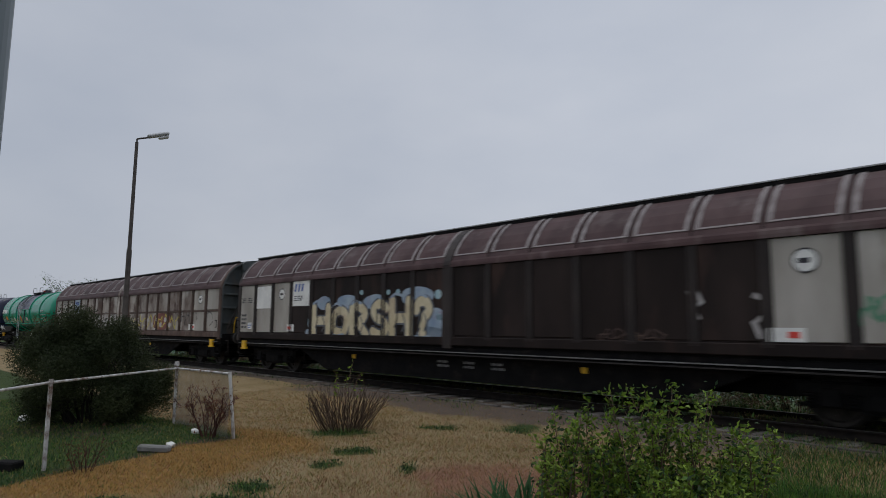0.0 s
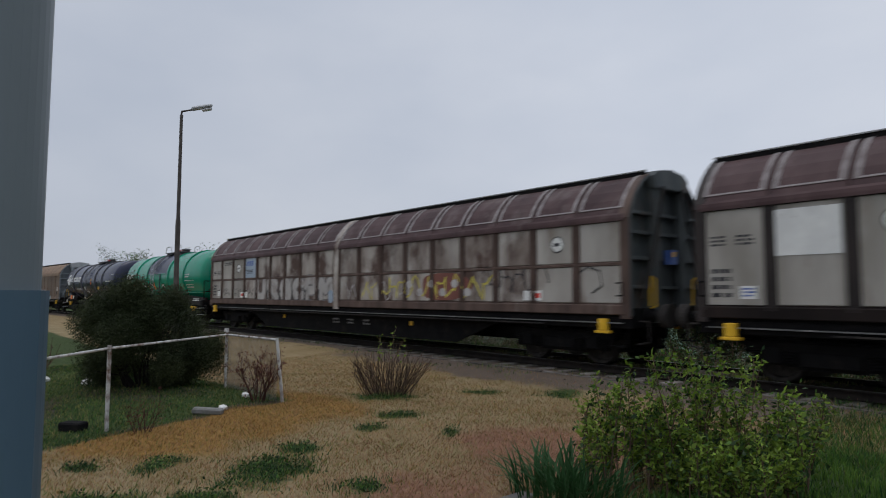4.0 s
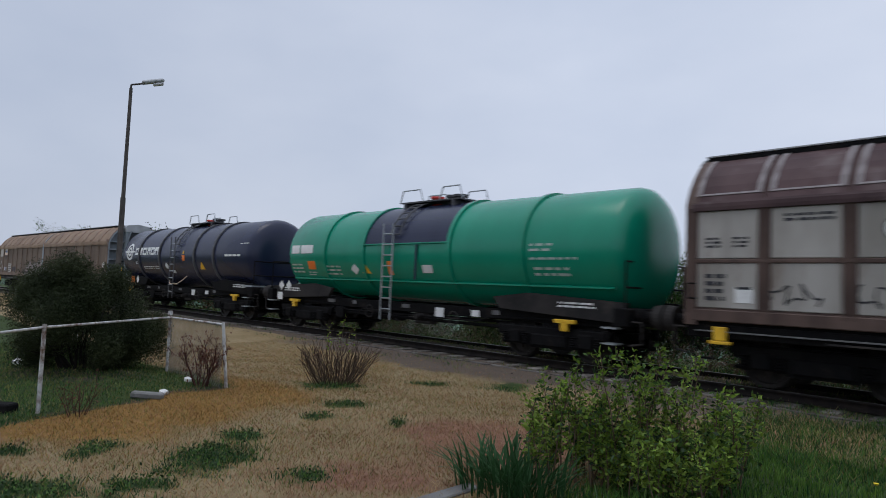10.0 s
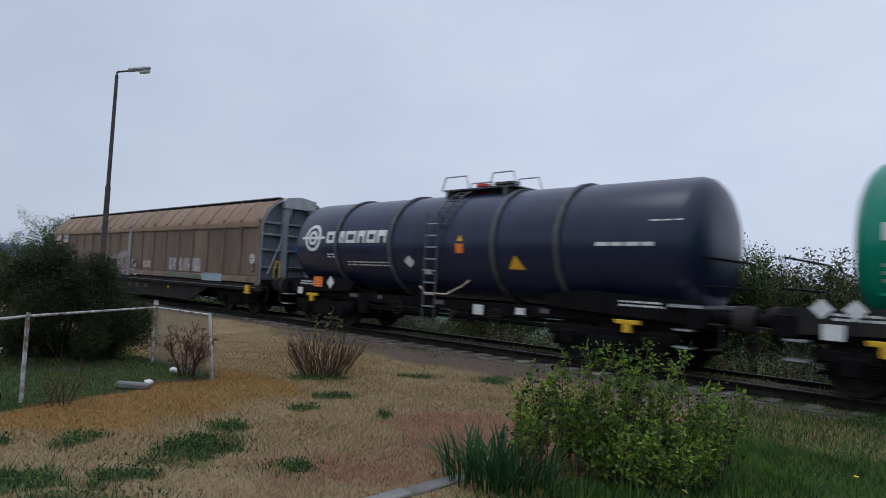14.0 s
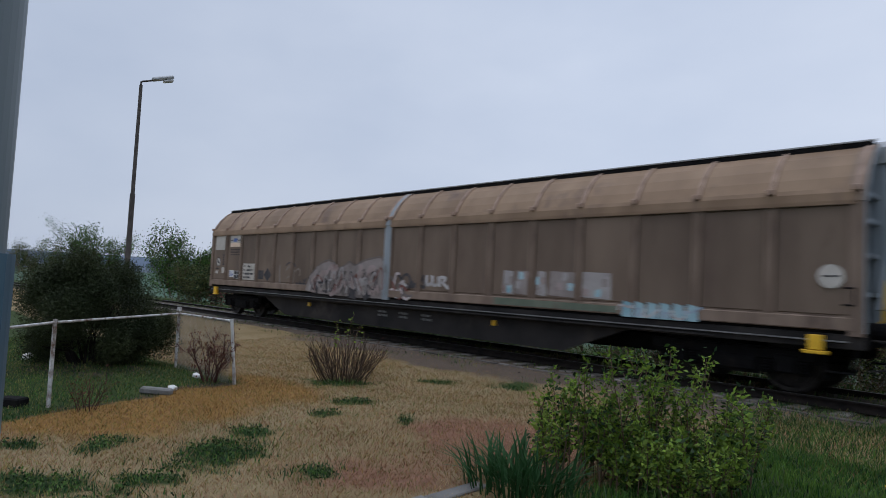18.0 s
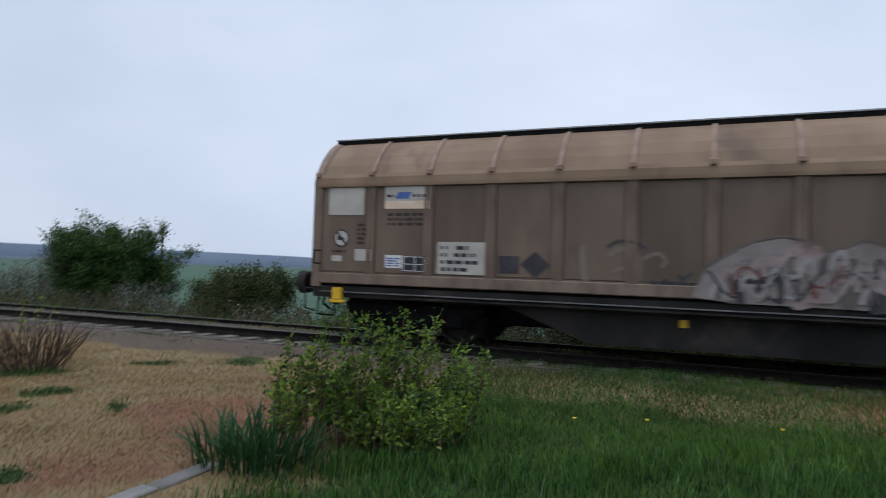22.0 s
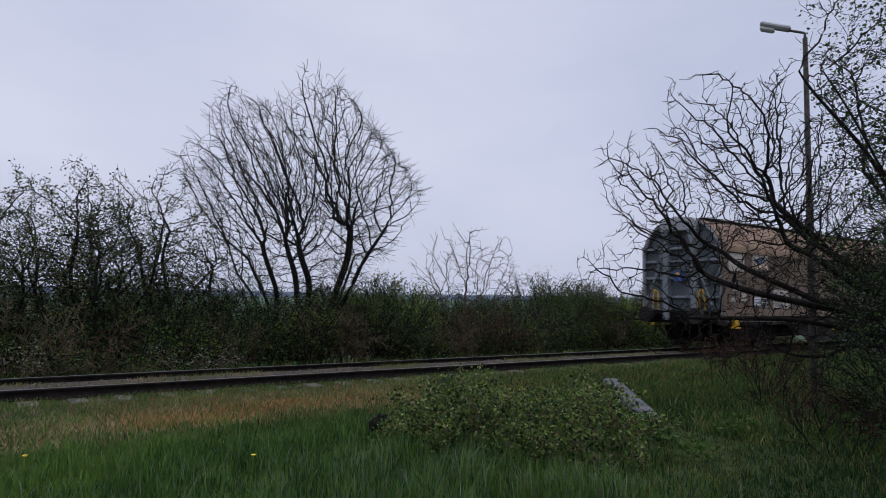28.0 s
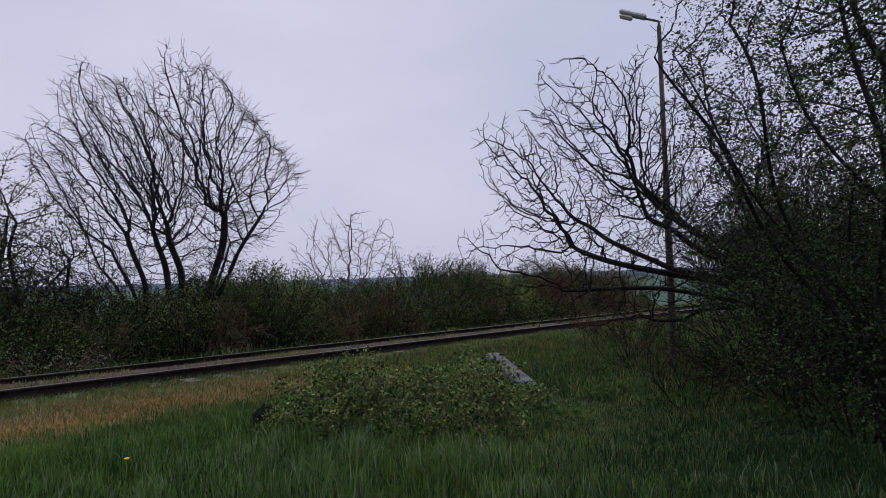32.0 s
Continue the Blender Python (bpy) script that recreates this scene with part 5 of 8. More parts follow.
    walls = [c for c in w2.children if c.name.startswith("sliding_wall")]
    near_rear, near_front = walls[0], walls[1]
    for k, (x0, x1, z0, z1, r) in enumerate(((-10.65, -10.4, 2.3, 2.5, 3), (-10.2, -9.95, 2.3, 2.5, 3), (-10.65, -10.3, 1.4, 1.9, 4), (-9.4, -8.7, 2.7, 2.85, 2))):
        bars(near_rear, INK, x0, x1, z0, z1, r, -1.405, 20 + k)
    plate(near_rear, -10.15, -9.87, 1.4, 1.66, WHITE, y=-1.404)
    part("paper_edge", flat(rect(-10.13, -9.89, 1.62, 1.66), -1.4115, 0.003), INK, near_rear)
    roundel(near_rear, -7.9, 2.55, 0.18)
    board = plate(near_rear, -7.2, -6.25, 2.14, 2.93, paint("faded_blue_board", (0.3, 0.37, 0.45), (0.38, 0.45, 0.52)), "owner_board", -1.404, "faded blue owner's board")
    for k in range(3):
        part("logo_stroke", flat([(-7.1 + k * 0.22, 2.62), (-6.96 + k * 0.22, 2.62), (-6.9 + k * 0.22, 2.82), (-7.04 + k * 0.22, 2.82)], -1.4115, 0.003), LOGO_BLUE, board)
    bars(board, INK, -7.08, -6.5, 2.3, 2.48, 3, -1.4085, 27)
    plate(near_rear, -7.7, -7.0, 1.34, 1.56, WHITE, y=-1.406)
    part("arrow_mark", flat(rect(-7.6, -7.35, 1.4, 1.5), -1.4135, 0.003), RED, near_rear)
    for k, (g, x) in enumerate((("U", -6.25), ("R", -5.15), ("G", -4.1), ("C", -3.1), ("P", -2.15), ("M", -1.2))):
        sprayed(near_rear, g, x, 1.22, 0.98, 0.86, 0.3, SPRAY_GHOST, SPRAY_SMUDGE, -1.4055)
        part("spray_stroke", fat([(x + 0.06, 1.28), (x + 0.02, 1.4), (x + 0.05, 1.6)], 0.08, -1.4185), SPRAY_BLACK, near_rear)
        part("spray_stroke", fat([(x + 0.3, 1.24), (x + 0.42, 1.27), (x + 0.6, 1.22)], 0.06, -1.4185), SPRAY_SLATE, near_rear)
    for k in range(3):
        part("spray_scrawl", band(swirl(-9.6 + k * 1.2, -8.8 + k * 1.2, 1.35, 1.75, 40 + k, 24), 0.03, -1.4055), SPRAY_BLACK, near_rear)
    part("spray_drip", flat(oval(-0.32, 1.4, 0.17, 0.24, 22, 0.12, 8), -1.4315, 0.003), SPRAY_BLUE, near_rear)
    part("spray_field", flat(oval(5.4, 1.68, 1.0, 0.4, 24, 0.1, 3), -1.4055, 0.003), SPRAY_RED, near_front)
    part("spray_scrawl", band(swirl(2.6, 7.2, 1.35, 2.0, 61, 90), 0.05, -1.4095), SPRAY_YELLOW, near_front)
    for k in range(6):
        part("spray_dot", flat(oval(3.9 + k * 0.48, 1.75 - 0.22 * (k % 2), 0.13, 0.11, 14), -1.4125, 0.003), SPRAY_WHITE, near_front)
    part("spray_scrawl", band(swirl(6.9, 9.0, 1.5, 2.15, 62, 40), 0.035, -1.4095), SPRAY_BLACK, near_front)
    part("spray_scrawl", band([(9.8, 1.6), (9.75, 1.9), (10.0, 2.05), (10.3, 1.95), (10.35, 1.65), (10.1, 1.5)], 0.035, -1.4095), SPRAY_BLACK, near_front)
    for k in range(4):
        part("spray_scrawl", band(swirl(0.6 + k * 0.9, 1.3 + k * 0.9, 1.3, 1.9, 70 + k, 20), 0.035, -1.4065), SPRAY_YELLOW if k == 1 else SPRAY_WHITE, near_front)
    roundel(near_front, 9.2, 2.55, 0.18)
    plate(near_front, 8.2, 8.75, 1.34, 1.56, WHITE, y=-1.404)
    part("arrow_mark", flat(rect(8.55, 8.7, 1.4, 1.5), -1.4115, 0.003), RED, near_front)
    things.append((w2, 49.03 + HALF))

    # the brown wagon at the end of the train
    br = BROWN_PANEL
    rear = wall_kind("dusty brown sliding wall with labels", [br] * 9, ROOF_TAN, TAN_STRIP, BROWN_RIB, ROOF_TAN, BROWN_RIB, BROWN_RIB, False, False)
    front = wall_kind("dusty brown sliding wall with faded graffiti", [br] * 9, ROOF_TAN, TAN_STRIP, BROWN_RIB, ROOF_TAN, BROWN_RIB, BROWN_RIB, False, False)
    w5 = box_wagon("dusty brown sliding-wall freight wagon with tan roof and labels", (rear, front), END_GREY, "blue-grey ribbed end wall", END_GREY, FRAME_GREY)
    walls = [c for c in w5.children if c.name.startswith("sliding_wall")]
    near_rear, near_front = walls[0], walls[1]
    board_white = DULL_BOARD
    plate(near_rear, -10.66, -9.87, 2.4, 2.93, board_white, "blank_board")
    ring_ = part("roundel", flat(oval(-10.35, 1.95, 0.17, 0.17, 28), -1.408), board_white, near_rear, "pale warning roundel struck through")
    part("roundel_ring", ring(-10.35, 1.95, 0.17, 0.145), SPRAY_BLACK, ring_)
    part("roundel_mark", flat([(-10.44, 1.91), (-10.28, 1.91), (-10.28, 1.96), (-10.36, 1.96), (-10.38, 1.99), (-10.44, 1.99)], -1.4125, 0.003), INK, ring_)
    part("roundel_bar", flat([(-10.46, 2.05), (-10.43, 2.075), (-10.24, 1.86), (-10.27, 1.835)], -1.4155, 0.003), INK, ring_)
    plate(near_rear, -10.56, -10.33, 1.5, 1.61, board_white)
    plate(near_rear, -10.04, -9.68, 1.52, 1.74, board_white)
    for k, (x0, x1, z0, z1, r) in enumerate(((-10.0, -9.8, 1.82, 2.25, 5), (-9.35, -8.6, 2.18, 2.45, 3), (-10.55, -10.25, 1.65, 1.74, 1))):
        bars(near_rear, RIB_DARK, x0, x1, z0, z1, r, -1.401, 520 + k)
    board = plate(near_rear, -9.42, -8.5, 2.66, 2.93, board_white, "owner_board", label="white and cream owner's board")
    plate(board, -9.42, -8.5, 2.51, 2.66, CREAM, "cream_band", -1.405)
    part("logo_block", flat([(-9.2, 2.7), (-8.92, 2.7), (-8.86, 2.82), (-9.14, 2.82)], -1.4115, 0.003), LOGO_BLUE, board)
    bars(board, INK, -9.38, -9.22, 2.71, 2.8, 1, -1.409, 50)
    bars(board, INK, -8.84, -8.56, 2.71, 2.8, 1, -1.409, 51)
    plate(near_rear, -9.37, -9.02, 1.4, 1.64, WHITE, "paper_label")
    bars(near_rear, LOGO_BLUE, -9.34, -9.06, 1.42, 1.6, 4, -1.4085, 53)
    frame_ = plate(near_rear, -9.0, -8.52, 1.34, 1.63, INK, "label_frame")
    for x0, x1, z0, z1 in ((-8.99, -8.975, 1.35, 1.62), (-8.76, -8.745, 1.35, 1.62), (-8.54, -8.525, 1.35, 1.62), (-8.99, -8.53, 1.475, 1.487), (-8.99, -8.53, 1.35, 1.362), (-8.99, -8.53, 1.61, 1.622)):
        plate(frame_, x0, x1, z0, z1, WHITE, "frame_edge", -1.406)
    num = plate(near_rear, -8.3, -7.36, 1.32, 1.9, board_white, "number_board", label="white wagon number board")
    for k, (x, w) in enumerate(((0.0, 0.14), (0.3, 0.24), (0.0, 0.14), (0.26, 0.42), (0.0, 0.72), (0.02, 0.55))):
        row = (0, 0, 1, 1, 2, 3)[k]
        bars(num, INK, -8.24 + x, -8.24 + x + w, 1.74 - row * 0.13, 1.86 - row * 0.13, 1, -1.4085, 55 + k)
    plate(near_rear, -7.14, -6.76, 1.37, 1.67, FADED_BLACK, "paint_patch")
    part("paint_diamond", flat([(-6.48, 1.3), (-6.22, 1.53), (-6.48, 1.76), (-6.74, 1.53)], -1.4085, 0.003), FADED_BLACK, near_rear)
    pale = paint("sprayed_dust", (0.17, 0.135, 0.11), (0.22, 0.18, 0.15))
    for k, (pts, w) in enumerate((([(-5.68, 1.85), (-5.66, 1.5), (-5.56, 1.14), (-5.3, 1.24)], 0.1), ([(-5.24, 1.72), (-5.1, 1.82), (-4.86, 1.8), (-4.78, 1.6), (-4.82, 1.2), (-4.95, 1.12), (-5.2, 1.2)], 0.08), ([(-5.2, 1.45), (-5.0, 1.52), (-4.85, 1.46)], 0.05), ([(-4.7, 1.68), (-4.5, 1.76), (-4.38, 1.66), (-4.42, 1.56)], 0.06))):
        part("spray_stroke", fat(pts, w, -1.4055 - 0.0006 * k), pale, near_rear)
    part("spray_stroke", fat([(-5.26, 1.86), (-5.1, 1.95), (-4.85, 1.93), (-4.68, 1.84)], 0.05, -1.4085), FADED_BLACK, near_rear)
    for k in range(9):
        x = -4.6 + 0.12 * k
        part("spray_tag", fat(swirl(x, x + 0.22, 1.12 + 0.04 * (k % 3), 1.32 + 0.05 * (k % 4), 90 + k, 8), 0.05, -1.4065 - 0.0005 * k), FADED_BLACK, near_rear)
    # the big faded piece: one ragged pale field, letter shapes crowded in it, dark gaps and rim
    field = [(-3.98, 1.1), (-3.9, 1.3), (-3.75, 1.55), (-3.5, 1.72), (-3.15, 1.93), (-2.75, 2.02), (-2.45, 1.95), (-2.2, 1.8), (-1.95, 1.86), (-1.7, 1.98), (-1.45, 1.88), (-1.2, 1.95), (-0.9, 2.04), (-0.6, 2.08), (-0.3, 2.12), (-0.12, 2.02), (-0.12, 1.02), (-1.2, 1.0), (-2.4, 1.02), (-3.4, 1.03)]
    piece = part("spray_field", flat(field, -1.4375, 0.003), PIECE_DUST, near_rear, "faded pink and grey graffiti piece")
    part("spray_outline", fat([(x, z + 0.03) for x, z in field[1:16]], 0.035, -1.4395), SPRAY_GREYISH, piece)
    rg = random.Random(88)
    for k in range(46):
        x, z = rg.uniform(-3.75, -0.35), rg.uniform(1.08, 1.75)
        z = min(z, 1.35 + 0.5 * (x + 4.0) if x < -2.9 else z)
        mat = (PIECE_PINK, SPRAY_GREYISH, PIECE_PALE, PIECE_PINK, FADED_BLACK, SPRAY_GREYISH)[k % 6]
        part("spray_patch", flat(blocky(x, z, rg.uniform(0.05, 0.2), rg.uniform(0.05, 0.24), 700 + k), -1.4415 - 0.0004 * k, 0.001), mat, piece)
    for k in range(26):
        x = -3.7 + 0.13 * k
        z = 1.12 + 0.12 * (k * 7 % 5)
        part("spray_stroke", fat([(x, z), (x + 0.05 + 0.04 * (k % 3), z + 0.16), (x + 0.16, z + 0.22), (x + 0.2, z + 0.06 * (k % 4))], 0.07 + 0.02 * (k % 3), -1.4625 - 0.0004 * k), (PIECE_PALE, PIECE_PINK, PIECE_DUST)[k % 3], piece)
    for k in range(14):
        x = -3.7 + 0.25 * k
        part("spray_stroke", fat(swirl(x, x + 0.4, 1.1, 1.6 + 0.02 * k, 300 + k, 7), 0.03, -1.4705 - 0.0005 * k), (FADED_BLACK, SPRAY_RED, PIECE_PALE, SPRAY_GREYISH)[k % 4], piece)
    for k in range(10):
        x = 0.15 + 0.05 * k
        part("spray_stroke", fat(swirl(x, x + 0.4, 1.05, 1.75 - 0.05 * k, 330 + k, 7), 0.07, -1.4255 - 0.0006 * k), (SPRAY_PINK, SPRAY_GREYISH, SPRAY_WHITE, SPRAY_RED)[k % 4], near_front)
    for k in range(5):
        part("spray_tag", fat(swirl(0.55 + 0.13 * k, 1.0 + 0.13 * k, 1.3, 1.7, 77 + k, 7), 0.07, -1.4055 - 0.0006 * k), FADED_BLACK, near_front)
    for k, pts in enumerate(([(1.6, 1.66), (1.6, 1.46), (1.78, 1.5), (1.78, 1.66)], [(1.82, 1.64), (1.84, 1.46), (2.0, 1.48), (2.02, 1.64)], [(2.08, 1.45), (2.1, 1.64), (2.28, 1.62), (2.2, 1.52), (2.36, 1.4)])):
        part("spray_tag", fat(pts, 0.085, -1.4055 - 0.0006 * k), SPRAY_WHITE, near_front)
    for k, (x0, x1) in enumerate(((4.1, 4.42), (4.45, 4.9), (5.05, 5.3), (5.36, 6.05), (6.12, 6.85))):
        part("paint_block", flat([(x0, 1.36), (x1, 1.33), (x1 - 0.02, 1.84), (x0 + 0.04, 1.86)], -1.4055, 0.003), (PIECE_PALE, PIECE_DUST, PIECE_PALE, PIECE_DUST, PIECE_PALE)[k], near_front)
        for q in range(4):
            part("paint_smear", flat(blocky(x0 + (x1 - x0) * (0.2 + 0.2 * q), 1.45 + 0.1 * ((q * 2 + k) % 4), 0.07, 0.08, 760 + 5 * k + q), -1.4085 - 0.0006 * q, 0.001), (PIECE_PINK, PIECE_PALE, SPRAY_CYAN, PIECE_DUST)[(q + k) % 4], near_front)
    part("paint_strip", flat([(3.9, 1.1), (7.0, 1.1), (7.0, 1.22), (3.9, 1.25)], -1.4365, 0.003), DULL_GREEN, near_front)
    for k in range(6):
        x = 7.1 + k * 0.25
        part("paint_block", flat([(x, 1.04), (x + 0.22, 1.04), (x + 0.2, 1.3), (x + 0.03, 1.34)], -1.4365, 0.003), SPRAY_CYAN, near_front)
        part("paint_smear", fat(swirl(x, x + 0.2, 1.06, 1.3, 800 + k, 6), 0.04, -1.4395), (SPRAY_WHITE, SPRAY_BLUE)[k % 2], near_front)
    part("roundel", flat(oval(10.57, 1.87, 0.18, 0.18, 24), -1.4285), board_white, near_front, "pale warning roundel")
    bars(near_front, INK, 10.47, 10.68, 1.85, 1.9, 1, -1.4335, 901)
    things.append((w5, -3.45 + HALF))
    return things


# ---------------------------------------------------------------- train: tank wagons
TR, TZ, TL = 1.32, 2.37, 6.75


def barrel(x0, x1, r, n=48):
    bm = bmesh.new()
    prof = [(x0 - 0.42 * math.sin(radians(a)), r * (math.cos(radians(a)) ** 0.55 if a < 90 else 0.0)) for a in (90, 82, 70, 55, 38, 20, 0)]
    prof += [(x0 + (x1 - x0) * k / 6, r) for k in range(1, 6)]
    prof += [(x1 + 0.42 * math.sin(radians(a)), r * (math.cos(radians(a)) ** 0.55 if a < 90 else 0.0)) for a in (0, 20, 38, 55, 70, 82, 90)]
    rows = []
    for x, rr in prof:
        rows.append([bm.verts.new((x, rr * math.sin(6.2832 * k / n), TZ + rr * math.cos(6.2832 * k / n))) for k in range(n)] if rr > 0.01 else [bm.verts.new((x, 0, TZ))])
    for a, b in zip(rows[:-1], rows[1:]):
        for k in range(n):
            if len(a) == 1:
                bm.faces.new((a[0], b[(k + 1) % n], b[k]))
            elif len(b) == 1:
                bm.faces.new((a[k], a[(k + 1) % n], b[0]))
            else:
                bm.faces.new((a[k], a[(k + 1) % n], b[(k + 1) % n], b[k]))
    bmesh.ops.recalc_face_normals(bm, faces=bm.faces)
    return bm


def hoop(x, w, r1, a0=0, a1=360, n=48):
    """A band round the barrel from angle a0 to a1 (0 is the top, 90 the far side, 270 the near side)."""
    bm = bmesh.new()
    rows = []
    full = abs(a1 - a0) >= 360
    for k in range(n if full else n + 1):
        a = radians(a0 + (a1 - a0) * k / n)
        rows.append([bm.verts.new((xx, rr * math.sin(a), TZ + rr * math.cos(a))) for xx, rr in ((x - w, TR - 0.01), (x - w, r1), (x + w, r1), (x + w, TR - 0.01))])
    for i in range(len(rows) if full else len(rows) - 1):
        a, b = rows[i], rows[(i + 1) % len(rows)]
        for j in range(3):
            bm.faces.new((a[j], a[j + 1], b[j + 1], b[j]))
    bmesh.ops.recalc_face_normals(bm, faces=bm.faces)
    return bm


def on_barrel(parent, name, mat, x0, x1, z0, z1, lift=0.006, label="", cut=None):
    """A flat mark wrapped on the near side of the barrel."""
    bm = bmesh.new()
    n = 5
    rows = []
    for i in range(n + 1):
        z = z0 + (z1 - z0) * i / n
        y = -math.sqrt(max((TR + lift) ** 2 - (z - TZ) ** 2, 0.0))
        a, b = (x0, x1) if cut is None else cut(i / n, x0, x1)
        rows.append((bm.verts.new((a, y, z)), bm.verts.new((b, y, z))))
    for a, b in zip(rows[:-1], rows[1:]):
        bm.faces.new((a[0], a[1], b[1], b[0]))
    return part(name, bm, mat, parent, label)


def triangle(u, a, b):
    m, h = (a + b) / 2, (b - a) / 2 * (1 - u)
    return m - h - 0.001, m + h + 0.001


def diamond(u, a, b):
    m, h = (a + b) / 2, (b - a) / 2 * (1 - abs(2 * u - 1))
    return m - h - 0.001, m + h + 0.001


def barrel_bars(parent, mat, x0, x1, z0, z1, rows, seed):
    rng = random.Random(seed)
    step = (z1 - z0) / rows
    for i in range(rows):
        x = x0
        while x < x1 - 0.05:
            w = min(rng.uniform(0.1, 0.3), x1 - x)
            on_barrel(parent, "writing_bar", mat, x, x + w, z0 + step * (i + 0.25), z0 + step * (i + 0.7), 0.008)
            x += w + rng.uniform(0.04, 0.09)


def ladder(parent, x, y, z0, z1, mat, w=0.2, lean=0.0):
    bm = bmesh.new()
    for s in (-w, w):
        rod(bm, (x + s, y, z0), (x + s, y + lean, z1), 0.022, 6)
    l = part("ladder", bm, mat, parent)
    rung = None
    n = int((z1 - z0) / 0.28)
    for i in range(1, n):
        z, yy = z0 + (z1 - z0) * i / n, y + lean * i / n
        if rung is None:
            rung = part("rung", rods([((-w, 0, 0), (w, 0, 0))], 0.018, 6), STEEL, l)
            rung.matrix_basis = pose(x, yy, z)
        else:
            again(rung, pose(x, yy, z), l)
    return l


def tank_wagon(label, paint_mat, hoops, ladder_x, x0=-TL, x1=TL):
    w = thing("tank_wagon", pose(0, 0, 0), label, "tank wagon", "wagons of the train")
    part("barrel", barrel(x0 + 0.42, x1 - 0.42, TR), paint_mat, w, smooth=True)
    for x in hoops:
        part("hoop", hoop(x, 0.06, TR + 0.05), paint_mat if paint_mat == TANK_GREEN else LADDER_DARK, w)
    for y in (-1, 1):
        ya, yb = sorted((y * 0.95, y * 0.78))
        part("sole_bar", blocks((-6.6, 6.6, ya, yb, 0.78, 1.02), bevel=0.015), BLACK, w)
        for s in (-1, 1):
            bm = bmesh.new()
            pts = [(s * 3.4, 1.05), (s * 6.5, 0.9), (s * 6.6, 1.3), (s * 4.2, 1.42), (s * 3.2, 1.3)]
            ya, yb = y * 1.12, y * 1.02
            va, vb = [bm.verts.new((x, ya, z)) for x, z in pts], [bm.verts.new((x, yb, z)) for x, z in pts]
            bm.faces.new(va)
            bm.faces.new(vb[::-1])
            for i in range(5):
                bm.faces.new((va[i], va[(i + 1) % 5], vb[(i + 1) % 5], vb[i]))
            bmesh.ops.recalc_face_normals(bm, faces=bm.faces)
            saddle = part("saddle", bm, BLACK if paint_mat != TANK_GREEN else FRAME_GREY, w)
            bars(saddle, WHITE, min(s * 5.0, s * 5.9), max(s * 5.0, s * 5.9), 1.14, 1.28, 2, ya - 0.003 if y < 0 else ya + 0.006, 11 + s)
    part("truss", rods([((-4.5, y, 0.62), (4.5, y, 0.62)) for y in (-0.9, 0.9)], 0.04, 6), BLACK, w)
    part("air_tank", rods([((-1.6, -0.6, 0.7), (-0.5, -0.6, 0.7))], 0.2, 14), BLACK, w)
    part("drain_valve", blocks((0.3, 0.9, -0.9, -0.6, 0.5, 0.8), bevel=0.03), FRAME_GREY, w)
    part("valve_tag", blocks((1.15, 1.45, -0.97, -0.955, 0.72, 0.95)), WHITE, w)
    part("valve_tag", blocks((2.4, 2.65, -0.97, -0.955, 0.8, 0.95)), WHITE, w)
    for s in (-1, 1):
        buffers(w, s * 6.65, s)
        part("head_stock", blocks((min(s * 6.7, s * 6.4), max(s * 6.7, s * 6.4), -1.3, 1.3, 0.85, 1.2), bevel=0.02), BLACK, w)
        bogie(w, s * 4.75)
        br = part("jacking_bracket", blocks((s * 5.2 - 0.25, s * 5.2 + 0.25, -1.2, -1.1, 0.82, 0.9), (s * 5.2 - 0.08, s * 5.2 + 0.08, -1.2, -1.1, 0.66, 0.86), bevel=0.01), YELLOW, w, "yellow jacking bracket")
        part("end_step", blocks((min(s * 6.2, s * 6.5), max(s * 6.2, s * 6.5), -1.38, -1.1, 0.5, 0.53), (min(s * 6.2, s * 6.5), max(s * 6.2, s * 6.5), -1.38, -1.1, 0.8, 0.83)), STEEL, w)
        part("end_rail", rods([((s * 6.6, -1.2, 1.0), (s * 6.6, -1.2, 2.1)), ((s * 6.6, -1.2, 2.1), (s * 6.6, 1.2, 2.1)), ((s * 6.6, 1.2, 2.1), (s * 6.6, 1.2, 1.0)), ((s * 6.6, -1.2, 1.6), (s * 6.6, 1.2, 1.6))], 0.02), BLACK, w)
    # walkway on top
    zt = TZ + TR
    deck = part("walkway", blocks((ladder_x - 0.6, ladder_x + 1.7, -0.5, 0.5, zt + 0.06, zt + 0.1), (ladder_x - 0.5, ladder_x - 0.4, -0.5, 0.5, zt - 0.1, zt + 0.06), (ladder_x + 1.4, ladder_x + 1.5, -0.5, 0.5, zt - 0.1, zt + 0.06)), LADDER_DARK, w)
    for x0, x1 in ((ladder_x - 0.65, ladder_x + 0.3), (ladder_x + 0.95, ladder_x + 1.8)):
        part("hand_rail", bent([(x0, -0.5, zt + 0.08), (x0 + 0.12, -0.5, zt + 0.42), (x1 - 0.12, -0.5, zt + 0.42), (x1, -0.5, zt + 0.08)], 0.018), STEEL, deck)
        part("hand_rail", bent([(x0, 0.5, zt + 0.08), (x0 + 0.12, 0.5, zt + 0.42), (x1 - 0.12, 0.5, zt + 0.42), (x1, 0.5, zt + 0.08)], 0.018), STEEL, deck)
    for x, mat in ((ladder_x + 0.35, RED), (ladder_x + 0.95, LADDER_DARK), (ladder_x + 1.25, LADDER_DARK)):
        v = bmesh.new()
        rod(v, (x, 0, zt), (x, 0, zt + 0.2), 0.13, 14)
        rod(v, (x, 0, zt + 0.2), (x, 0, zt + 0.26), 0.2, 14)
        part("manhole", v, mat, deck)
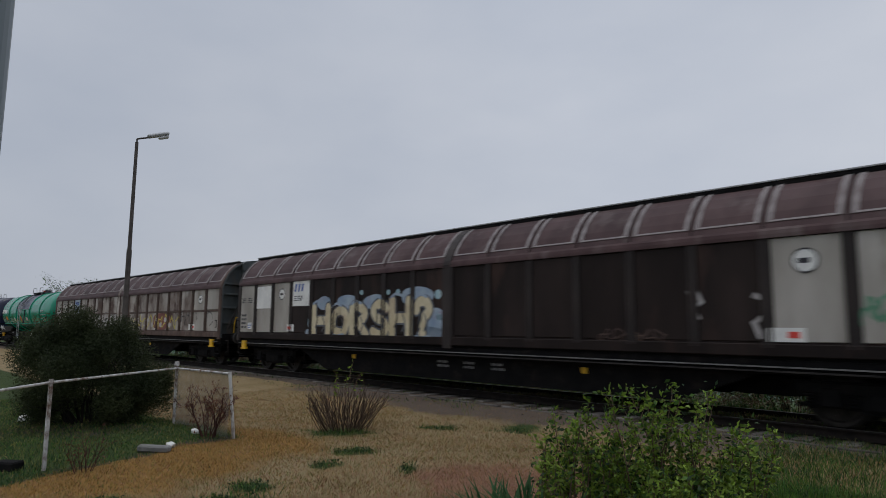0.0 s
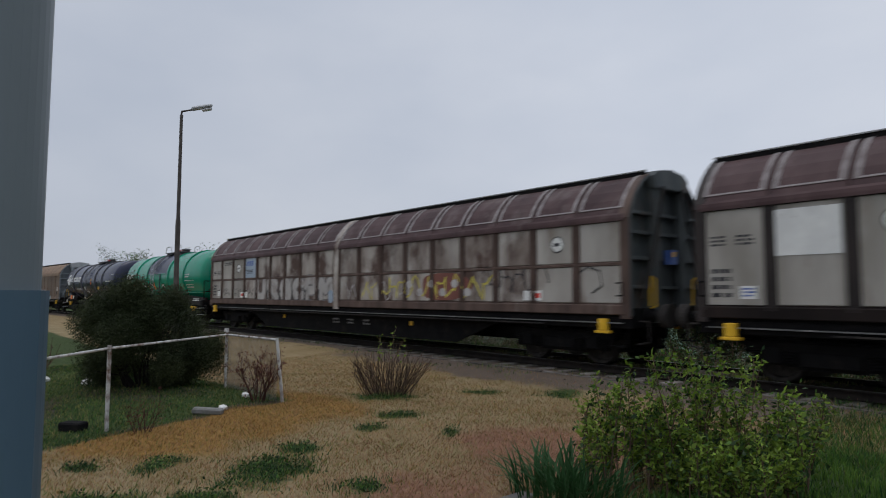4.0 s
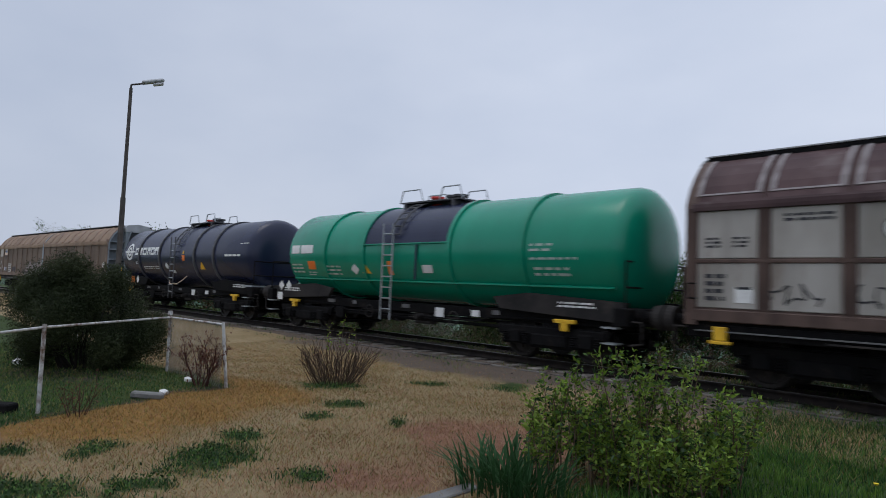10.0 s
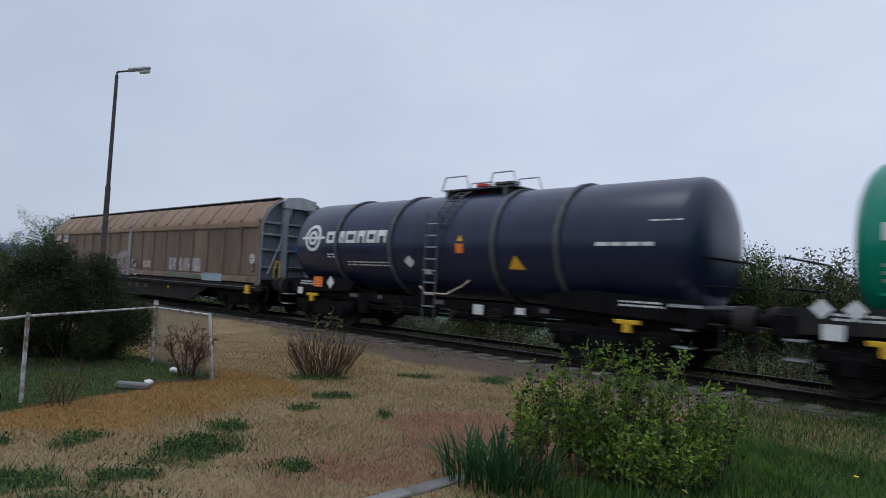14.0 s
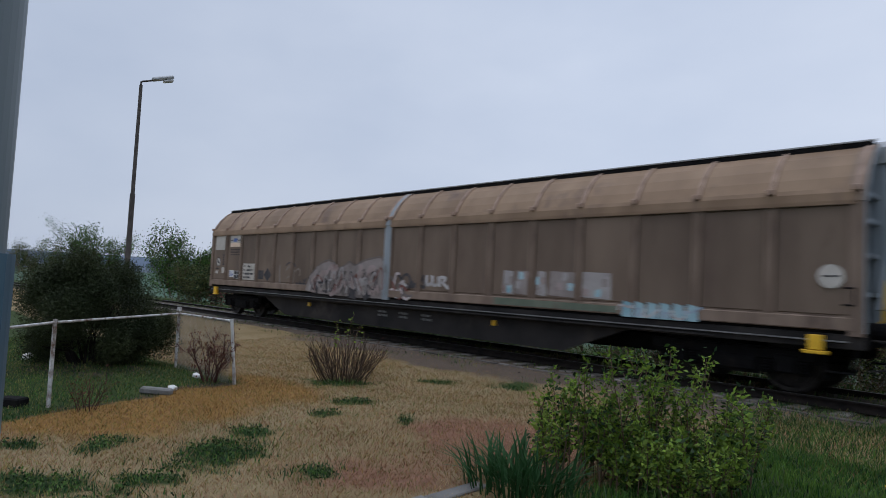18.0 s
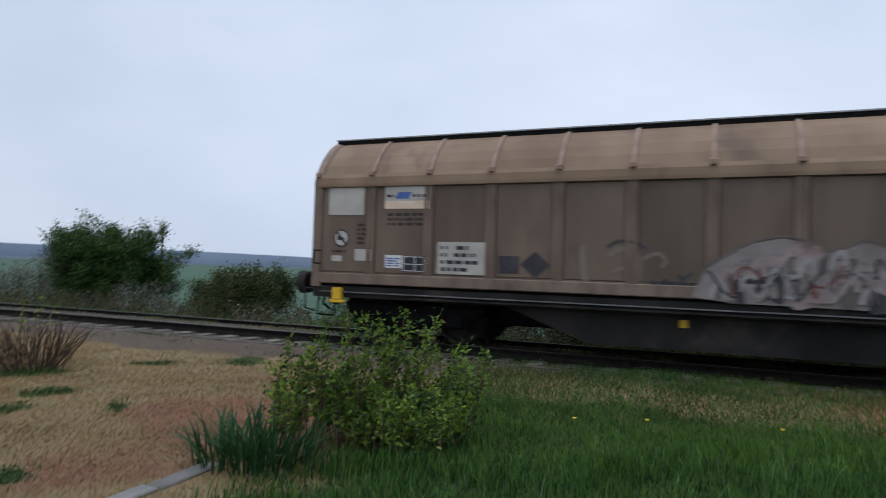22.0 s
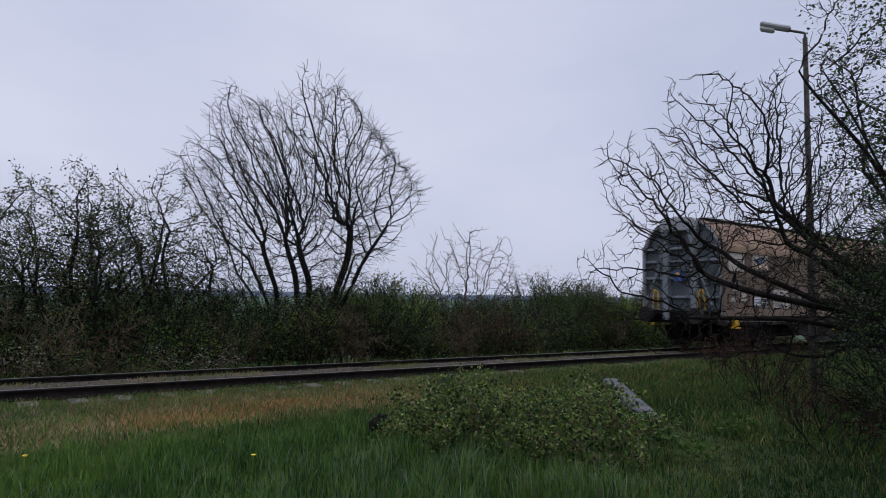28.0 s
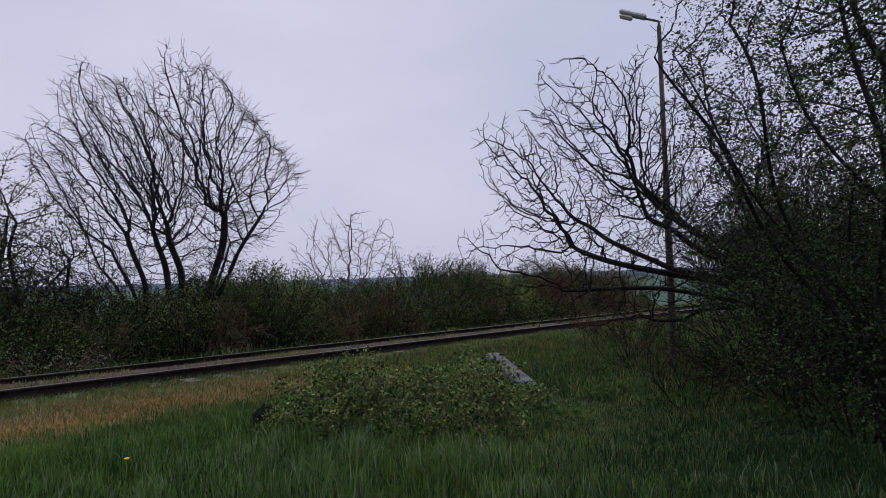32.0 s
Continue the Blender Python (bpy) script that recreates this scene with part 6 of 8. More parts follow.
    ladder(w, ladder_x, -TR - 0.1, 0.55, 3.1, STEEL if paint_mat == TANK_GREEN else LADDER_DARK)
    # curved upper ladder that lies over the barrel
    arc = [radians(a) for a in (72, 62, 52, 42, 32, 22, 12)]
    at = lambda a, dx: (ladder_x + 0.18 + dx, -(TR + 0.09) * math.sin(a), TZ + (TR + 0.09) * math.cos(a))
    v, fc = tubes([([at(p, -0.18) for p in arc], [0.022] * 7)], 6)
    upper = raw("upper_ladder", v, fc, LADDER_DARK, w)
    v, fc = tubes([([at(p, 0.18) for p in arc], [0.022] * 7)], 6)
    raw("ladder_rail", v, fc, LADDER_DARK, upper)
    for p in arc:
        part("rung", rods([(at(p, -0.18), at(p, 0.18))], 0.018), LADDER_DARK, upper)
    # brake rigging, pipes and boxes under the frame
    for y in (-0.98, -0.72):
        part("brake_pipe", bent([(-6.3, y, 0.9), (-3.0, y, 0.82), (-2.6, y, 0.7), (2.6, y, 0.7), (3.0, y, 0.82), (6.3, y, 0.9)], 0.022), BLACK, w)
    part("brake_lever", bent([(-2.4, -0.85, 0.5), (-1.9, -0.92, 0.78), (-0.8, -0.9, 0.74), (-0.4, -0.85, 0.5)], 0.025), FRAME_GREY, w)
    part("valve_box", blocks((-3.15, -2.75, -1.0, -0.7, 0.45, 0.78), bevel=0.02), BLACK, w)
    part("discharge_pipe", bent([(0.6, -0.6, 0.85), (0.6, -0.95, 0.7), (0.6, -1.15, 0.68)], 0.07, 12), FRAME_GREY, w)
    for x, ww in ((-2.35, 0.16), (-0.15, 0.3), (3.05, 0.22), (-3.6, 0.35)):
        part("stencil_plate", blocks((x, x + ww, -0.965, -0.952, 0.88, 0.98)), DIM_MARK, w)
    for x in (-1.4, 1.9):
        wheel = bmesh.new()
        for k in range(12):
            p, q = 6.2832 * k / 12, 6.2832 * (k + 1) / 12
            rod(wheel, (x + 0.17 * math.cos(p), -1.08, 0.72 + 0.17 * math.sin(p)), (x + 0.17 * math.cos(q), -1.08, 0.72 + 0.17 * math.sin(q)), 0.016, 6)
        rod(wheel, (x - 0.17, -1.08, 0.72), (x + 0.17, -1.08, 0.72), 0.012, 6)
        rod(wheel, (x, -1.08, 0.72), (x, -0.8, 0.72), 0.02, 6)
        part("hand_wheel", wheel, FRAME_GREY, w)
    return w


def build_tanks():
    mid_green, mid_navy = 41.15, 26.65
    g = tank_wagon("glossy green tank wagon with a dark top field and white marks", TANK_GREEN, (37.75 - mid_green, 39.65 - mid_green, 43.05 - mid_green, 45.3 - mid_green), 40.85 - mid_green, 35.4 - mid_green, 47.85 - mid_green)
    X = lambda x: x - mid_green
    f = part("top_field", hoop(X(41.33), 1.68, TR + 0.008, -82, 82, 40), TANK_NAVY, g, "dark painted field over the dome")
    part("field_edge", rods([((X(39.65), -TR - 0.02, TZ + 0.18), (X(43.0), -TR - 0.02, TZ + 0.18))], 0.02), TANK_GREEN, f)
    part("hanging_edge", rods([((-5.3, -1.1, TZ - 0.8), (6.3, -1.1, TZ - 0.8))], 0.03), TANK_GREEN, g)
    part("drop_pipe", rods([((X(41.9), -TR - 0.03, TZ - 0.75), (X(41.9), -TR - 0.03, TZ + 0.15))], 0.03), TANK_NAVY, g)
    for k, (a, b) in enumerate(((35.9, 36.35), (36.42, 37.1))):
        on_barrel(g, "owner_lettering", WHITE, X(a), X(b), 2.34, 2.6, 0.006, "white owner's lettering as a block")
    on_barrel(g, "hazard_plate", ORANGE, X(36.8), X(37.2), 1.85, 2.1)
    barrel_bars(g, FAINT_MARK, X(35.9), X(36.5), 1.72, 2.05, 3, 3)
    barrel_bars(g, FAINT_MARK, X(36.75), X(37.2), 1.66, 1.8, 2, 4)
    barrel_bars(g, FAINT_MARK, X(37.75), X(38.5), 1.68, 2.0, 3, 5)
    on_barrel(g, "hazard_diamond", WHITE, X(39.0), X(39.4), 1.72, 2.02, cut=diamond)
    on_barrel(g, "hazard_triangle", AMBER, X(39.5), X(39.9), 1.76, 2.02, cut=triangle)
    on_barrel(g, "hazard_stack", ORANGE, X(40.68), X(40.86), 1.74, 2.1)
    on_barrel(g, "white_card", WHITE, X(42.05), X(42.42), 1.8, 2.0)
    barrel_bars(g, FAINT_MARK, X(45.5), X(46.1), 2.28, 2.5, 2, 6)
    barrel_bars(g, FAINT_MARK, X(45.5), X(46.8), 2.1, 2.2, 1, 7)
    barrel_bars(g, FAINT_MARK, X(45.6), X(46.5), 1.76, 2.0, 2, 8)
    for k, x in enumerate((35.1, 35.55)):
        part("hazard_diamond", flat([(X(x) - 0.16, 1.32), (X(x), 1.16), (X(x) + 0.16, 1.32), (X(x), 1.48)], -1.165), WHITE, g)
    part("paper_label", flat(rect(X(35.15), X(35.45), 0.86, 1.1), -1.315), WHITE, g)

    n = tank_wagon("dark blue-grey tank wagon with a white ring emblem", TANK_NAVY, (22.75 - mid_navy, 25.1 - mid_navy, 28.6 - mid_navy, 30.3 - mid_navy), 26.75 - mid_navy, -6.3, 6.55)
    X = lambda x: x - mid_navy
    # emblem: two rings and a bar, then letter-like blocks
    em = on_barrel(n, "emblem_bar", WHITE, X(21.0), X(22.15), 2.5, 2.58, 0.007)
    for r1, r2, lift in ((0.4, 0.3, 0.006), (0.22, 0.12, 0.009)):
        bm = bmesh.new()
        k_ = 32
        rows = []
        for k in range(k_):
            a = 6.2832 * k / k_
            row = []
            for r in (r1, r2):
                x, z = X(21.55) + r * math.cos(a), 2.54 + r * math.sin(a)
                row.append(bm.verts.new((x, -math.sqrt((TR + lift) ** 2 - (z - TZ) ** 2), z)))
            rows.append(row)
        for k in range(k_):
            a, b = rows[k], rows[(k + 1) % k_]
            bm.faces.new((a[0], b[0], b[1], a[1]))
        part("emblem_ring", bm, WHITE, em)
    for k, (a, b) in enumerate(((22.25, 22.62), (22.86, 23.08), (23.15, 23.62), (23.7, 24.02), (24.1, 24.5), (24.56, 24.92))):
        o = on_barrel(n, "owner_lettering", WHITE, X(a), X(b), 2.38, 2.72, 0.006)
        on_barrel(o, "lettering_gap", TANK_NAVY, X(a + 0.1), X(b - 0.08), 2.38 if k % 2 else 2.47, 2.56 if k % 2 else 2.62, 0.009)
    barrel_bars(n, WHITE, X(22.3), X(22.8), 1.95, 2.1, 2, 13)
    barrel_bars(n, WHITE, X(23.2), X(25.0), 1.75, 1.9, 2, 14)
    on_barrel(n, "hazard_diamond", WHITE, X(25.6), X(26.0), 1.75, 2.05, cut=diamond)
    on_barrel(n, "white_card", WHITE, X(26.2), X(26.5), 1.6, 1.72)
    on_barrel(n, "hazard_stack", AMBER, X(27.5), X(27.68), 2.4, 2.55, cut=triangle)
    on_barrel(n, "hazard_stack", ORANGE, X(27.46), X(27.7), 2.12, 2.34)
    on_barrel(n, "hazard_triangle", AMBER, X(29.0), X(29.45), 1.78, 2.08, cut=triangle)
    barrel_bars(n, WHITE, X(31.2), X(32.4), 2.24, 2.4, 1, 15)
    barrel_bars(n, WHITE, X(32.3), X(32.9), 2.72, 2.78, 1, 16)
    part("hose", bent([(X(26.3), -1.3, 1.3), (X(26.6), -1.4, 1.15), (X(27.3), -1.4, 1.15), (X(27.7), -1.3, 1.35), (X(27.9), -1.25, 1.5)], 0.016), CREAM, n)
    part("hazard_plate", flat(rect(X(21.5), X(21.95), 1.1, 1.4), -1.165), ORANGE, n)
    part("hazard_diamond", flat([(X(22.35) - 0.17, 1.25), (X(22.35), 1.06), (X(22.35) + 0.17, 1.25), (X(22.35), 1.44)], -1.165), WHITE, n)
    part("paper_label", flat(rect(X(20.9), X(21.15), 0.86, 1.06), -1.315), WHITE, n)
    part("end_platform", blocks((6.05, 6.65, -1.3, 1.3, 1.2, 1.25)), STEEL, n)
    return [(g, mid_green), (n, mid_navy)]


TRAIN = build_wagons() + build_tanks()


# ---------------------------------------------------------------- plants
def leaves(points, size, rng, shape=0.5, droop=0.0, spread=1.0):
    """A pointed four-cornered leaf at every point, turned at random."""
    p = np.asarray(points, float)
    n = len(p)
    a = rng.normal(size=(n, 3))
    a[:, 2] = a[:, 2] * 0.7 + 0.35 - droop
    a /= np.linalg.norm(a, axis=1, keepdims=True)
    b = np.cross(a, rng.normal(size=(n, 3)))
    b /= np.maximum(np.linalg.norm(b, axis=1, keepdims=True), 1e-9)
    s = size * rng.uniform(0.6, 1.35, (n, 1))
    fold = np.cross(a, b) * s * 0.12
    v = np.stack([p, p + a * s * 0.45 + b * s * shape * 0.5 + fold, p + a * s, p + a * s * 0.45 - b * s * shape * 0.5 + fold], 1)
    return v.reshape(-1, 3), np.arange(n * 4).reshape(n, 4)


def sprout(rng, start, way, length, radius, depth, lines, tips, opt):
    """One limb and, from it, thinner limbs; the ends go into tips."""
    k = opt.get("points", 6) if depth else 4
    px, py, pz = (float(c) for c in start)
    dx, dy, dz = (float(c) for c in way)
    pts, seg, zig = [(px, py, pz)], length / (k - 1), opt.get("zig", 0.0)
    shake = rng.normal(0, opt["wobble"], (k, 3)).tolist()
    kx, ky, kz = shake[-1] if zig else (0.0, 0.0, 0.0)
    size = math.sqrt(kx * kx + ky * ky + kz * kz) or 1.0
    for i in range(k - 1):
        z = (zig if i % 2 else -zig) / size
        dx, dy, dz = dx + shake[i][0] + kx * z, dy + shake[i][1] + ky * z, dz + shake[i][2] + kz * z + opt["rise"]
        n = math.sqrt(dx * dx + dy * dy + dz * dz)
        dx, dy, dz = dx / n, dy / n, dz / n
        px, py, pz = px + dx * seg, py + dy * seg, pz + dz * seg
        pts.append((px, py, pz))
    taper = np.linspace(radius, max(radius * opt["taper"], opt["least"]), k)
    lines.append((pts, taper))
    if depth == 0:
        tips.extend(pts[len(pts) // 3:])
        return
    n = opt["fork"][min(depth, len(opt["fork"]) - 1)]
    for j in range(n):
        f = opt["from"] + (1 - opt["from"]) * (j + rng.uniform(0.2, 0.9)) / n
        i = min(int(f * (k - 1)), k - 2)
        f1 = f * (k - 1) - i
        ax, ay, az = (pts[i + 1][c] - pts[i][c] for c in range(3))
        q = (pts[i][0] + ax * f1, pts[i][1] + ay * f1, pts[i][2] + az * f1)
        ax, ay, az = ax / seg, ay / seg, az / seg
        sx, sy, sz = rng.normal(size=3).tolist()
        dot = sx * ax + sy * ay + sz * az
        sx, sy, sz = sx - ax * dot, sy - ay * dot, sz - az * dot
        n1 = math.sqrt(sx * sx + sy * sy + sz * sz)
        ang = radians(rng.uniform(*opt["angle"]))
        c, e = math.cos(ang), math.sin(ang) / n1
        r1 = radius + (max(radius * opt["taper"], opt["least"]) - radius) * f
        sprout(rng, q, (ax * c + sx * e, ay * c + sy * e, az * c + sz * e), length * rng.uniform(*opt["shrink"]) * (1.15 - 0.5 * f), max(r1 * 0.62, opt["least"]), depth - 1, lines, tips, opt)
    tips.append(pts[-1])


def plant(name, x, y, label, category, stems, opt, bark, leaf=None, group="", seed=1, sides=3, z=None):
    """A tree or shrub: stems are (offset x, y, way, length, radius); leaf is (material, size, how many per tip, scatter)."""
    rng = np.random.default_rng(seed)
    base = float(height(x, y)) if z is None else z
    t = thing(name, pose(x, y, base), label, category, group)
    thick, thin, tips = [], [], []
    for ox, oy, way, length, radius, *up in stems:
        lines = []
        w = np.array(way, float)
        sprout(rng, (ox, oy, up[0] if up else -0.06), w / np.linalg.norm(w), length, radius, opt["depth"], lines, tips, opt)
        thick.append(lines[0])
        thin.extend(lines[1:])
    v, f = tubes(thick, 7)
    main = raw("trunk" if category == "tree" else "stem", v, f, bark, t, smooth=True)
    if len(thick) > 6:
        tagged(main, kind="stuff")
    if thin:
        v, f = tubes(thin, sides)
        tagged(raw("branch" if category == "tree" else "twig", v, f, bark, t), kind="stuff")
    for k, (mat, size, per, scatter, *shape) in enumerate(leaf or ()):
        base_pts = np.repeat(np.array(tips), max(1, int(per)), axis=0)
        if per < 1:
            base_pts = base_pts[rng.random(len(base_pts)) < per]
        v, f = leaves(base_pts + rng.normal(0, scatter, base_pts.shape), size, rng, *(shape or (0.5,)))
        tagged(raw("crown" if category == "tree" else "foliage", v, f, mat, t), kind="stuff")
    return t


def crown_points(rng, n, centre, radii, turn=0.0, least=0.0, vase=None):
    """Points at random in an egg-shaped crown; vase (width at the foot, widening) trims its lower part."""
    p = rng.normal(size=(n * 2, 3))
    p /= np.linalg.norm(p, axis=1, keepdims=True)
    p *= rng.uniform(least, 1.0, (n * 2, 1)) ** (1 / 2.0)
    p *= np.array(radii) * (1 + 0.12 * np.sin(p[:, :1] * 9 + p[:, 2:] * 7))
    if vase:
        z = p[:, 2] + centre[2]
        p = p[(np.hypot(p[:, 0] + centre[0], p[:, 1] + centre[1]) < vase[0] + vase[1] * z) & (z > 0.15)]
    p = p[:n] + np.array(centre)
    c, k = math.cos(radians(turn)), math.sin(radians(turn))
    return np.c_[p[:, 0] * c - p[:, 1] * k, p[:, 0] * k + p[:, 1] * c, p[:, 2]]


def grow(rng, roots, points, step, kill, reach, jitter, rise=0.0, spread=0.0, rounds=120):
    """Branches that grow from the root lines towards points in the air until each is reached."""
    nodes, parent = [], []
    for line in roots:
        for i, q in enumerate(line):
            nodes.append(q)
            parent.append(len(nodes) - 2 if i else -1)
    pos = np.array(nodes, float)
    parent = list(parent)
    near, dist = np.zeros(len(points), int), np.full(len(points), 1e9)
    alive = np.ones(len(points), bool)
    fresh = np.arange(len(pos))
    kids = np.zeros(len(pos), int)
    np.add.at(kids, [q for q in parent if q >= 0], 1)
    for _ in range(rounds):
        d = np.linalg.norm(points[:, None, :] - pos[None, fresh, :], axis=2)
        j = d.argmin(axis=1)
        dm = d[np.arange(len(points)), j]
        closer = dm < dist
        near[closer], dist[closer] = fresh[j[closer]], dm[closer]
        alive &= dist > kill
        use = alive & (dist < reach) & (kids[near] < 3)
        if not use.any():
            break
        pull = np.zeros_like(pos)
        way = points[use] - pos[near[use]]
        np.add.at(pull, near[use], way / np.linalg.norm(way, axis=1, keepdims=True))
        who = np.unique(near[use])
        w = pull[who]
        w /= np.maximum(np.linalg.norm(w, axis=1, keepdims=True), 1e-6)
        out = pos[who] * np.array([1.0, 1.0, 0.0])
        out /= np.maximum(np.linalg.norm(out, axis=1, keepdims=True), 0.4)
        w += rng.normal(0, jitter, w.shape) + np.array([0, 0, rise]) + out * spread
        w /= np.linalg.norm(w, axis=1, keepdims=True)
        fresh = np.arange(len(pos), len(pos) + len(who))
        pos = np.concatenate([pos, pos[who] + w * step])
        parent += who.tolist()
        kids[who] += 1
        kids = np.concatenate([kids, np.zeros(len(who), int)])
    return pos, np.array(parent)


def grown(name, x, y, label, category, roots, points, step, tip, bark, leaf=None, group="", seed=1, kill=None, reach=9.0, jitter=0.2, rise=0.0, twig=0.0, power=2.3, thick_from=0.03, spread=0.0):
    """A tree or shrub grown into a crown; leaf is (material, size, share of the thin nodes, scatter, shape)."""
    rng = np.random.default_rng(seed)
    t = thing(name, pose(x, y, float(height(x, y))), label, category, group)
    pos, parent = grow(rng, roots, points, step, kill or step * 1.6, reach, jitter, rise, spread)
    n = len(pos)
    load = np.zeros(n)
    kids = [[] for _ in range(n)]
    for i in range(n - 1, -1, -1):
        if load[i] == 0:
            load[i] = tip ** power
        if parent[i] >= 0:
            load[parent[i]] += load[i]
            kids[parent[i]].append(i)
    radius = load ** (1 / power)
    main = [max(k, key=lambda q: radius[q]) if k else -1 for k in kids]
    thick, thin = [], []
    for i in range(n):
        up = parent[i]
        if up >= 0 and main[up] == i:
            continue
        chain, rad = ([pos[up]], [radius[i]]) if up >= 0 else ([], [])
        q = i
        while q >= 0:
            chain.append(pos[q])
            rad.append(radius[q])
            q = main[q]
        if len(chain) > 1:
            rad[-1] = tip * 0.5
            (thick if max(rad) > thick_from else thin).append((chain, rad))
    fine = np.where(radius < tip * 2.2)[0]
    if twig:
        for i in fine[rng.random(len(fine)) < 0.5]:
            d = pos[i] - pos[parent[i]] if parent[i] >= 0 else np.array([0, 0, 1.0])
            far = pos[i] * np.array([1.0, 1.0, 0.0])
            d = d / max(np.linalg.norm(d), 1e-6) + rng.normal(0, 0.5, 3) + far / max(np.linalg.norm(far), 0.4) * spread * 2
            d *= twig * rng.uniform(0.5, 1.2) / np.linalg.norm(d)
            thin.append(([pos[i], pos[i] + d * 0.5, pos[i] + d + rng.normal(0, twig * 0.12, 3)], [tip * 0.9, tip * 0.75, tip * 0.5]))
    if thick:
        v, f = tubes(thick, 7)
        raw("trunk" if category == "tree" else "stem", v, f, bark, t, smooth=True)
    v, f = tubes(thin, 3)
    tagged(raw("branch" if category == "tree" else "twig", v, f, bark, t), kind="stuff")
    for mat, size, share, scatter_, shape in leaf or ():
        base = np.repeat(pos[fine], max(1, math.ceil(share)), axis=0)
        base = base[rng.random(len(base)) < share / max(1, math.ceil(share))]
        v, f = leaves(base + rng.normal(0, scatter_, base.shape), size, rng, shape)
        tagged(raw("crown" if category == "tree" else "foliage", v, f, mat, t), kind="stuff")
    return t


def root_line(foot, way, length, n=6, bow=0.0, rng=None, sway=0.04):
    """A bowed and swaying line of points from the foot upwards."""
    w = Vector(way).normalized()
    a, b, c, d = (rng.uniform(0, 6.28) for _ in range(4))
    pts = []
    for i in range(n):
        k = i / (n - 1)
        run = length * k * (1 - bow * (1 - k))
        off = sway * length * min(k * 3, 1.0)
        pts.append((foot[0] + w.x * run + off * (math.sin(5 * k + a) - math.sin(a) * (1 - k) + 0.4 * math.sin(13 * k + c)), foot[1] + w.y * run + off * (math.sin(5 * k + b) - math.sin(b) * (1 - k) + 0.4 * math.sin(12 * k + d)), foot[2] + w.z * length * k + off * 0.5 * math.sin(6 * k + c)))
    return pts


def fan(rng, n, spread, length, radius, foot=0.15, tall=1.0):
    """Stems that lean out from one foot."""
    out = []
    for i in range(n):
        a = 6.2832 * (i + rng.uniform(-0.4, 0.4)) / n
        s = spread * math.sqrt(rng.uniform(0.05, 1.0))
        out.append((foot * math.cos(a) * rng.uniform(0.2, 1), foot * math.sin(a) * rng.uniform(0.2, 1), (s * math.cos(a), s * math.sin(a), tall), length * rng.uniform(0.7, 1.05), radius * rng.uniform(0.7, 1.1)))
    return out


TWIGGY = dict(depth=2, wobble=0.1, rise=0.05, taper=0.3, least=0.006, fork=[0, 5, 6], angle=(20, 50), shrink=(0.4, 0.6), points=6)
TWIGGY["from"] = 0.25


def with_(opt, **change):
    o = dict(opt)
    for k, v in change.items():
        o["from" if k == "start" else k] = v
    return o


def hedge_top(x):
    """How high the hedge beyond the line stands at x."""
    return float(np.interp(x, (-3, 2, 5, 8, 9.3, 10.5, 12, 13.5, 15.5, 18, 19.3, 20.5, 22.5, 24, 25.5, 27.5, 30, 36), (1.4, 1.5, 1.8, 1.75, 2.3, 1.2, 1.5, 1.7, 1.6, 2.4, 2.0, 1.3, 0.8, 0.9, 2.4, 2.2, 1.4, 1.5)))


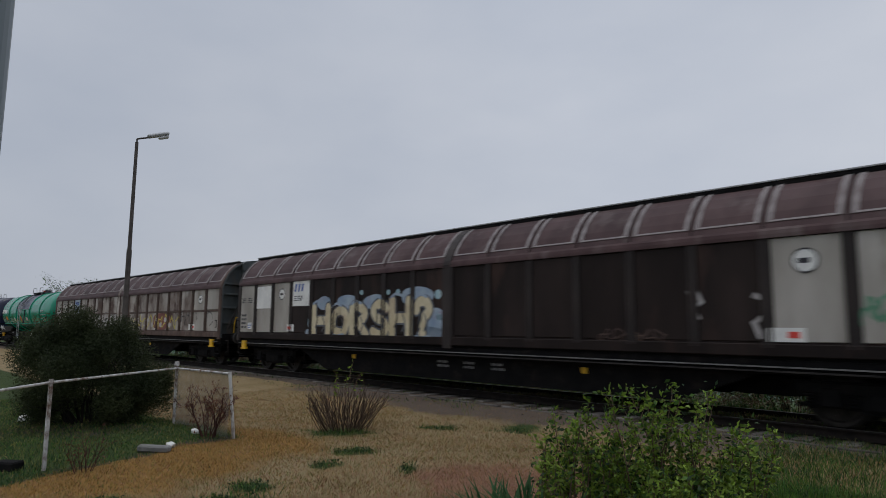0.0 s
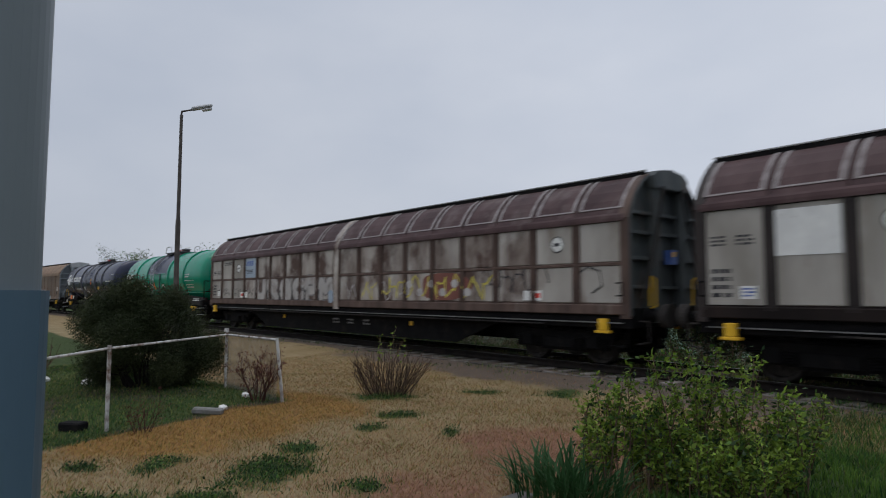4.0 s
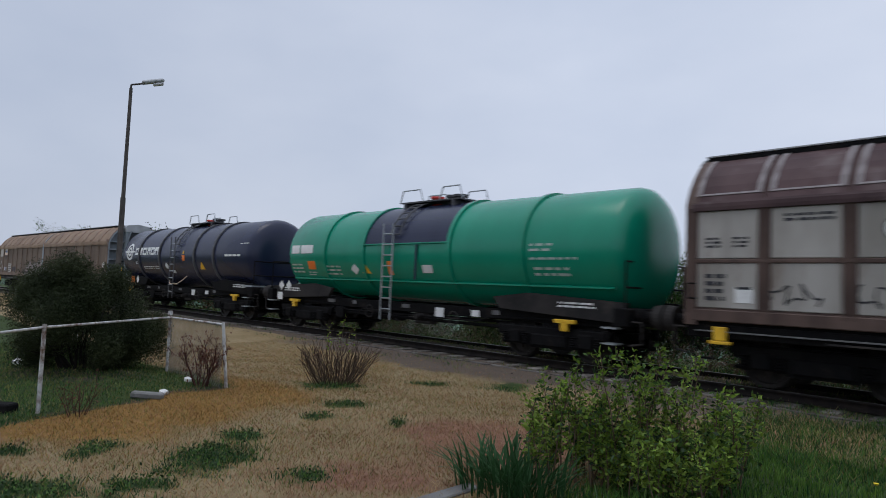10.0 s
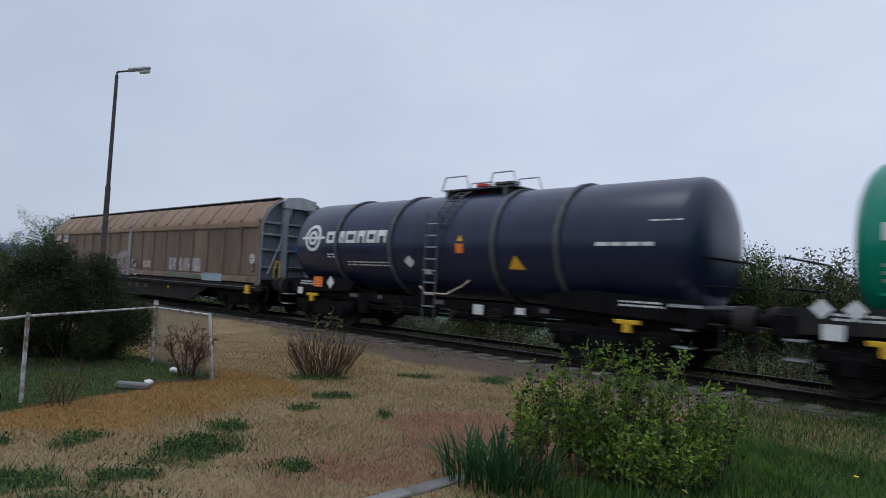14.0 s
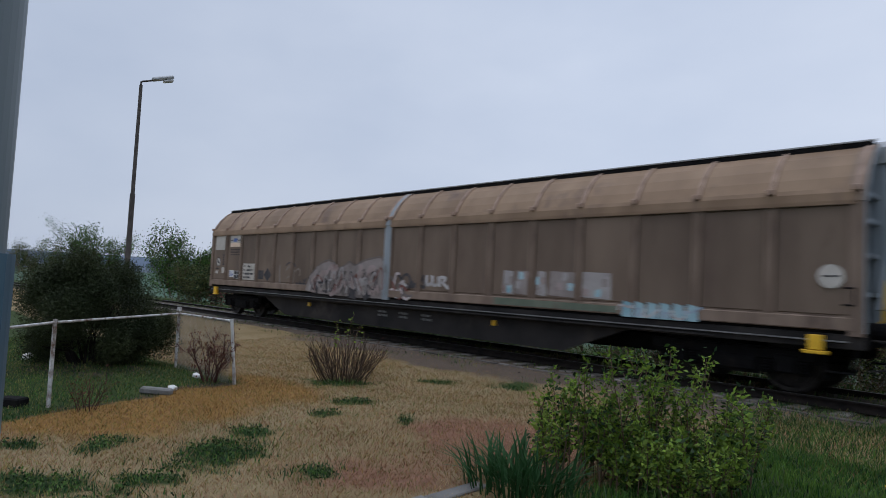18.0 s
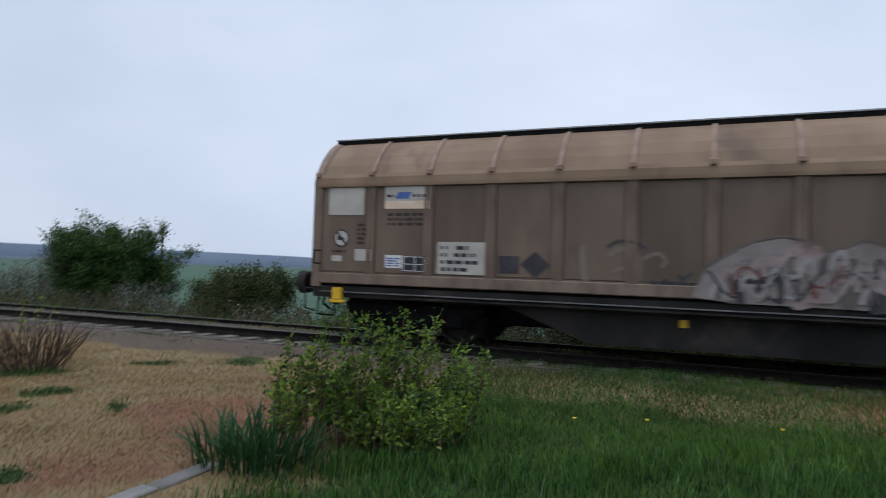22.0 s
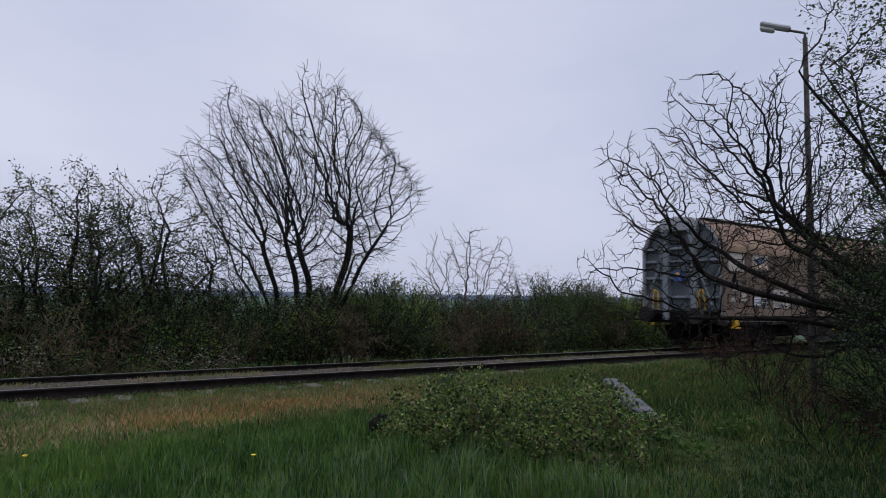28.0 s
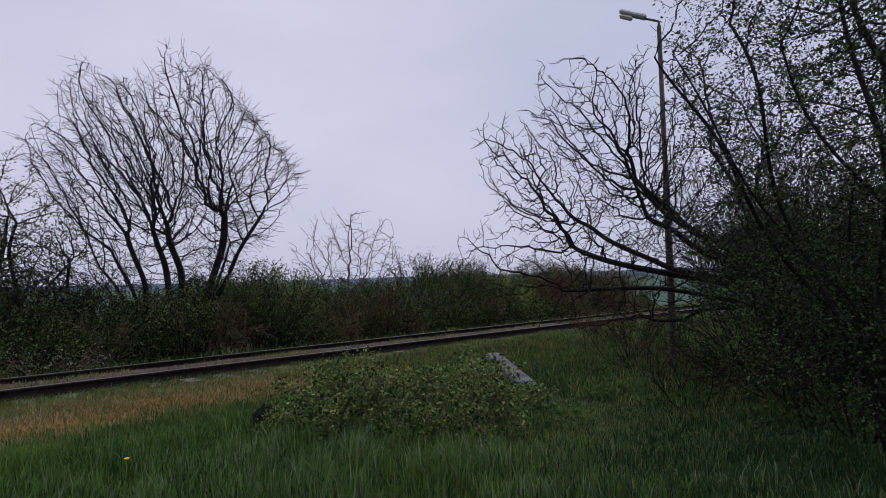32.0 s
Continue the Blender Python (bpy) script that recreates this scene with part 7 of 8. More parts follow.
def build_far_plants():
    rr = random.Random(21)
    # the bare tree of many trunks beyond the line
    rng = np.random.default_rng(5)
    roots = []
    for k in range(9):
        lean = -0.72 + 1.2 * k / 8 + rr.uniform(-0.06, 0.06)
        out = rr.uniform(-0.3, 0.3)
        roots.append(root_line((0.6 * lean, -0.6 * lean, -0.1), (0.71 * lean + 0.7 * out, -0.7 * lean + 0.71 * out, 1.15), (6.2 - 2.4 * abs(lean)) * rr.uniform(0.6, 0.9), 24, 0.18, rr, 0.025))
    points = crown_points(rng, 5600, (-0.35, 0.0, 4.85), (3.5, 2.6, 3.4), -45, 0.0, (0.35, 0.56))
    grown("bare_tree", 7.35, 17.0, "leafless dark tree with many slender trunks beyond the line", "tree", roots, points, 0.14, 0.007, BARK_DARK, None, seed=6, kill=0.15, reach=1.2, jitter=0.13, rise=0.1, twig=0.4, power=2.4, spread=0.65)
    # round-crowned twiggy shrubs beside it
    for k, (x, y, hgt, wide, lf) in enumerate(((3.4, 17.3, 5.3, 1.8, 0.9), (1.4, 17.3, 5.1, 1.9, 1.7), (0.0, 16.9, 3.9, 1.6, 2.0), (-1.5, 17.5, 3.5, 1.7, 2.4), (-3.0, 17.4, 3.1, 1.6, 2.4), (2.4, 16.6, 4.2, 1.5, 1.8), (4.6, 17.6, 4.0, 1.3, 0.8))):
        rng = np.random.default_rng(30 + k)
        roots = [root_line((rr.uniform(-0.3, 0.3), rr.uniform(-0.2, 0.2), -0.1), (rr.uniform(-0.5, 0.5), rr.uniform(-0.4, 0.4), 1), hgt * rr.uniform(0.5, 0.8), 18, 0.15, rr) for _ in range(10)]
        points = crown_points(rng, 1700, (0, 0, hgt * 0.54), (wide, wide * 0.85, hgt * 0.46), 0, 0.0, (0.6, 0.6))
        grown("thicket_shrub", x, y, "tall round-crowned twiggy shrub with sparse opening leaves", "shrub", roots, points, 0.12, 0.0065, BARK_DARK, [(LEAF_OLIVE, 0.062, lf * 1.5, 0.06, 0.6), (LEAF_DARK, 0.062, lf * 1.2, 0.08, 0.6)], "thicket beyond the line", seed=40 + k, kill=0.14, reach=1.0, jitter=0.2, rise=0.12, twig=0.25, power=2.4, spread=0.25)
    # hedge along the far side: a ragged brown front, a greener depth
    for k in range(34):
        x = -3.0 + k * 1.1 + rr.uniform(-0.4, 0.4)
        y = 15.5 + rr.uniform(-0.3, 0.7) + (0.0 if x < 14 else 0.1 * (x - 14))
        hgt = (hedge_top(x) + 0.8) * rr.uniform(0.6, 0.95)
        kind = k % 3
        plant("hedge_shrub", x, y, ("ragged low hedge shrub with dull olive leaves", "bare brown twiggy shrub in the hedge", "low hedge shrub with dark green leaves")[kind], "shrub", fan(rr, 16, 0.7, hgt * 0.78, 0.016, 0.65), with_(TWIGGY, fork=[0, 6, 7], wobble=0.14, rise=0.02, least=0.006, start=0.1, angle=(20, 60)), (BARK_DARK, BARK_BROWN, BARK_DARK)[kind], [((LEAF_SPRING, LEAF_OLIVE, LEAF_MID)[kind], 0.055, (1.6, 0.6, 1.8)[kind], 0.09), (LEAF_DARK, 0.06, (1.0, 0.5, 0.8)[kind], 0.11)], "hedge beyond the line", seed=60 + k)
    for k in range(30):
        x = -3.2 + k * 1.2 + rr.uniform(-0.3, 0.3)
        hgt = (hedge_top(x) + 0.9) * rr.uniform(0.9, 1.1)
        plant("hedge_shrub", x, 17.2 + rr.uniform(-0.4, 0.6) + (0.0 if x < 14 else 0.1 * (x - 14)), "dark tangled shrub in the depth of the hedge", "shrub", fan(rr, 18, 0.6, hgt * 0.82, 0.022, 0.75), with_(TWIGGY, fork=[0, 6, 7], wobble=0.13, least=0.0065, start=0.1), BARK_DARK, [((LEAF_OLIVE, LEAF_OLIVE, LEAF_MID)[k % 3], 0.06, 2.6, 0.1), (LEAF_DARK, 0.065, 1.0, 0.12)], "hedge beyond the line", seed=400 + k)
    for k, (x, y, hgt, mat) in enumerate(((18.2, 16.9, 3.0, LEAF_MID), (17.0, 17.4, 2.6, LEAF_MID), (19.2, 17.2, 2.7, LEAF_OLIVE), (9.3, 16.2, 2.7, LEAF_SPRING), (10.0, 16.4, 2.4, LEAF_SPRING), (20.4, 16.4, 2.5, LEAF_FRESH), (25.5, 17.5, 3.1, LEAF_OLIVE), (27.4, 18, 2.9, LEAF_DARK), (30.5, 18, 2.6, LEAF_OLIVE), (34, 18.5, 2.8, LEAF_OLIVE))):
        plant("hedge_bush", x, y, "rounded leafy bush standing out of the hedge", "shrub", fan(rr, 12, 0.5, hgt * 0.8, 0.02, 0.4), with_(TWIGGY, fork=[0, 5, 6], wobble=0.12), BARK_BROWN, [(mat, 0.065, 4.5, 0.09), (LEAF_DARK, 0.065, 1.2, 0.1)], "hedge beyond the line", seed=100 + k)
    rng = np.random.default_rng(120)
    roots = [root_line((rr.uniform(-0.3, 0.3), rr.uniform(-0.2, 0.2), -0.1), (rr.uniform(-0.6, 0.6), rr.uniform(-0.4, 0.4), 1), 1.7, 8, 0.2, rr) for _ in range(7)]
    grown("bare_shrub", 12.9, 16.8, "half-bare grey shrub with a few green leaves", "shrub", roots, crown_points(rng, 420, (0, 0, 2.9), (2.0, 1.6, 1.7), 0, 0.0, (0.5, 0.7)), 0.15, 0.008, BARK_GREY, [(LEAF_OLIVE, 0.055, 0.25, 0.05, 0.5)], seed=121, kill=0.2, jitter=0.2, rise=0.12, twig=0.3, power=2.5, spread=0.3)
    plant("bare_shrub", 14.6, 16.9, "low spreading leafless grey shrub", "shrub", fan(rr, 8, 0.9, 2.4, 0.025, 0.4), with_(TWIGGY, depth=2, fork=[0, 5, 6], wobble=0.13, zig=0.1, angle=(22, 58), least=0.0065), BARK_GREY, None, seed=122)
    for k, (x, y, hgt) in enumerate(((23.5, 16.6, 2.0), (27.0, 17.4, 2.4), (29.2, 17.2, 2.3), (12.2, 15.3, 1.5))):
        plant("bare_shrub", x, y, "reddish-brown leafless shrub at the line", "shrub", fan(rr, 18, 0.6, hgt, 0.014, 0.8), with_(TWIGGY, fork=[0, 5, 7], wobble=0.12, least=0.006), BARK_RED, None, "bare shrubs at the line", seed=125 + k)
    # bushes seen to the west
    for k, (x, y, hgt, sp, mat, dens, n) in enumerate(((-7.7, 17.5, 3.8, 0.48, LEAF_MID, 6, 20), (-6.2, 18.0, 3.8, 0.5, LEAF_OLIVE, 6, 18), (-4.4, 17.3, 3.4, 0.5, LEAF_OLIVE, 5, 16), (-9.4, 17.0, 2.4, 0.55, LEAF_OLIVE, 5, 12), (-14.4, 17.2, 2.2, 0.7, LEAF_OLIVE, 7, 20), (-15.6, 17.3, 1.8, 0.7, LEAF_OLIVE, 5, 12), (-20.6, 17.0, 3.7, 0.55, LEAF_MID, 12, 34), (-22.4, 17.0, 2.6, 0.6, LEAF_GREY, 2, 13), (-18.6, 16.6, 1.7, 0.8, LEAF_GREY, 2, 11), (-25.3, 17.0, 2.2, 0.7, LEAF_GREY, 2, 12), (-40.0, 15.3, 4.9, 0.4, LEAF_MID, 4, 17), (-36.5, 15.2, 2.6, 0.6, LEAF_OLIVE, 3, 12), (-60.0, 15.0, 6.2, 0.4, LEAF_MID, 4, 16), (-31.5, 15.5, 1.7, 0.8, LEAF_RED, 1, 14), (-29, 15.6, 1.6, 0.8, LEAF_OLIVE, 1, 12), (-75, 14.0, 5.0, 0.6, LEAF_OLIVE, 3, 14), (-90, 13.0, 5.0, 0.7, LEAF_OLIVE, 3, 14))):
        big = 1.0 if x > -30 else 1.7
        plant("field_bush", x, y, "leafy bush at the field edge" if mat != LEAF_GREY else "pale grey-blossomed bush at the field edge", "shrub", fan(rr, n, sp, hgt * 0.78, 0.024, 0.6 * big), with_(TWIGGY, fork=[0, 5, 6], start=0.1, wobble=0.13), BARK_BROWN, [(mat, 0.075 * big, dens * 1.9, 0.1 * big), (LEAF_DARK, 0.08 * big, dens * 0.9, 0.13 * big)], "bushes at the field edge", seed=140 + k)
    # brambles under them
    for k in range(24):
        x = -26 + k * 1.3 + rr.uniform(-0.5, 0.5)
        plant("bramble", x, track_y(x) + rr.uniform(2.5, 3.4), "low tangled bramble beyond the line", "shrub", fan(rr, 18, 1.3, 0.85, 0.009, 0.6), with_(TWIGGY, depth=1, fork=[0, 5], rise=-0.06, least=0.006), BARK_BROWN, [((LEAF_OLIVE, LEAF_MID, LEAF_GREY)[k % 3], 0.06, 2, 0.1), (LEAF_DARK, 0.07, 1, 0.1)], "brambles beyond the line", seed=170 + k)


build_far_plants()


def build_right_trees():
    rr = random.Random(9)
    # bare budding tree whose limbs reach over the grass
    rng = np.random.default_rng(12)
    roots = [root_line((0, 0, -0.1), (-0.06, 0.06, 1), 2.0, 10, 0.0, rr)]
    for k in range(7):
        rise = -0.05 + 0.16 * k
        side = (-0.3, 0.25, -0.05, 0.4, -0.35, 0.1, 0.3)[k]
        roots.append(root_line((-0.08, 0.08, 1.1 + 0.12 * k), (-0.71 + 0.7 * side, 0.7 + 0.71 * side, rise), rr.uniform(2.6, 3.8), 24, 0.0, rr, 0.05))
    roots += [root_line((0, 0, 1.7), (-0.7 * q, 0.7 * q, 1.0), 2.2, 14, 0.0, rr) for q in (-0.6, -0.1, 0.3)]
    points = crown_points(rng, 3600, (-2.2, 0.0, 3.25), (3.4, 2.3, 2.9), -45)
    points = points[points[:, 2] > 0.5]
    grown("budding_tree", 12.9, 4.3, "dark spreading tree with swelling buds beside the line", "tree", roots, points, 0.13, 0.007, BARK_DARK, [(LEAF_DARK, 0.045, 0.22, 0.015, 0.6), (LEAF_OLIVE, 0.04, 0.15, 0.02, 0.6)], seed=13, kill=0.14, reach=1.9, jitter=0.24, rise=0.06, twig=0.2, power=2.5)
    # leafing tree close by: a vase of thin stems
    rng = np.random.default_rng(15)
    roots = [root_line((rr.uniform(-0.3, 0.3), rr.uniform(-0.3, 0.3), -0.1), (-0.71 * lean + rr.uniform(-0.1, 0.2), 0.7 * lean + rr.uniform(-0.1, 0.2), 1), rr.uniform(2.6, 4.4), 40, 0.15, rr) for lean in (-0.45, -0.34, -0.25, -0.16, -0.08, 0.0, 0.05, 0.1, 0.16, 0.22, 0.28, 0.35, 0.42, 0.5)]
    points = np.concatenate([crown_points(rng, 7500, (-0.1, 0.3, 3.3), (1.8, 1.5, 2.5), -45), crown_points(rng, 900, (-0.4, 0.0, 1.1), (1.3, 1.0, 0.9), -45)])
    grown("leafing_tree", 6.45, 1.0, "many-stemmed tree with small dark opening leaves", "tree", roots, points, 0.075, 0.0028, BARK_DARK, [(LEAF_DARK, 0.034, 3.4, 0.045, 0.6), (LEAF_OLIVE, 0.028, 0.5, 0.04, 0.6), (LEAF_MID, 0.03, 2.0, 0.04, 0.6)], seed=16, kill=0.085, reach=1.0, jitter=0.2, rise=0.08, twig=0.12, power=2.5, thick_from=0.01)
    # low shoots and undergrowth in their shade
    for k, (x, y, hgt) in enumerate(((8.0, 1.8, 2.0), (9.2, 2.7, 1.5), (10.0, 2.1, 2.8), (11.6, 3.6, 2.9), (9.5, 1.2, 3.0), (12.4, 3.2, 3.6), (13.9, 4.0, 3.8), (15.4, 4.2, 4.4), (14.5, 2.6, 4.4), (17.0, 4.7, 4.0), (11.0, 2.6, 3.2))):
        plant("undergrowth_shrub", x, y, "dense dark undergrowth shrub in the shade of trees", "shrub", fan(rr, 15, 0.7, hgt * rr.uniform(0.8, 1.2), 0.016, 0.6), with_(TWIGGY, fork=[0, 5, 7], wobble=0.13, least=0.005, start=0.08), BARK_DARK, [(LEAF_DARK, 0.036, 2.0, 0.1, 0.6), (LEAF_MID, 0.034, 1.6, 0.1, 0.6)], "undergrowth under the trees", seed=200 + k)
    for k, (x, y, hgt) in enumerate(((9.4, 4.6, 0.9), (10.8, 5.6, 1.0), (12.6, 7.0, 1.2), (8.2, 3.7, 0.8), (14.2, 7.6, 1.3), (11.6, 6.4, 1.1), (13.2, 8.2, 1.2), (10.0, 4.0, 1.2), (8.8, 3.1, 1.0))):
        plant("bare_shoots", x, y, "thin reddish bare shoots rising from the grass", "shrub", fan(rr, 8, 0.9, hgt, 0.007, 0.35), with_(TWIGGY, depth=2, fork=[0, 4, 4], wobble=0.14, zig=0.1, angle=(25, 60), least=0.004), (BARK_RED, BARK_DARK)[k % 2], [(LEAF_OLIVE, 0.04, 0.2, 0.04)], "bare shoots under the trees", seed=220 + k)
    plant("bramble_mound", 5.55, 6.35, "bramble mound of small dull green leaves in tall grass", "shrub", fan(rr, 120, 1.3, 0.82, 0.006, 1.15), with_(TWIGGY, depth=2, fork=[0, 4, 4], rise=-0.08, wobble=0.13, least=0.003, start=0.3), BARK_BROWN, [(LEAF_DUSTY, 0.04, 0.9, 0.035, 0.7), (LEAF_SPRING, 0.042, 1.6, 0.04, 0.7), (LEAF_MID, 0.045, 1.6, 0.05, 0.7), (LEAF_DARK, 0.055, 0.6, 0.07, 0.7)], seed=230)


build_right_trees()


def build_garden_plants():
    rr = random.Random(4)
    rng = np.random.default_rng(44)
    # the dark evergreen: uneven lobes of fine needles over a frame of limbs
    ex, ey = -12.75, 3.3
    t = thing("evergreen_bush", pose(ex, ey, float(height(ex, ey))), "large dark evergreen bush behind the wire fence", "shrub")
    lines, tips = [], []
    for ox, oy, way, length, radius in fan(rr, 16, 0.6, 1.0, 0.04, 0.4):
        sprout(rng, (ox, oy, -0.05), np.array(way) / np.linalg.norm(way), length, radius, 1, lines, tips, with_(TWIGGY, depth=1, fork=[0, 6]))
    v, f = tubes(lines, 5)
    raw("stem", v, f, BARK_DARK, t, smooth=True)
    for k in range(46):
        a, h = rr.uniform(0, 6.28), (k % 23) / 22
        r = 1.3 * math.sqrt(max(0.05, 1 - (h - 0.38) ** 2 * 1.75)) * rr.uniform(0.5, 0.95)
        c = np.array([r * math.cos(a), r * math.sin(a), 0.12 + h * 1.5 + rr.uniform(-0.06, 0.06)])
        n = 2900
        d = rng.normal(size=(n, 3))
        d /= np.linalg.norm(d, axis=1, keepdims=True)
        p = c + d * (rr.uniform(0.3, 0.46) * rng.uniform(0.3, 1.04, (n, 1))) * np.array([1, 1, 1.05])
        p = p[p[:, 2] > 0.0]
        v, f = leaves(p, 0.05, rng, 0.24)
        tagged(raw("needle_lobe", v, f, NEEDLE, t), kind="stuff")
    # young leafy bush in front
    stems = [(rng.uniform(-0.8, 0.8), rng.uniform(-0.5, 0.5), (rng.uniform(-0.3, 0.3), rng.uniform(-0.2, 0.2), 1), rng.uniform(0.35, 0.7), 0.007) for _ in range(70)]
    for k in range(48):
        u = -1.0 + 2.0 * (k + rng.uniform(0, 0.8)) / 48
        tall = 1.42 - 0.42 * abs(u - 0.05) - 0.42 * rng.random()
        stems.append((0.68 * u, 0.73 * u + rng.uniform(-0.3, 0.3), (rng.uniform(-0.14, 0.14), rng.uniform(-0.14, 0.14), 1), tall, 0.009))
    plant("leafy_bush", -3.22, 5.68, "young bush with fresh light green leaves on upright stems", "shrub", stems, with_(TWIGGY, depth=1, fork=[0, 8], angle=(20, 55), shrink=(0.1, 0.18), least=0.0035, rise=0.06, start=0.3), BARK_BROWN, [(LEAF_FRESH, 0.055, 2.2, 0.018, 0.48), (LEAF_SPRING, 0.058, 1.5, 0.025, 0.48), (LEAF_MID, 0.055, 1.6, 0.05, 0.48), (LEAF_DARK, 0.055, 0.5, 0.08, 0.48)], seed=250)
    # brushy shrub of bare canes
    plant("cane_shrub", -9.9, 6.75, "brushy shrub of bare brown canes on dry grass", "shrub", fan(rr, 120, 0.9, 0.82, 0.007, 0.4), with_(TWIGGY, depth=1, fork=[0, 3], angle=(12, 28), shrink=(0.3, 0.45), least=0.003), BARK_CANE, [(LEAF_RED, 0.03, 0.15, 0.02)], seed=260)
    plant("cane_shrub", -9.85, 6.7, "taller green-tipped canes of the brushy shrub", "shrub", fan(rr, 7, 0.18, 1.15, 0.007, 0.12), with_(TWIGGY, depth=1, fork=[0, 4], angle=(12, 30), shrink=(0.2, 0.3), least=0.003, start=0.6), BARK_BROWN, [(LEAF_FRESH, 0.05, 0.8, 0.03, 0.6)], seed=261)
    # roses at the fence
    plant("rose_bush", -10.2, 4.4, "bare reddish rose bush by the fence post", "shrub", fan(rr, 13, 0.62, 0.82, 0.011, 0.1), with_(TWIGGY, depth=2, fork=[0, 4, 4], wobble=0.15, angle=(20, 50), shrink=(0.3, 0.5), least=0.004), BARK_RED, [(LEAF_RED, 0.04, 1.2, 0.03)], seed=270)
    plant("rose_bush", -9.05, 2.35, "small rose bush with a few reddish leaves", "shrub", fan(rr, 9, 0.6, 0.48, 0.007, 0.1), with_(TWIGGY, depth=1, fork=[0, 4], least=0.003), BARK_RED, [(LEAF_RED, 0.04, 0.5, 0.03), (LEAF_OLIVE, 0.04, 0.3, 0.04)], seed=271)
    plant("rose_bush", -14.6, 1.6, "bare brown shrub on the lawn", "shrub", fan(rr, 14, 0.7, 1.0, 0.008, 0.2), with_(TWIGGY, depth=1, fork=[0, 5], least=0.004), BARK_RED, None, seed=272)


build_garden_plants()


# ---------------------------------------------------------------- grass
def blades(name, x, y, tall, width, mats, label, lean=0.35, segments=1, seed=1, kind_label="grass", share=None):
    """Tapered blades standing on the ground, dealt out to the given materials."""
    rng = np.random.default_rng(seed)
    n = len(x)
    z = height(x, y) - 0.01
    h = tall * rng.uniform(0.45, 1.25, n)
    a = rng.uniform(0, 6.2832, n)
    w = width * rng.uniform(0.7, 1.3, n)
    la, ll = rng.uniform(0, 6.2832, n), lean * rng.uniform(0.1, 1.3, n) * h
    ux, uy = np.cos(a) * w / 2, np.sin(a) * w / 2
    tx, ty = np.cos(la) * ll, np.sin(la) * ll
    if segments == 1:
        v = np.stack([np.c_[x - ux, y - uy, z], np.c_[x + ux, y + uy, z], np.c_[x + tx, y + ty, z + h]], 1)
        f = np.arange(n * 3).reshape(n, 3)
        per = 3
    else:
        v = np.stack([np.c_[x - ux, y - uy, z], np.c_[x + ux, y + uy, z], np.c_[x + tx * 0.35 + ux * 0.8, y + ty * 0.35 + uy * 0.8, z + h * 0.6], np.c_[x + tx * 0.35 - ux * 0.8, y + ty * 0.35 - uy * 0.8, z + h * 0.6], np.c_[x + tx, y + ty, z + h * (1 - 0.15 * rng.random(n))]], 1)
        i = np.arange(n)[:, None] * 5
        f = np.concatenate([i + np.array([[0, 1, 2]]), i + np.array([[0, 2, 3]]), i + np.array([[3, 2, 4]])], 1).reshape(n, 9)
        per = 5
    pick = rng.integers(0, len(mats), n)
    if share is not None:
        cum = np.cumsum(np.array(share), axis=0)
        pick = (rng.random(n) * cum[-1] > cum).sum(axis=0).clip(0, len(mats) - 1)
    for k, mat in enumerate(mats):
        s = np.where(pick == k)[0]
        if not len(s):
            continue
        vv = v[s].reshape(-1, 3)
        if segments == 1:
            ff = np.arange(len(s) * 3).reshape(-1, 3)
        else:
            j = np.arange(len(s))[:, None] * 5
            ff = np.concatenate([j + np.array([[0, 1, 2]]), j + np.array([[0, 2, 3]]), j + np.array([[3, 2, 4]])])
        tagged(raw(name, vv, ff, mat), label, kind_label, kind="stuff")


def scatter(n, x0, x1, y0, y1, keep, seed):
    rng = np.random.default_rng(seed)
    x, y = rng.uniform(x0, x1, n), rng.uniform(y0, y1, n)
    s = rng.random(n) < keep(x, y)
    return x[s], y[s]


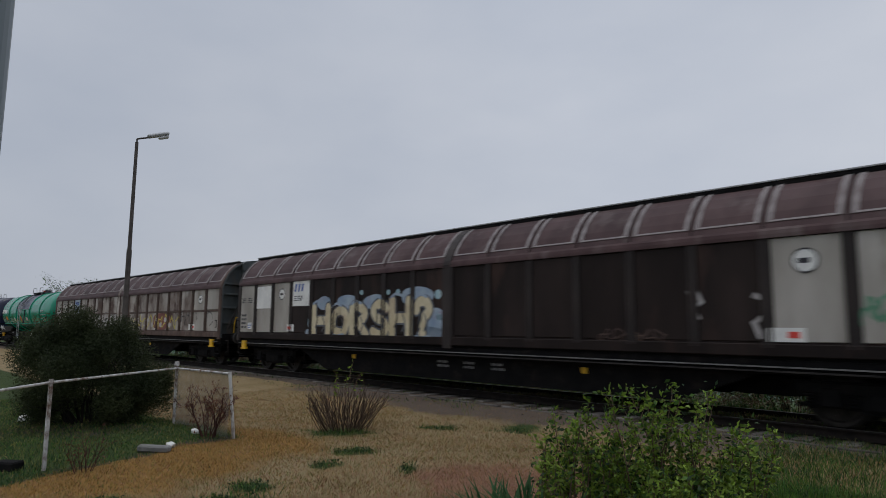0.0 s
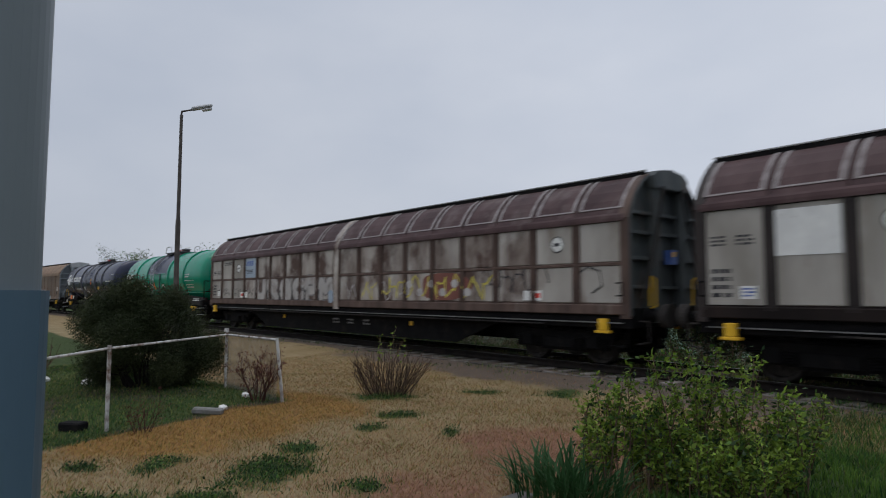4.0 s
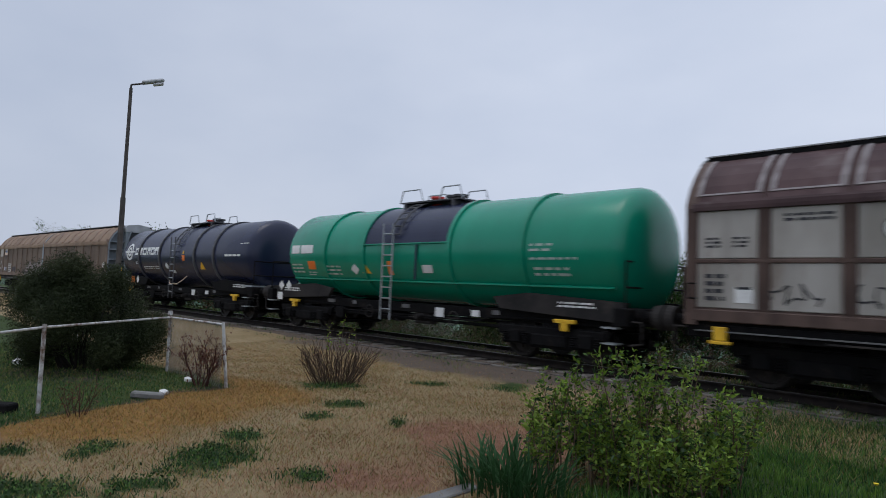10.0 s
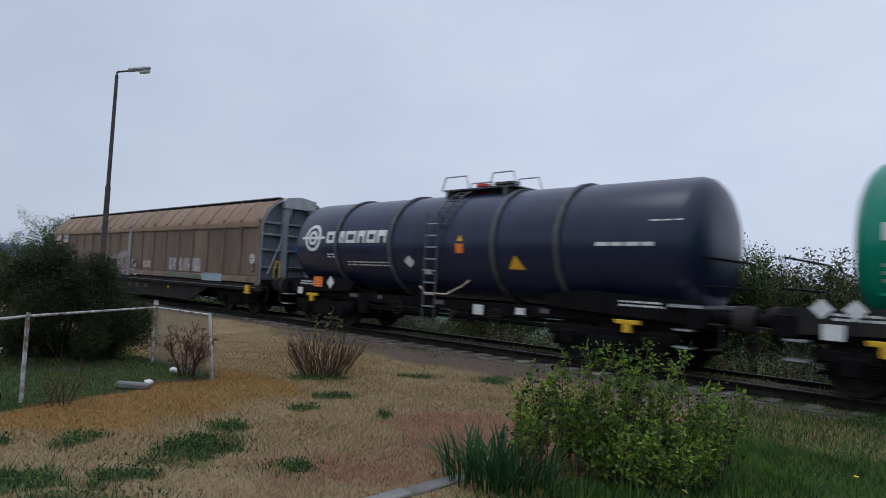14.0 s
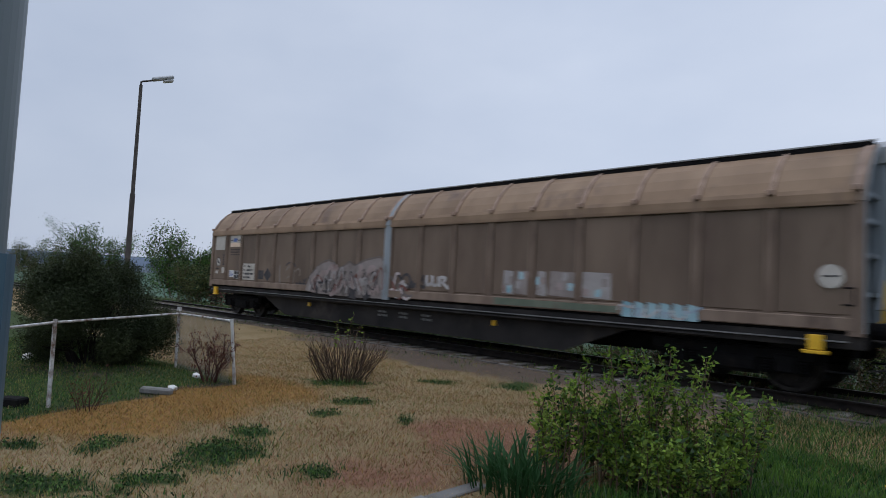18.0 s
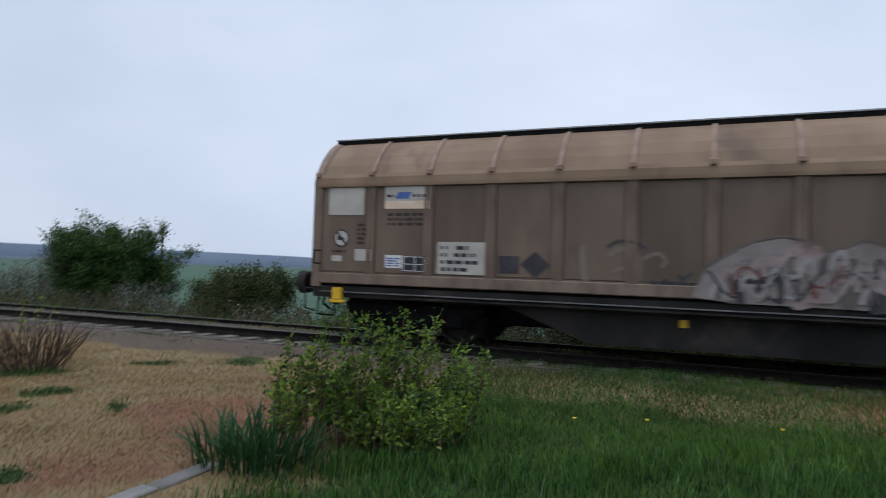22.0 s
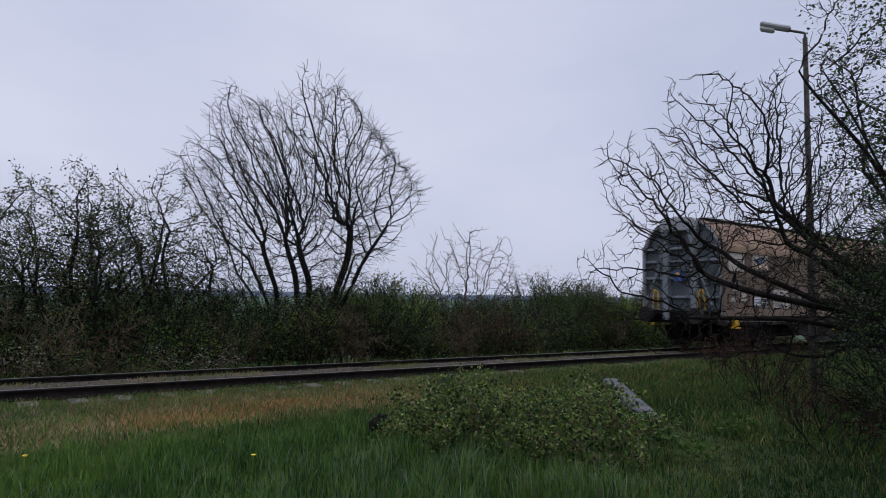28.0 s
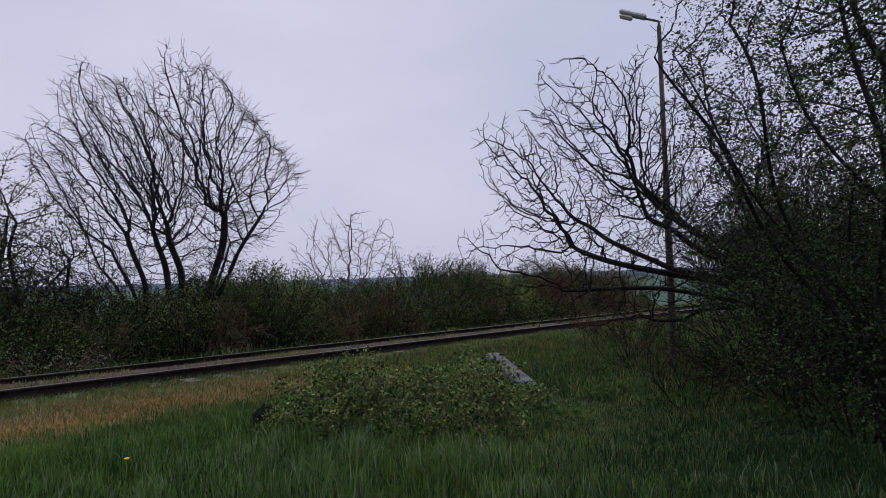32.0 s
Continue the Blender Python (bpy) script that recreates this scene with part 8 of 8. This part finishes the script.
def build_grass():
    clear = lambda x, y: 1 - np.clip(bare_part(x, y) * 1.1, 0, 1)
    # short dry lawn
    x, y = scatter(330000, -17, -2.2, 0.9, 10.6, lambda x, y: (1 - green_part(x, y)) * clear(x, y) * np.clip(1.5 - np.hypot(x, y) / 16, 0.25, 1), 1)
    orange, rust, pale = orange_part(x, y), rust_part(x, y), np.clip(ripple(x, y, 1.6, 11) * 0.8 + ripple(x, y, 5.2, 6) * 0.9 + 0.25, 0, 1)
    blades("dry_grass", x, y, 0.045, 0.0095, [GRASS_DRY, GRASS_ORANGE, GRASS_RUST, GRASS_OLIVE], "short dry straw-coloured grass", 1.3, seed=2, share=[0.15 + 1.1 * pale * (1 - 0.8 * orange) * (1 - 0.6 * smooth(-6.5, -8.0, x - 0.5 * y)), 0.15 + 1.5 * orange + 0.3 * (1 - pale), 0.5 + 3.2 * rust + 0.5 * (1 - pale), 0.22 + 0.6 * (1 - pale)])
    # green weeds and lawn
    x, y = scatter(200000, -19, -2.6, 0.6, 9.0, lambda x, y: green_part(x, y) * clear(x, y) * (x < -3.2), 3)
    yard = smooth(-8.8, -9.6, x)
    dull = np.clip(ripple(x, y, 1.1, 13) + 0.5, 0, 1)
    blades("green_lawn", x, y, 0.07 - 0.02 * yard, 0.012, [GRASS_GREEN, GRASS_DEEP, GRASS_OLIVE, GRASS_DRY], "short green grass and weeds", 0.9, seed=4, share=[0.15 + 0.15 * yard, 1.0 - 0.45 * yard, 0.25 + 0.2 * yard, 0.12 * yard * dull])
    # broad weed leaves in the dark clumps of the lawn
    x, y = scatter(60000, -10.5, -4.6, 0.9, 7.0, lambda x, y: np.clip(green_part(x, y) * 1.3 - 0.5, 0, 0.7) * (x > fence_x(y) + 0.15) * (x < -4.7), 31)
    rng = np.random.default_rng(32)
    for mat, part_ in ((LEAF_DARK, slice(0, None, 2)), (LEAF_MID, slice(1, None, 2))):
        px, py = x[part_], y[part_]
        v, f = leaves(np.c_[px, py, height(px, py) + rng.uniform(0.0, 0.05, len(px))], 0.034, rng, 0.6, 0.0)
        tagged(raw("weed_leaves", v, f, mat), "low dark broad-leaved weeds in the dry grass", "weeds", kind="stuff")
    # lush tall grass
    x, y = scatter(260000, -3.6, 11.5, 0.9, 9.4, lambda x, y: green_part(x, y) * clear(x, y) * np.clip(1.3 - np.hypot(x, y) / 13, 0.3, 1), 5)
    tall = 0.24 + 0.09 * ripple(x, y, 1.4, 3)
    tall = tall * np.where(x > 6.5, 0.75, 1.0) * (1 - 0.45 * smooth(6.8, 8.4, y))
    tall = tall * (1 + 0.35 * ripple(x, y, 4.2, 8)) * (0.55 + 0.45 * smooth(-0.8, 1.6, x + 0.8 * ripple(x, y, 1.0, 2)))
    cell = (np.floor(x / 0.16) * 73.0 + np.floor(y / 0.16) * 151.0)
    tuft = np.modf(np.abs(np.sin(cell * 12.9898) * 43758.5453))[0]
    lump = np.modf(np.abs(np.sin((np.floor(x / 0.45 + 0.3 * np.sin(y * 3)) * 37.0 + np.floor(y / 0.45 + 0.3 * np.sin(x * 3)) * 91.0) * 7.13) * 9631.7))[0]
    tall = tall * (0.6 + 0.6 * tuft) * (0.7 + 0.55 * lump)
    light = np.clip(smooth(5.8, 7.6, y + ripple(x, y, 1.5, 4)) * smooth(3.5, 1.0, x) + 0.5 * ripple(x, y, 2.1, 7) + 0.35 * (lump - 0.5), 0, 1)
    worn = np.exp(-(((x - 7.4) / 2.2) ** 2 + ((y - 4.4) / 1.3) ** 2)) * np.clip(0.6 + ripple(x, y, 2.4, 5), 0, 1)
    tall = tall * (1 - 0.5 * worn)
    blue = smooth(0.0, 2.5, x) * smooth(7.5, 6.0, y)
    # shade by the trees put into the colour: deeper blades, also shorter
    tree_shade = smooth(1.5, 4.0, x - 0.8 * y + 0.5 * ripple(x, y, 1.7, 9))
    tall = tall * (1 - 0.45 * tree_shade)
    blades("tall_grass", x, y, tall, 0.01, [GRASS_GREEN, GRASS_DEEP, GRASS_PALE, GRASS_BRIGHT, GRASS_OLIVE], "lush tall green grass", 0.42, 2, seed=6, share=[0.6 * (1 - 0.7 * tree_shade), 0.12 + 0.7 * (1 - tuft) * (1 - 0.7 * light) + 1.2 * tree_shade, (0.08 + 0.6 * blue * tuft) * (1 - 0.6 * tree_shade), (0.3 + 1.6 * light) * (1 - 0.9 * tree_shade), 1.6 * worn + 0.25 * tree_shade * lump])
    # yellowing strip beside the line
    x, y = scatter(190000, -4, 26, 7.4, 11.35, lambda x, y: np.clip(1.2 - 0.03 * x, 0.4, 1) * (1 - 0.7 * bare_part(x, y) * (x < -2.5)), 7)
    orange, green = orange_part(x, y), green_part(x, y)
    tint = np.clip(ripple(x, y, 1.3, 2) + 0.4, 0, 1)
    blades("strip_grass", x, y, 0.09 + 0.03 * ripple(x, y, 2.2, 6), 0.012, [GRASS_DRY, GRASS_OLIVE, GRASS_GREEN, GRASS_ORANGE, GRASS_RUST, GRASS_DEEP], "short yellowish and green grass along the railway", 0.9, seed=8, share=[0.3 * tint * smooth(-0.5, 1.5, x) + 0.7 * orange, 0.7 + 0 * x, 0.4 + 1.3 * green + 0.6 * smooth(1.0, -1.0, x), 0.7 * orange, 0.1 + 0.3 * orange, 0.2 + 1.2 * smooth(0.5, -1.5, x)])
    # tufts between and beside the rails
    x, y = scatter(60000, -45, 32, 9.5, 14.6, lambda x, y: np.clip(ripple(x, y, 1.7, 5) * 1.3 + 0.12, 0, 1) * (np.abs(np.abs(y - bed(x)) - 0.7525) > 0.1), 9)
    blades("rail_weeds", x, y, 0.09, 0.014, [GRASS_OLIVE, GRASS_GREEN, GRASS_DEEP], "weeds growing in the ballast", 0.7, seed=10)
    x, y = scatter(50000, -14, 26, 11.2, 13.4, lambda x, y: np.clip(ripple(x, y, 2.1, 15) * 1.5 + 0.25, 0, 1) * (np.abs(y - bed(x)) < 0.66), 19)
    blades("bed_weeds", x, y, 0.07, 0.012, [GRASS_OLIVE, GRASS_DRY, GRASS_BRIGHT], "yellowish weeds between the rails", 0.8, seed=20)
    # verge beyond the line
    x, y = scatter(60000, -45, 32, 13.2, 16.5, lambda x, y: np.clip((y - bed(x) - 1.6) * 0.9, 0, 1), 11)
    blades("verge_grass", x, y, 0.2, 0.02, [GRASS_GREEN, GRASS_OLIVE, GRASS_DEEP, GRASS_DEEP], "coarse grass on the far verge", 0.6, 2, seed=12)
    # shaded grass under the trees
    x, y = scatter(60000, 8.0, 22, 1.0, 10.5, lambda x, y: 0.8 + 0 * x, 13)
    blades("shade_grass", x, y, 0.16, 0.014, [GRASS_GREEN, GRASS_DEEP, GRASS_OLIVE], "grass in the shade of the trees", 0.8, 2, seed=14)


build_grass()


def build_clumps():
    rng = np.random.default_rng(77)
    # broad-bladed clump beside the concrete edging
    t = thing("iris_clump", pose(-3.85, 4.55, float(height(-3.85, 4.55))), "clump of long sword-shaped green leaves", "plant")
    kinds = []
    for k in range(5):
        bend, hgt, w = 0.1 + 0.09 * k, 0.5 - 0.035 * k, 0.012
        pts = [(0, 0.0), (bend * 0.12, hgt * 0.4), (bend * 0.45, hgt * 0.75), (bend, hgt)]
        bm = bmesh.new()
        rows = [[bm.verts.new((px, sgn * w * (1 if q < 3 else 0.1), pz)) for sgn in (-1, 1)] for q, (px, pz) in enumerate(pts)]
        for p, q in zip(rows[:-1], rows[1:]):
            bm.faces.new((p[0], p[1], q[1], q[0]))
        me = bpy.data.meshes.new("sword_leaf")
        bm.to_mesh(me)
        bm.free()
        me.materials.append(GRASS_DEEP)
        kinds.append(me)
    for i in range(260):
        o = new("sword_leaf", kinds[i % 5])
        o.parent = t
        r = 0.5 * math.sqrt(rng.random())
        a = rng.uniform(0, 6.28)
        o.matrix_basis = pose(1.15 * r * math.cos(a), 0.75 * r * math.sin(a), -0.03, rng.uniform(-9, 9), rng.uniform(-9, 9), math.degrees(a) + rng.uniform(-70, 70)) @ Matrix.Scale(rng.uniform(0.6, 1.1), 4)
    # broad weeds in the tall grass
    weed = None
    for k, (x, y) in enumerate(((6.4, 4.4), (6.9, 5.2), (7.6, 5.9), (8.3, 5.0))):
        m = pose(x, y, float(height(x, y)), 0, 0, 47 * k)
        if weed is None:
            weed = thing("dock_weed", m, "broad-leaved weed in the grass", "plant", "weeds in the grass")
            p = np.c_[rng.normal(0, 0.12, 70), rng.normal(0, 0.12, 70), rng.uniform(0.04, 0.28, 70)]
            v, f = leaves(p, 0.085, rng, 0.55)
            tagged(raw("leaf", v, f, LEAF_MID, weed), kind="stuff")
        else:
            copy_thing(weed, m)
    flower = None
    for k, (x, y) in enumerate(((1.15, 5.1), (1.25, 5.2), (1.3, 5.0), (-0.9, 7.2), (-1.6, 6.9), (2.2, 6.4), (0.4, 7.6))):
        m = pose(x, y, float(height(x, y)))
        if flower is None:
            flower = thing("dandelion", m, "yellow dandelion in flower in the grass", "flower", "dandelions")
            part("stalk", rods([((0, 0, -0.02), (0.01, 0, 0.2))], 0.003, 5), LEAF_FRESH, flower)
            bm = bmesh.new()
            rod(bm, (0.01, 0, 0.2), (0.01, 0, 0.216), 0.012, 10, 0.024)
            part("bloom", bm, PETAL, flower)
        else:
            copy_thing(flower, m)


build_clumps()


# ---------------------------------------------------------------- garden fence, stones, edging
def fence_post(x, y, top, lean=(0, 0), cap=False):
    z = float(height(x, y))
    p = thing("fence_post", pose(x, y, z), "thin peeling white-painted fence post", "fence post", "posts of the wire fence")
    part("shaft", rods([((0, 0, -0.1), (lean[0], lean[1], top - z))], 0.026, 10), POST_PALE, p)
    if cap:
        bm = bmesh.new()
        rod(bm, (lean[0], lean[1], top - z - 0.01), (lean[0], lean[1], top - z + 0.06), 0.052, 12, 0.038)
        part("cap", bm, POST_PALE, p)
    return p


def mesh_panel(name, a, b, top, low):
    """Chain-link between two posts: slanting wires, a top rail and a bottom wire."""
    a, b = Vector((*a, 0)), Vector((*b, 0))
    span = (b - a).length
    way = (b - a) / span
    f = thing(name, pose(a.x, a.y, 0), "sagging chain-link wire mesh with a thin top rail", "wire fence", "wire fence panels")
    part("top_rail", rods([((0, 0, top), (way.x * span, way.y * span, top))], 0.017, 8), POST_PALE, f)
    hgt = top - low
    step = 0.062
    lines = []
    for s in (1, -1):
        u = -hgt
        while u < span + hgt:
            u0, u1 = u, u + s * hgt
            z0, z1 = low, top
            lo, hi = sorted((u0, u1))
            if hi > 0 and lo < span:
                pts = []
                for q in (u0, u1):
                    pts.append(q)
                def at(q):
                    return low + (q - u0) / (u1 - u0) * hgt
                qa, qb = max(lo, 0.0), min(hi, span)
                lines.append(([(way.x * qa, way.y * qa, at(qa)), (way.x * qb, way.y * qb, at(qb))], [0.0036, 0.0036]))
            u += step
    v, fc = tubes(lines, 3)
    tagged(raw("wire", v, fc, WIRE, f), kind="stuff")
    return f


def build_fence():
    A, B, C, L = (-9.38, 1.98), (-11.88, 4.47), (-9.97, 4.72), (-7.93, 0.91)
    fence_post(*A, 0.78)
    fence_post(*B, 0.77, cap=True)
    fence_post(*C, 0.74, (-0.06, -0.1))
    fence_post(-16.5, 3.4, 0.72)
    fence_post(-18.4, 4.6, 0.7)
    back_rail = thing("fence_rail", pose(*A, 0), "thin rusty white top rail behind the evergreen", "fence rail")
    part("rail_tube", rods([((0, 0, 0.74), (B[0] - A[0], B[1] - A[1], 0.71))], 0.017, 8), POST_PALE, back_rail)
    mesh_panel("wire_fence", B, (-10.03, 4.63), 0.71, -0.3)
    long_rail = thing("fence_rail", pose(*A, 0), "thin rusty white top rail of the garden fence", "fence rail")
    part("rail_tube", rods([((0, 0, 0.74), (L[0] - A[0], L[1] - A[1], 0.75))], 0.017, 8), POST_PALE, long_rail)
    fence_post(*L, 0.8)
    mesh_panel("wire_fence", (-16.5, 3.4), (-18.4, 4.6), 0.66, -0.3)
    rng = random.Random(3)

    def stone(name, x, y, sx, sy, sz, mat, label, turn=0.0):
        bm = bmesh.new()
        bmesh.ops.create_icosphere(bm, subdivisions=1, radius=1)
        for v in bm.verts:
            k = 1 + rng.uniform(-0.3, 0.2)
            v.co = Vector((v.co.x * sx * k, v.co.y * sy * k, v.co.z * sz * k))
        ob = part(name, bm, mat, None)
        ob.matrix_basis = pose(x, y, float(height(x, y)) + sz * 0.45, 0, 0, turn)
        return tagged(ob, label, "stone")

    stone("garden_stone", -9.66, 3.62, 0.1, 0.08, 0.06, WHITE_STONE, "small white stone in the flower bed")
    stone("garden_stone", -10.66, 4.38, 0.11, 0.08, 0.06, WHITE_STONE, "white stone beside the rose bush")
    stone("garden_stone", -14.2, 2.6, 0.13, 0.1, 0.09, WHITE_STONE, "white stone on the lawn")
    stone("garden_stone", -15.6, 2.1, 0.12, 0.1, 0.08, WHITE_STONE, "white stone on the lawn")
    stone("garden_stone", 4.2, 7.4, 0.2, 0.12, 0.2, BLACK, "dark angular stone in tall grass", 30)
    slab = part("stone_slab", blocks((-0.22, 0.22, -0.06, 0.06, -0.04, 0.05), bevel=0.02), CONCRETE, None)
    slab.matrix_basis = pose(-9.55, 3.35, float(height(-9.55, 3.35)) + 0.04, 4, 3, 52)
    tagged(slab, "broken grey slab at the edge of the bed", "stone")
    box = part("planter_box", blocks((-0.16, 0.16, -0.1, 0.1, 0, 0.13), bevel=0.02), BLACK, None)
    box.matrix_basis = pose(-9.75, 1.66, float(height(-9.75, 1.66)) - 0.02, 0, 0, 40)
    tagged(box, "low dark box standing on the lawn", "box")
    edging = thing("garden_edging", pose(0, 0, 0), "pale concrete edging strip in the grass", "edging")
    first = None
    for k in range(2):
        y = 2.98 + k * 0.72
        m = pose(-4.08 - 0.05 * k, y + 0.36, float(height(-4.1, y)) + 0.01, 0, rng.uniform(-2, 2), 4 + rng.uniform(-2, 2))
        if first is None:
            first = part("edging_stone", blocks((-0.08, 0.08, -0.35, 0.35, -0.1, 0.012), bevel=0.012), CONCRETE, edging)
            first.matrix_basis = m
        else:
            again(first, m)
    # the concrete beam lying in the grass
    beam = part("concrete_beam", blocks((-1.8, 1.8, -0.15, 0.15, 0, 0.24), bevel=0.025), BEAM_GREY, None)
    beam.matrix_basis = pose(9.25, 7.55, float(height(9.25, 7.55)) - 0.02, 0, -1.5, 48.5)
    tagged(beam, "weathered grey concrete beam lying in the grass", "beam")


build_fence()


# ---------------------------------------------------------------- lamps, signs, poles, downpipe
def street_lamp(x, y, top, arm, label):
    z = float(height(x, y))
    p = thing("street_lamp", pose(x, y, z), label, "street lamp", "street lamps")
    h = top - z
    bm = bmesh.new()
    rod(bm, (0, 0, -0.2), (0, 0, h * 0.55), 0.078, 12, 0.07)
    rod(bm, (0, 0, h * 0.55), (0, 0, h - 0.1), 0.055, 12, 0.045)
    part("pole", bm, LAMP_POLE, p)
    a = Vector(arm)
    part("arm", bent([(0, 0, h - 0.12), (0, 0, h), tuple(Vector((0, 0, h)) + a * 0.45)], 0.026, 8), LAMP_POLE, p)
    d = a.normalized()
    m = Matrix.Translation(Vector((0, 0, h)) + a * 0.75) @ d.to_track_quat("X", "Z").to_matrix().to_4x4()
    bm = blocks((-0.3, 0.3, -0.1, 0.1, -0.02, 0.08), bevel=0.035)
    bmesh.ops.transform(bm, matrix=m, verts=bm.verts)
    head = part("lamp_head", bm, LAMP_HEAD, p)
    bm = blocks((-0.02, 0.27, -0.08, 0.08, -0.1, -0.022), bevel=0.03)
    bmesh.ops.transform(bm, matrix=m, verts=bm.verts)
    part("lamp_cover", bm, LAMP_GLASS, head)
    return p


street_lamp(-19.2, 5.7, 6.79, (0.2, 0.72, 0.22), "slim dark street lamp with a grey head by the garden")
street_lamp(13.15, 6.2, 6.88, (-0.3, 0.65, 0.28), "slim dark street lamp with a grey head among branches")


def build_poles():
    d = thing("downpipe", pose(-0.798, 0.056, float(height(-0.8, 0.05))), "grey downpipe in a blue-grey sheet-metal sleeve", "downpipe")
    top = 3.6 - float(height(-0.8, 0.05))
    low = 1.45 - float(height(-0.8, 0.05))
    bm = bmesh.new()
    rod(bm, (0, 0, low - 0.1), (0, 0, top), 0.06, 40)
    part("pipe", bm, PIPE, d, smooth=False)
    collar = bmesh.new()
    rod(collar, (0, 0, top - 1.74), (0, 0, top - 0.2), 0.0635, 40)
    part("collar", collar, PIPE, d)
    sleeve = bmesh.new()
    n = 28
    ring0 = [(0.068 * math.cos(6.2832 * k / n) * (1 + (0.03 if k % 4 == 0 else 0)), 0.068 * math.sin(6.2832 * k / n) * (1 + (0.03 if k % 4 == 0 else 0))) for k in range(n)]
    a = [sleeve.verts.new((x, y, -0.05)) for x, y in ring0]
    b = [sleeve.verts.new((x, y, low)) for x, y in ring0]
    for k in range(n):
        sleeve.faces.new((a[k], a[(k + 1) % n], b[(k + 1) % n], b[k]))
    sleeve.faces.new(b)
    part("sleeve", sleeve, PIPE_LOW, d)
    # whistle board
    x, y = -23.17, 14.28
    s = thing("whistle_board", pose(x, y, float(height(x, y)), 0, 0, 38), "dark whistle board with a white S on a post", "railway sign")
    part("post", rods([((0, 0, -0.1), (0, 0, 1.1))], 0.03, 8), LAMP_POLE, s)
    part("board", blocks((-0.27, 0.27, -0.05, -0.03, 0.75, 1.33), bevel=0.005), INK, s)
    o = new("letter", lettering("S", 0.62, 0.018))
    o.data.materials.append(WHITE)
    o.parent = s
    o.matrix_basis = pose(-0.19, -0.055, 0.83, 90, 0, 0)
    for k, (px, py, hgt) in enumerate(((-100, 94, 9.5), (-96, 168, 11.0), (-150, 85, 10.0))):
        z = float(height(px, py))
        t = thing("telegraph_pole", pose(px, py, z, 0, 0, 40), "distant wooden telegraph pole with a cross arm", "telegraph pole", "telegraph poles in the field")
        part("pole", rods([((0, 0, -0.3), (0, 0, hgt))], 0.16, 8), BARK_DARK, t)
        part("cross_arm", blocks((-1.0, 1.0, -0.08, 0.08, hgt - 1.0, hgt - 0.8)), BARK_DARK, t)
        part("insulator", blocks((-0.95, -0.8, -0.08, 0.08, hgt - 0.8, hgt - 0.5), (0.8, 0.95, -0.08, 0.08, hgt - 0.8, hgt - 0.5)), BARK_DARK, t)


build_poles()


# ---------------------------------------------------------------- what moves
def motions():
    seconds = [t for t, s in RUN]
    metres = [s for t, s in RUN]
    for wagon, place in TRAIN:
        rows = []
        for t, s in RUN:
            x = place + s
            rows.append((t, pose(x, TRACK_Y + BEND * x * x, 0, 0, 0, math.degrees(math.atan(2 * BEND * x)))))
        walk(wagon, rows)
    n = 214
    turns = []
    for i in range(n + 1):
        t = 32.0 * i / n
        turns.append((t, math.degrees(float(np.interp(t, seconds, metres)) / 0.46)))
    for w, wx in WHEELSETS:
        walk(w, [(t, pose(wx, 0, 0.46, 0, a % 360, 0)) for t, a in turns])


motions()
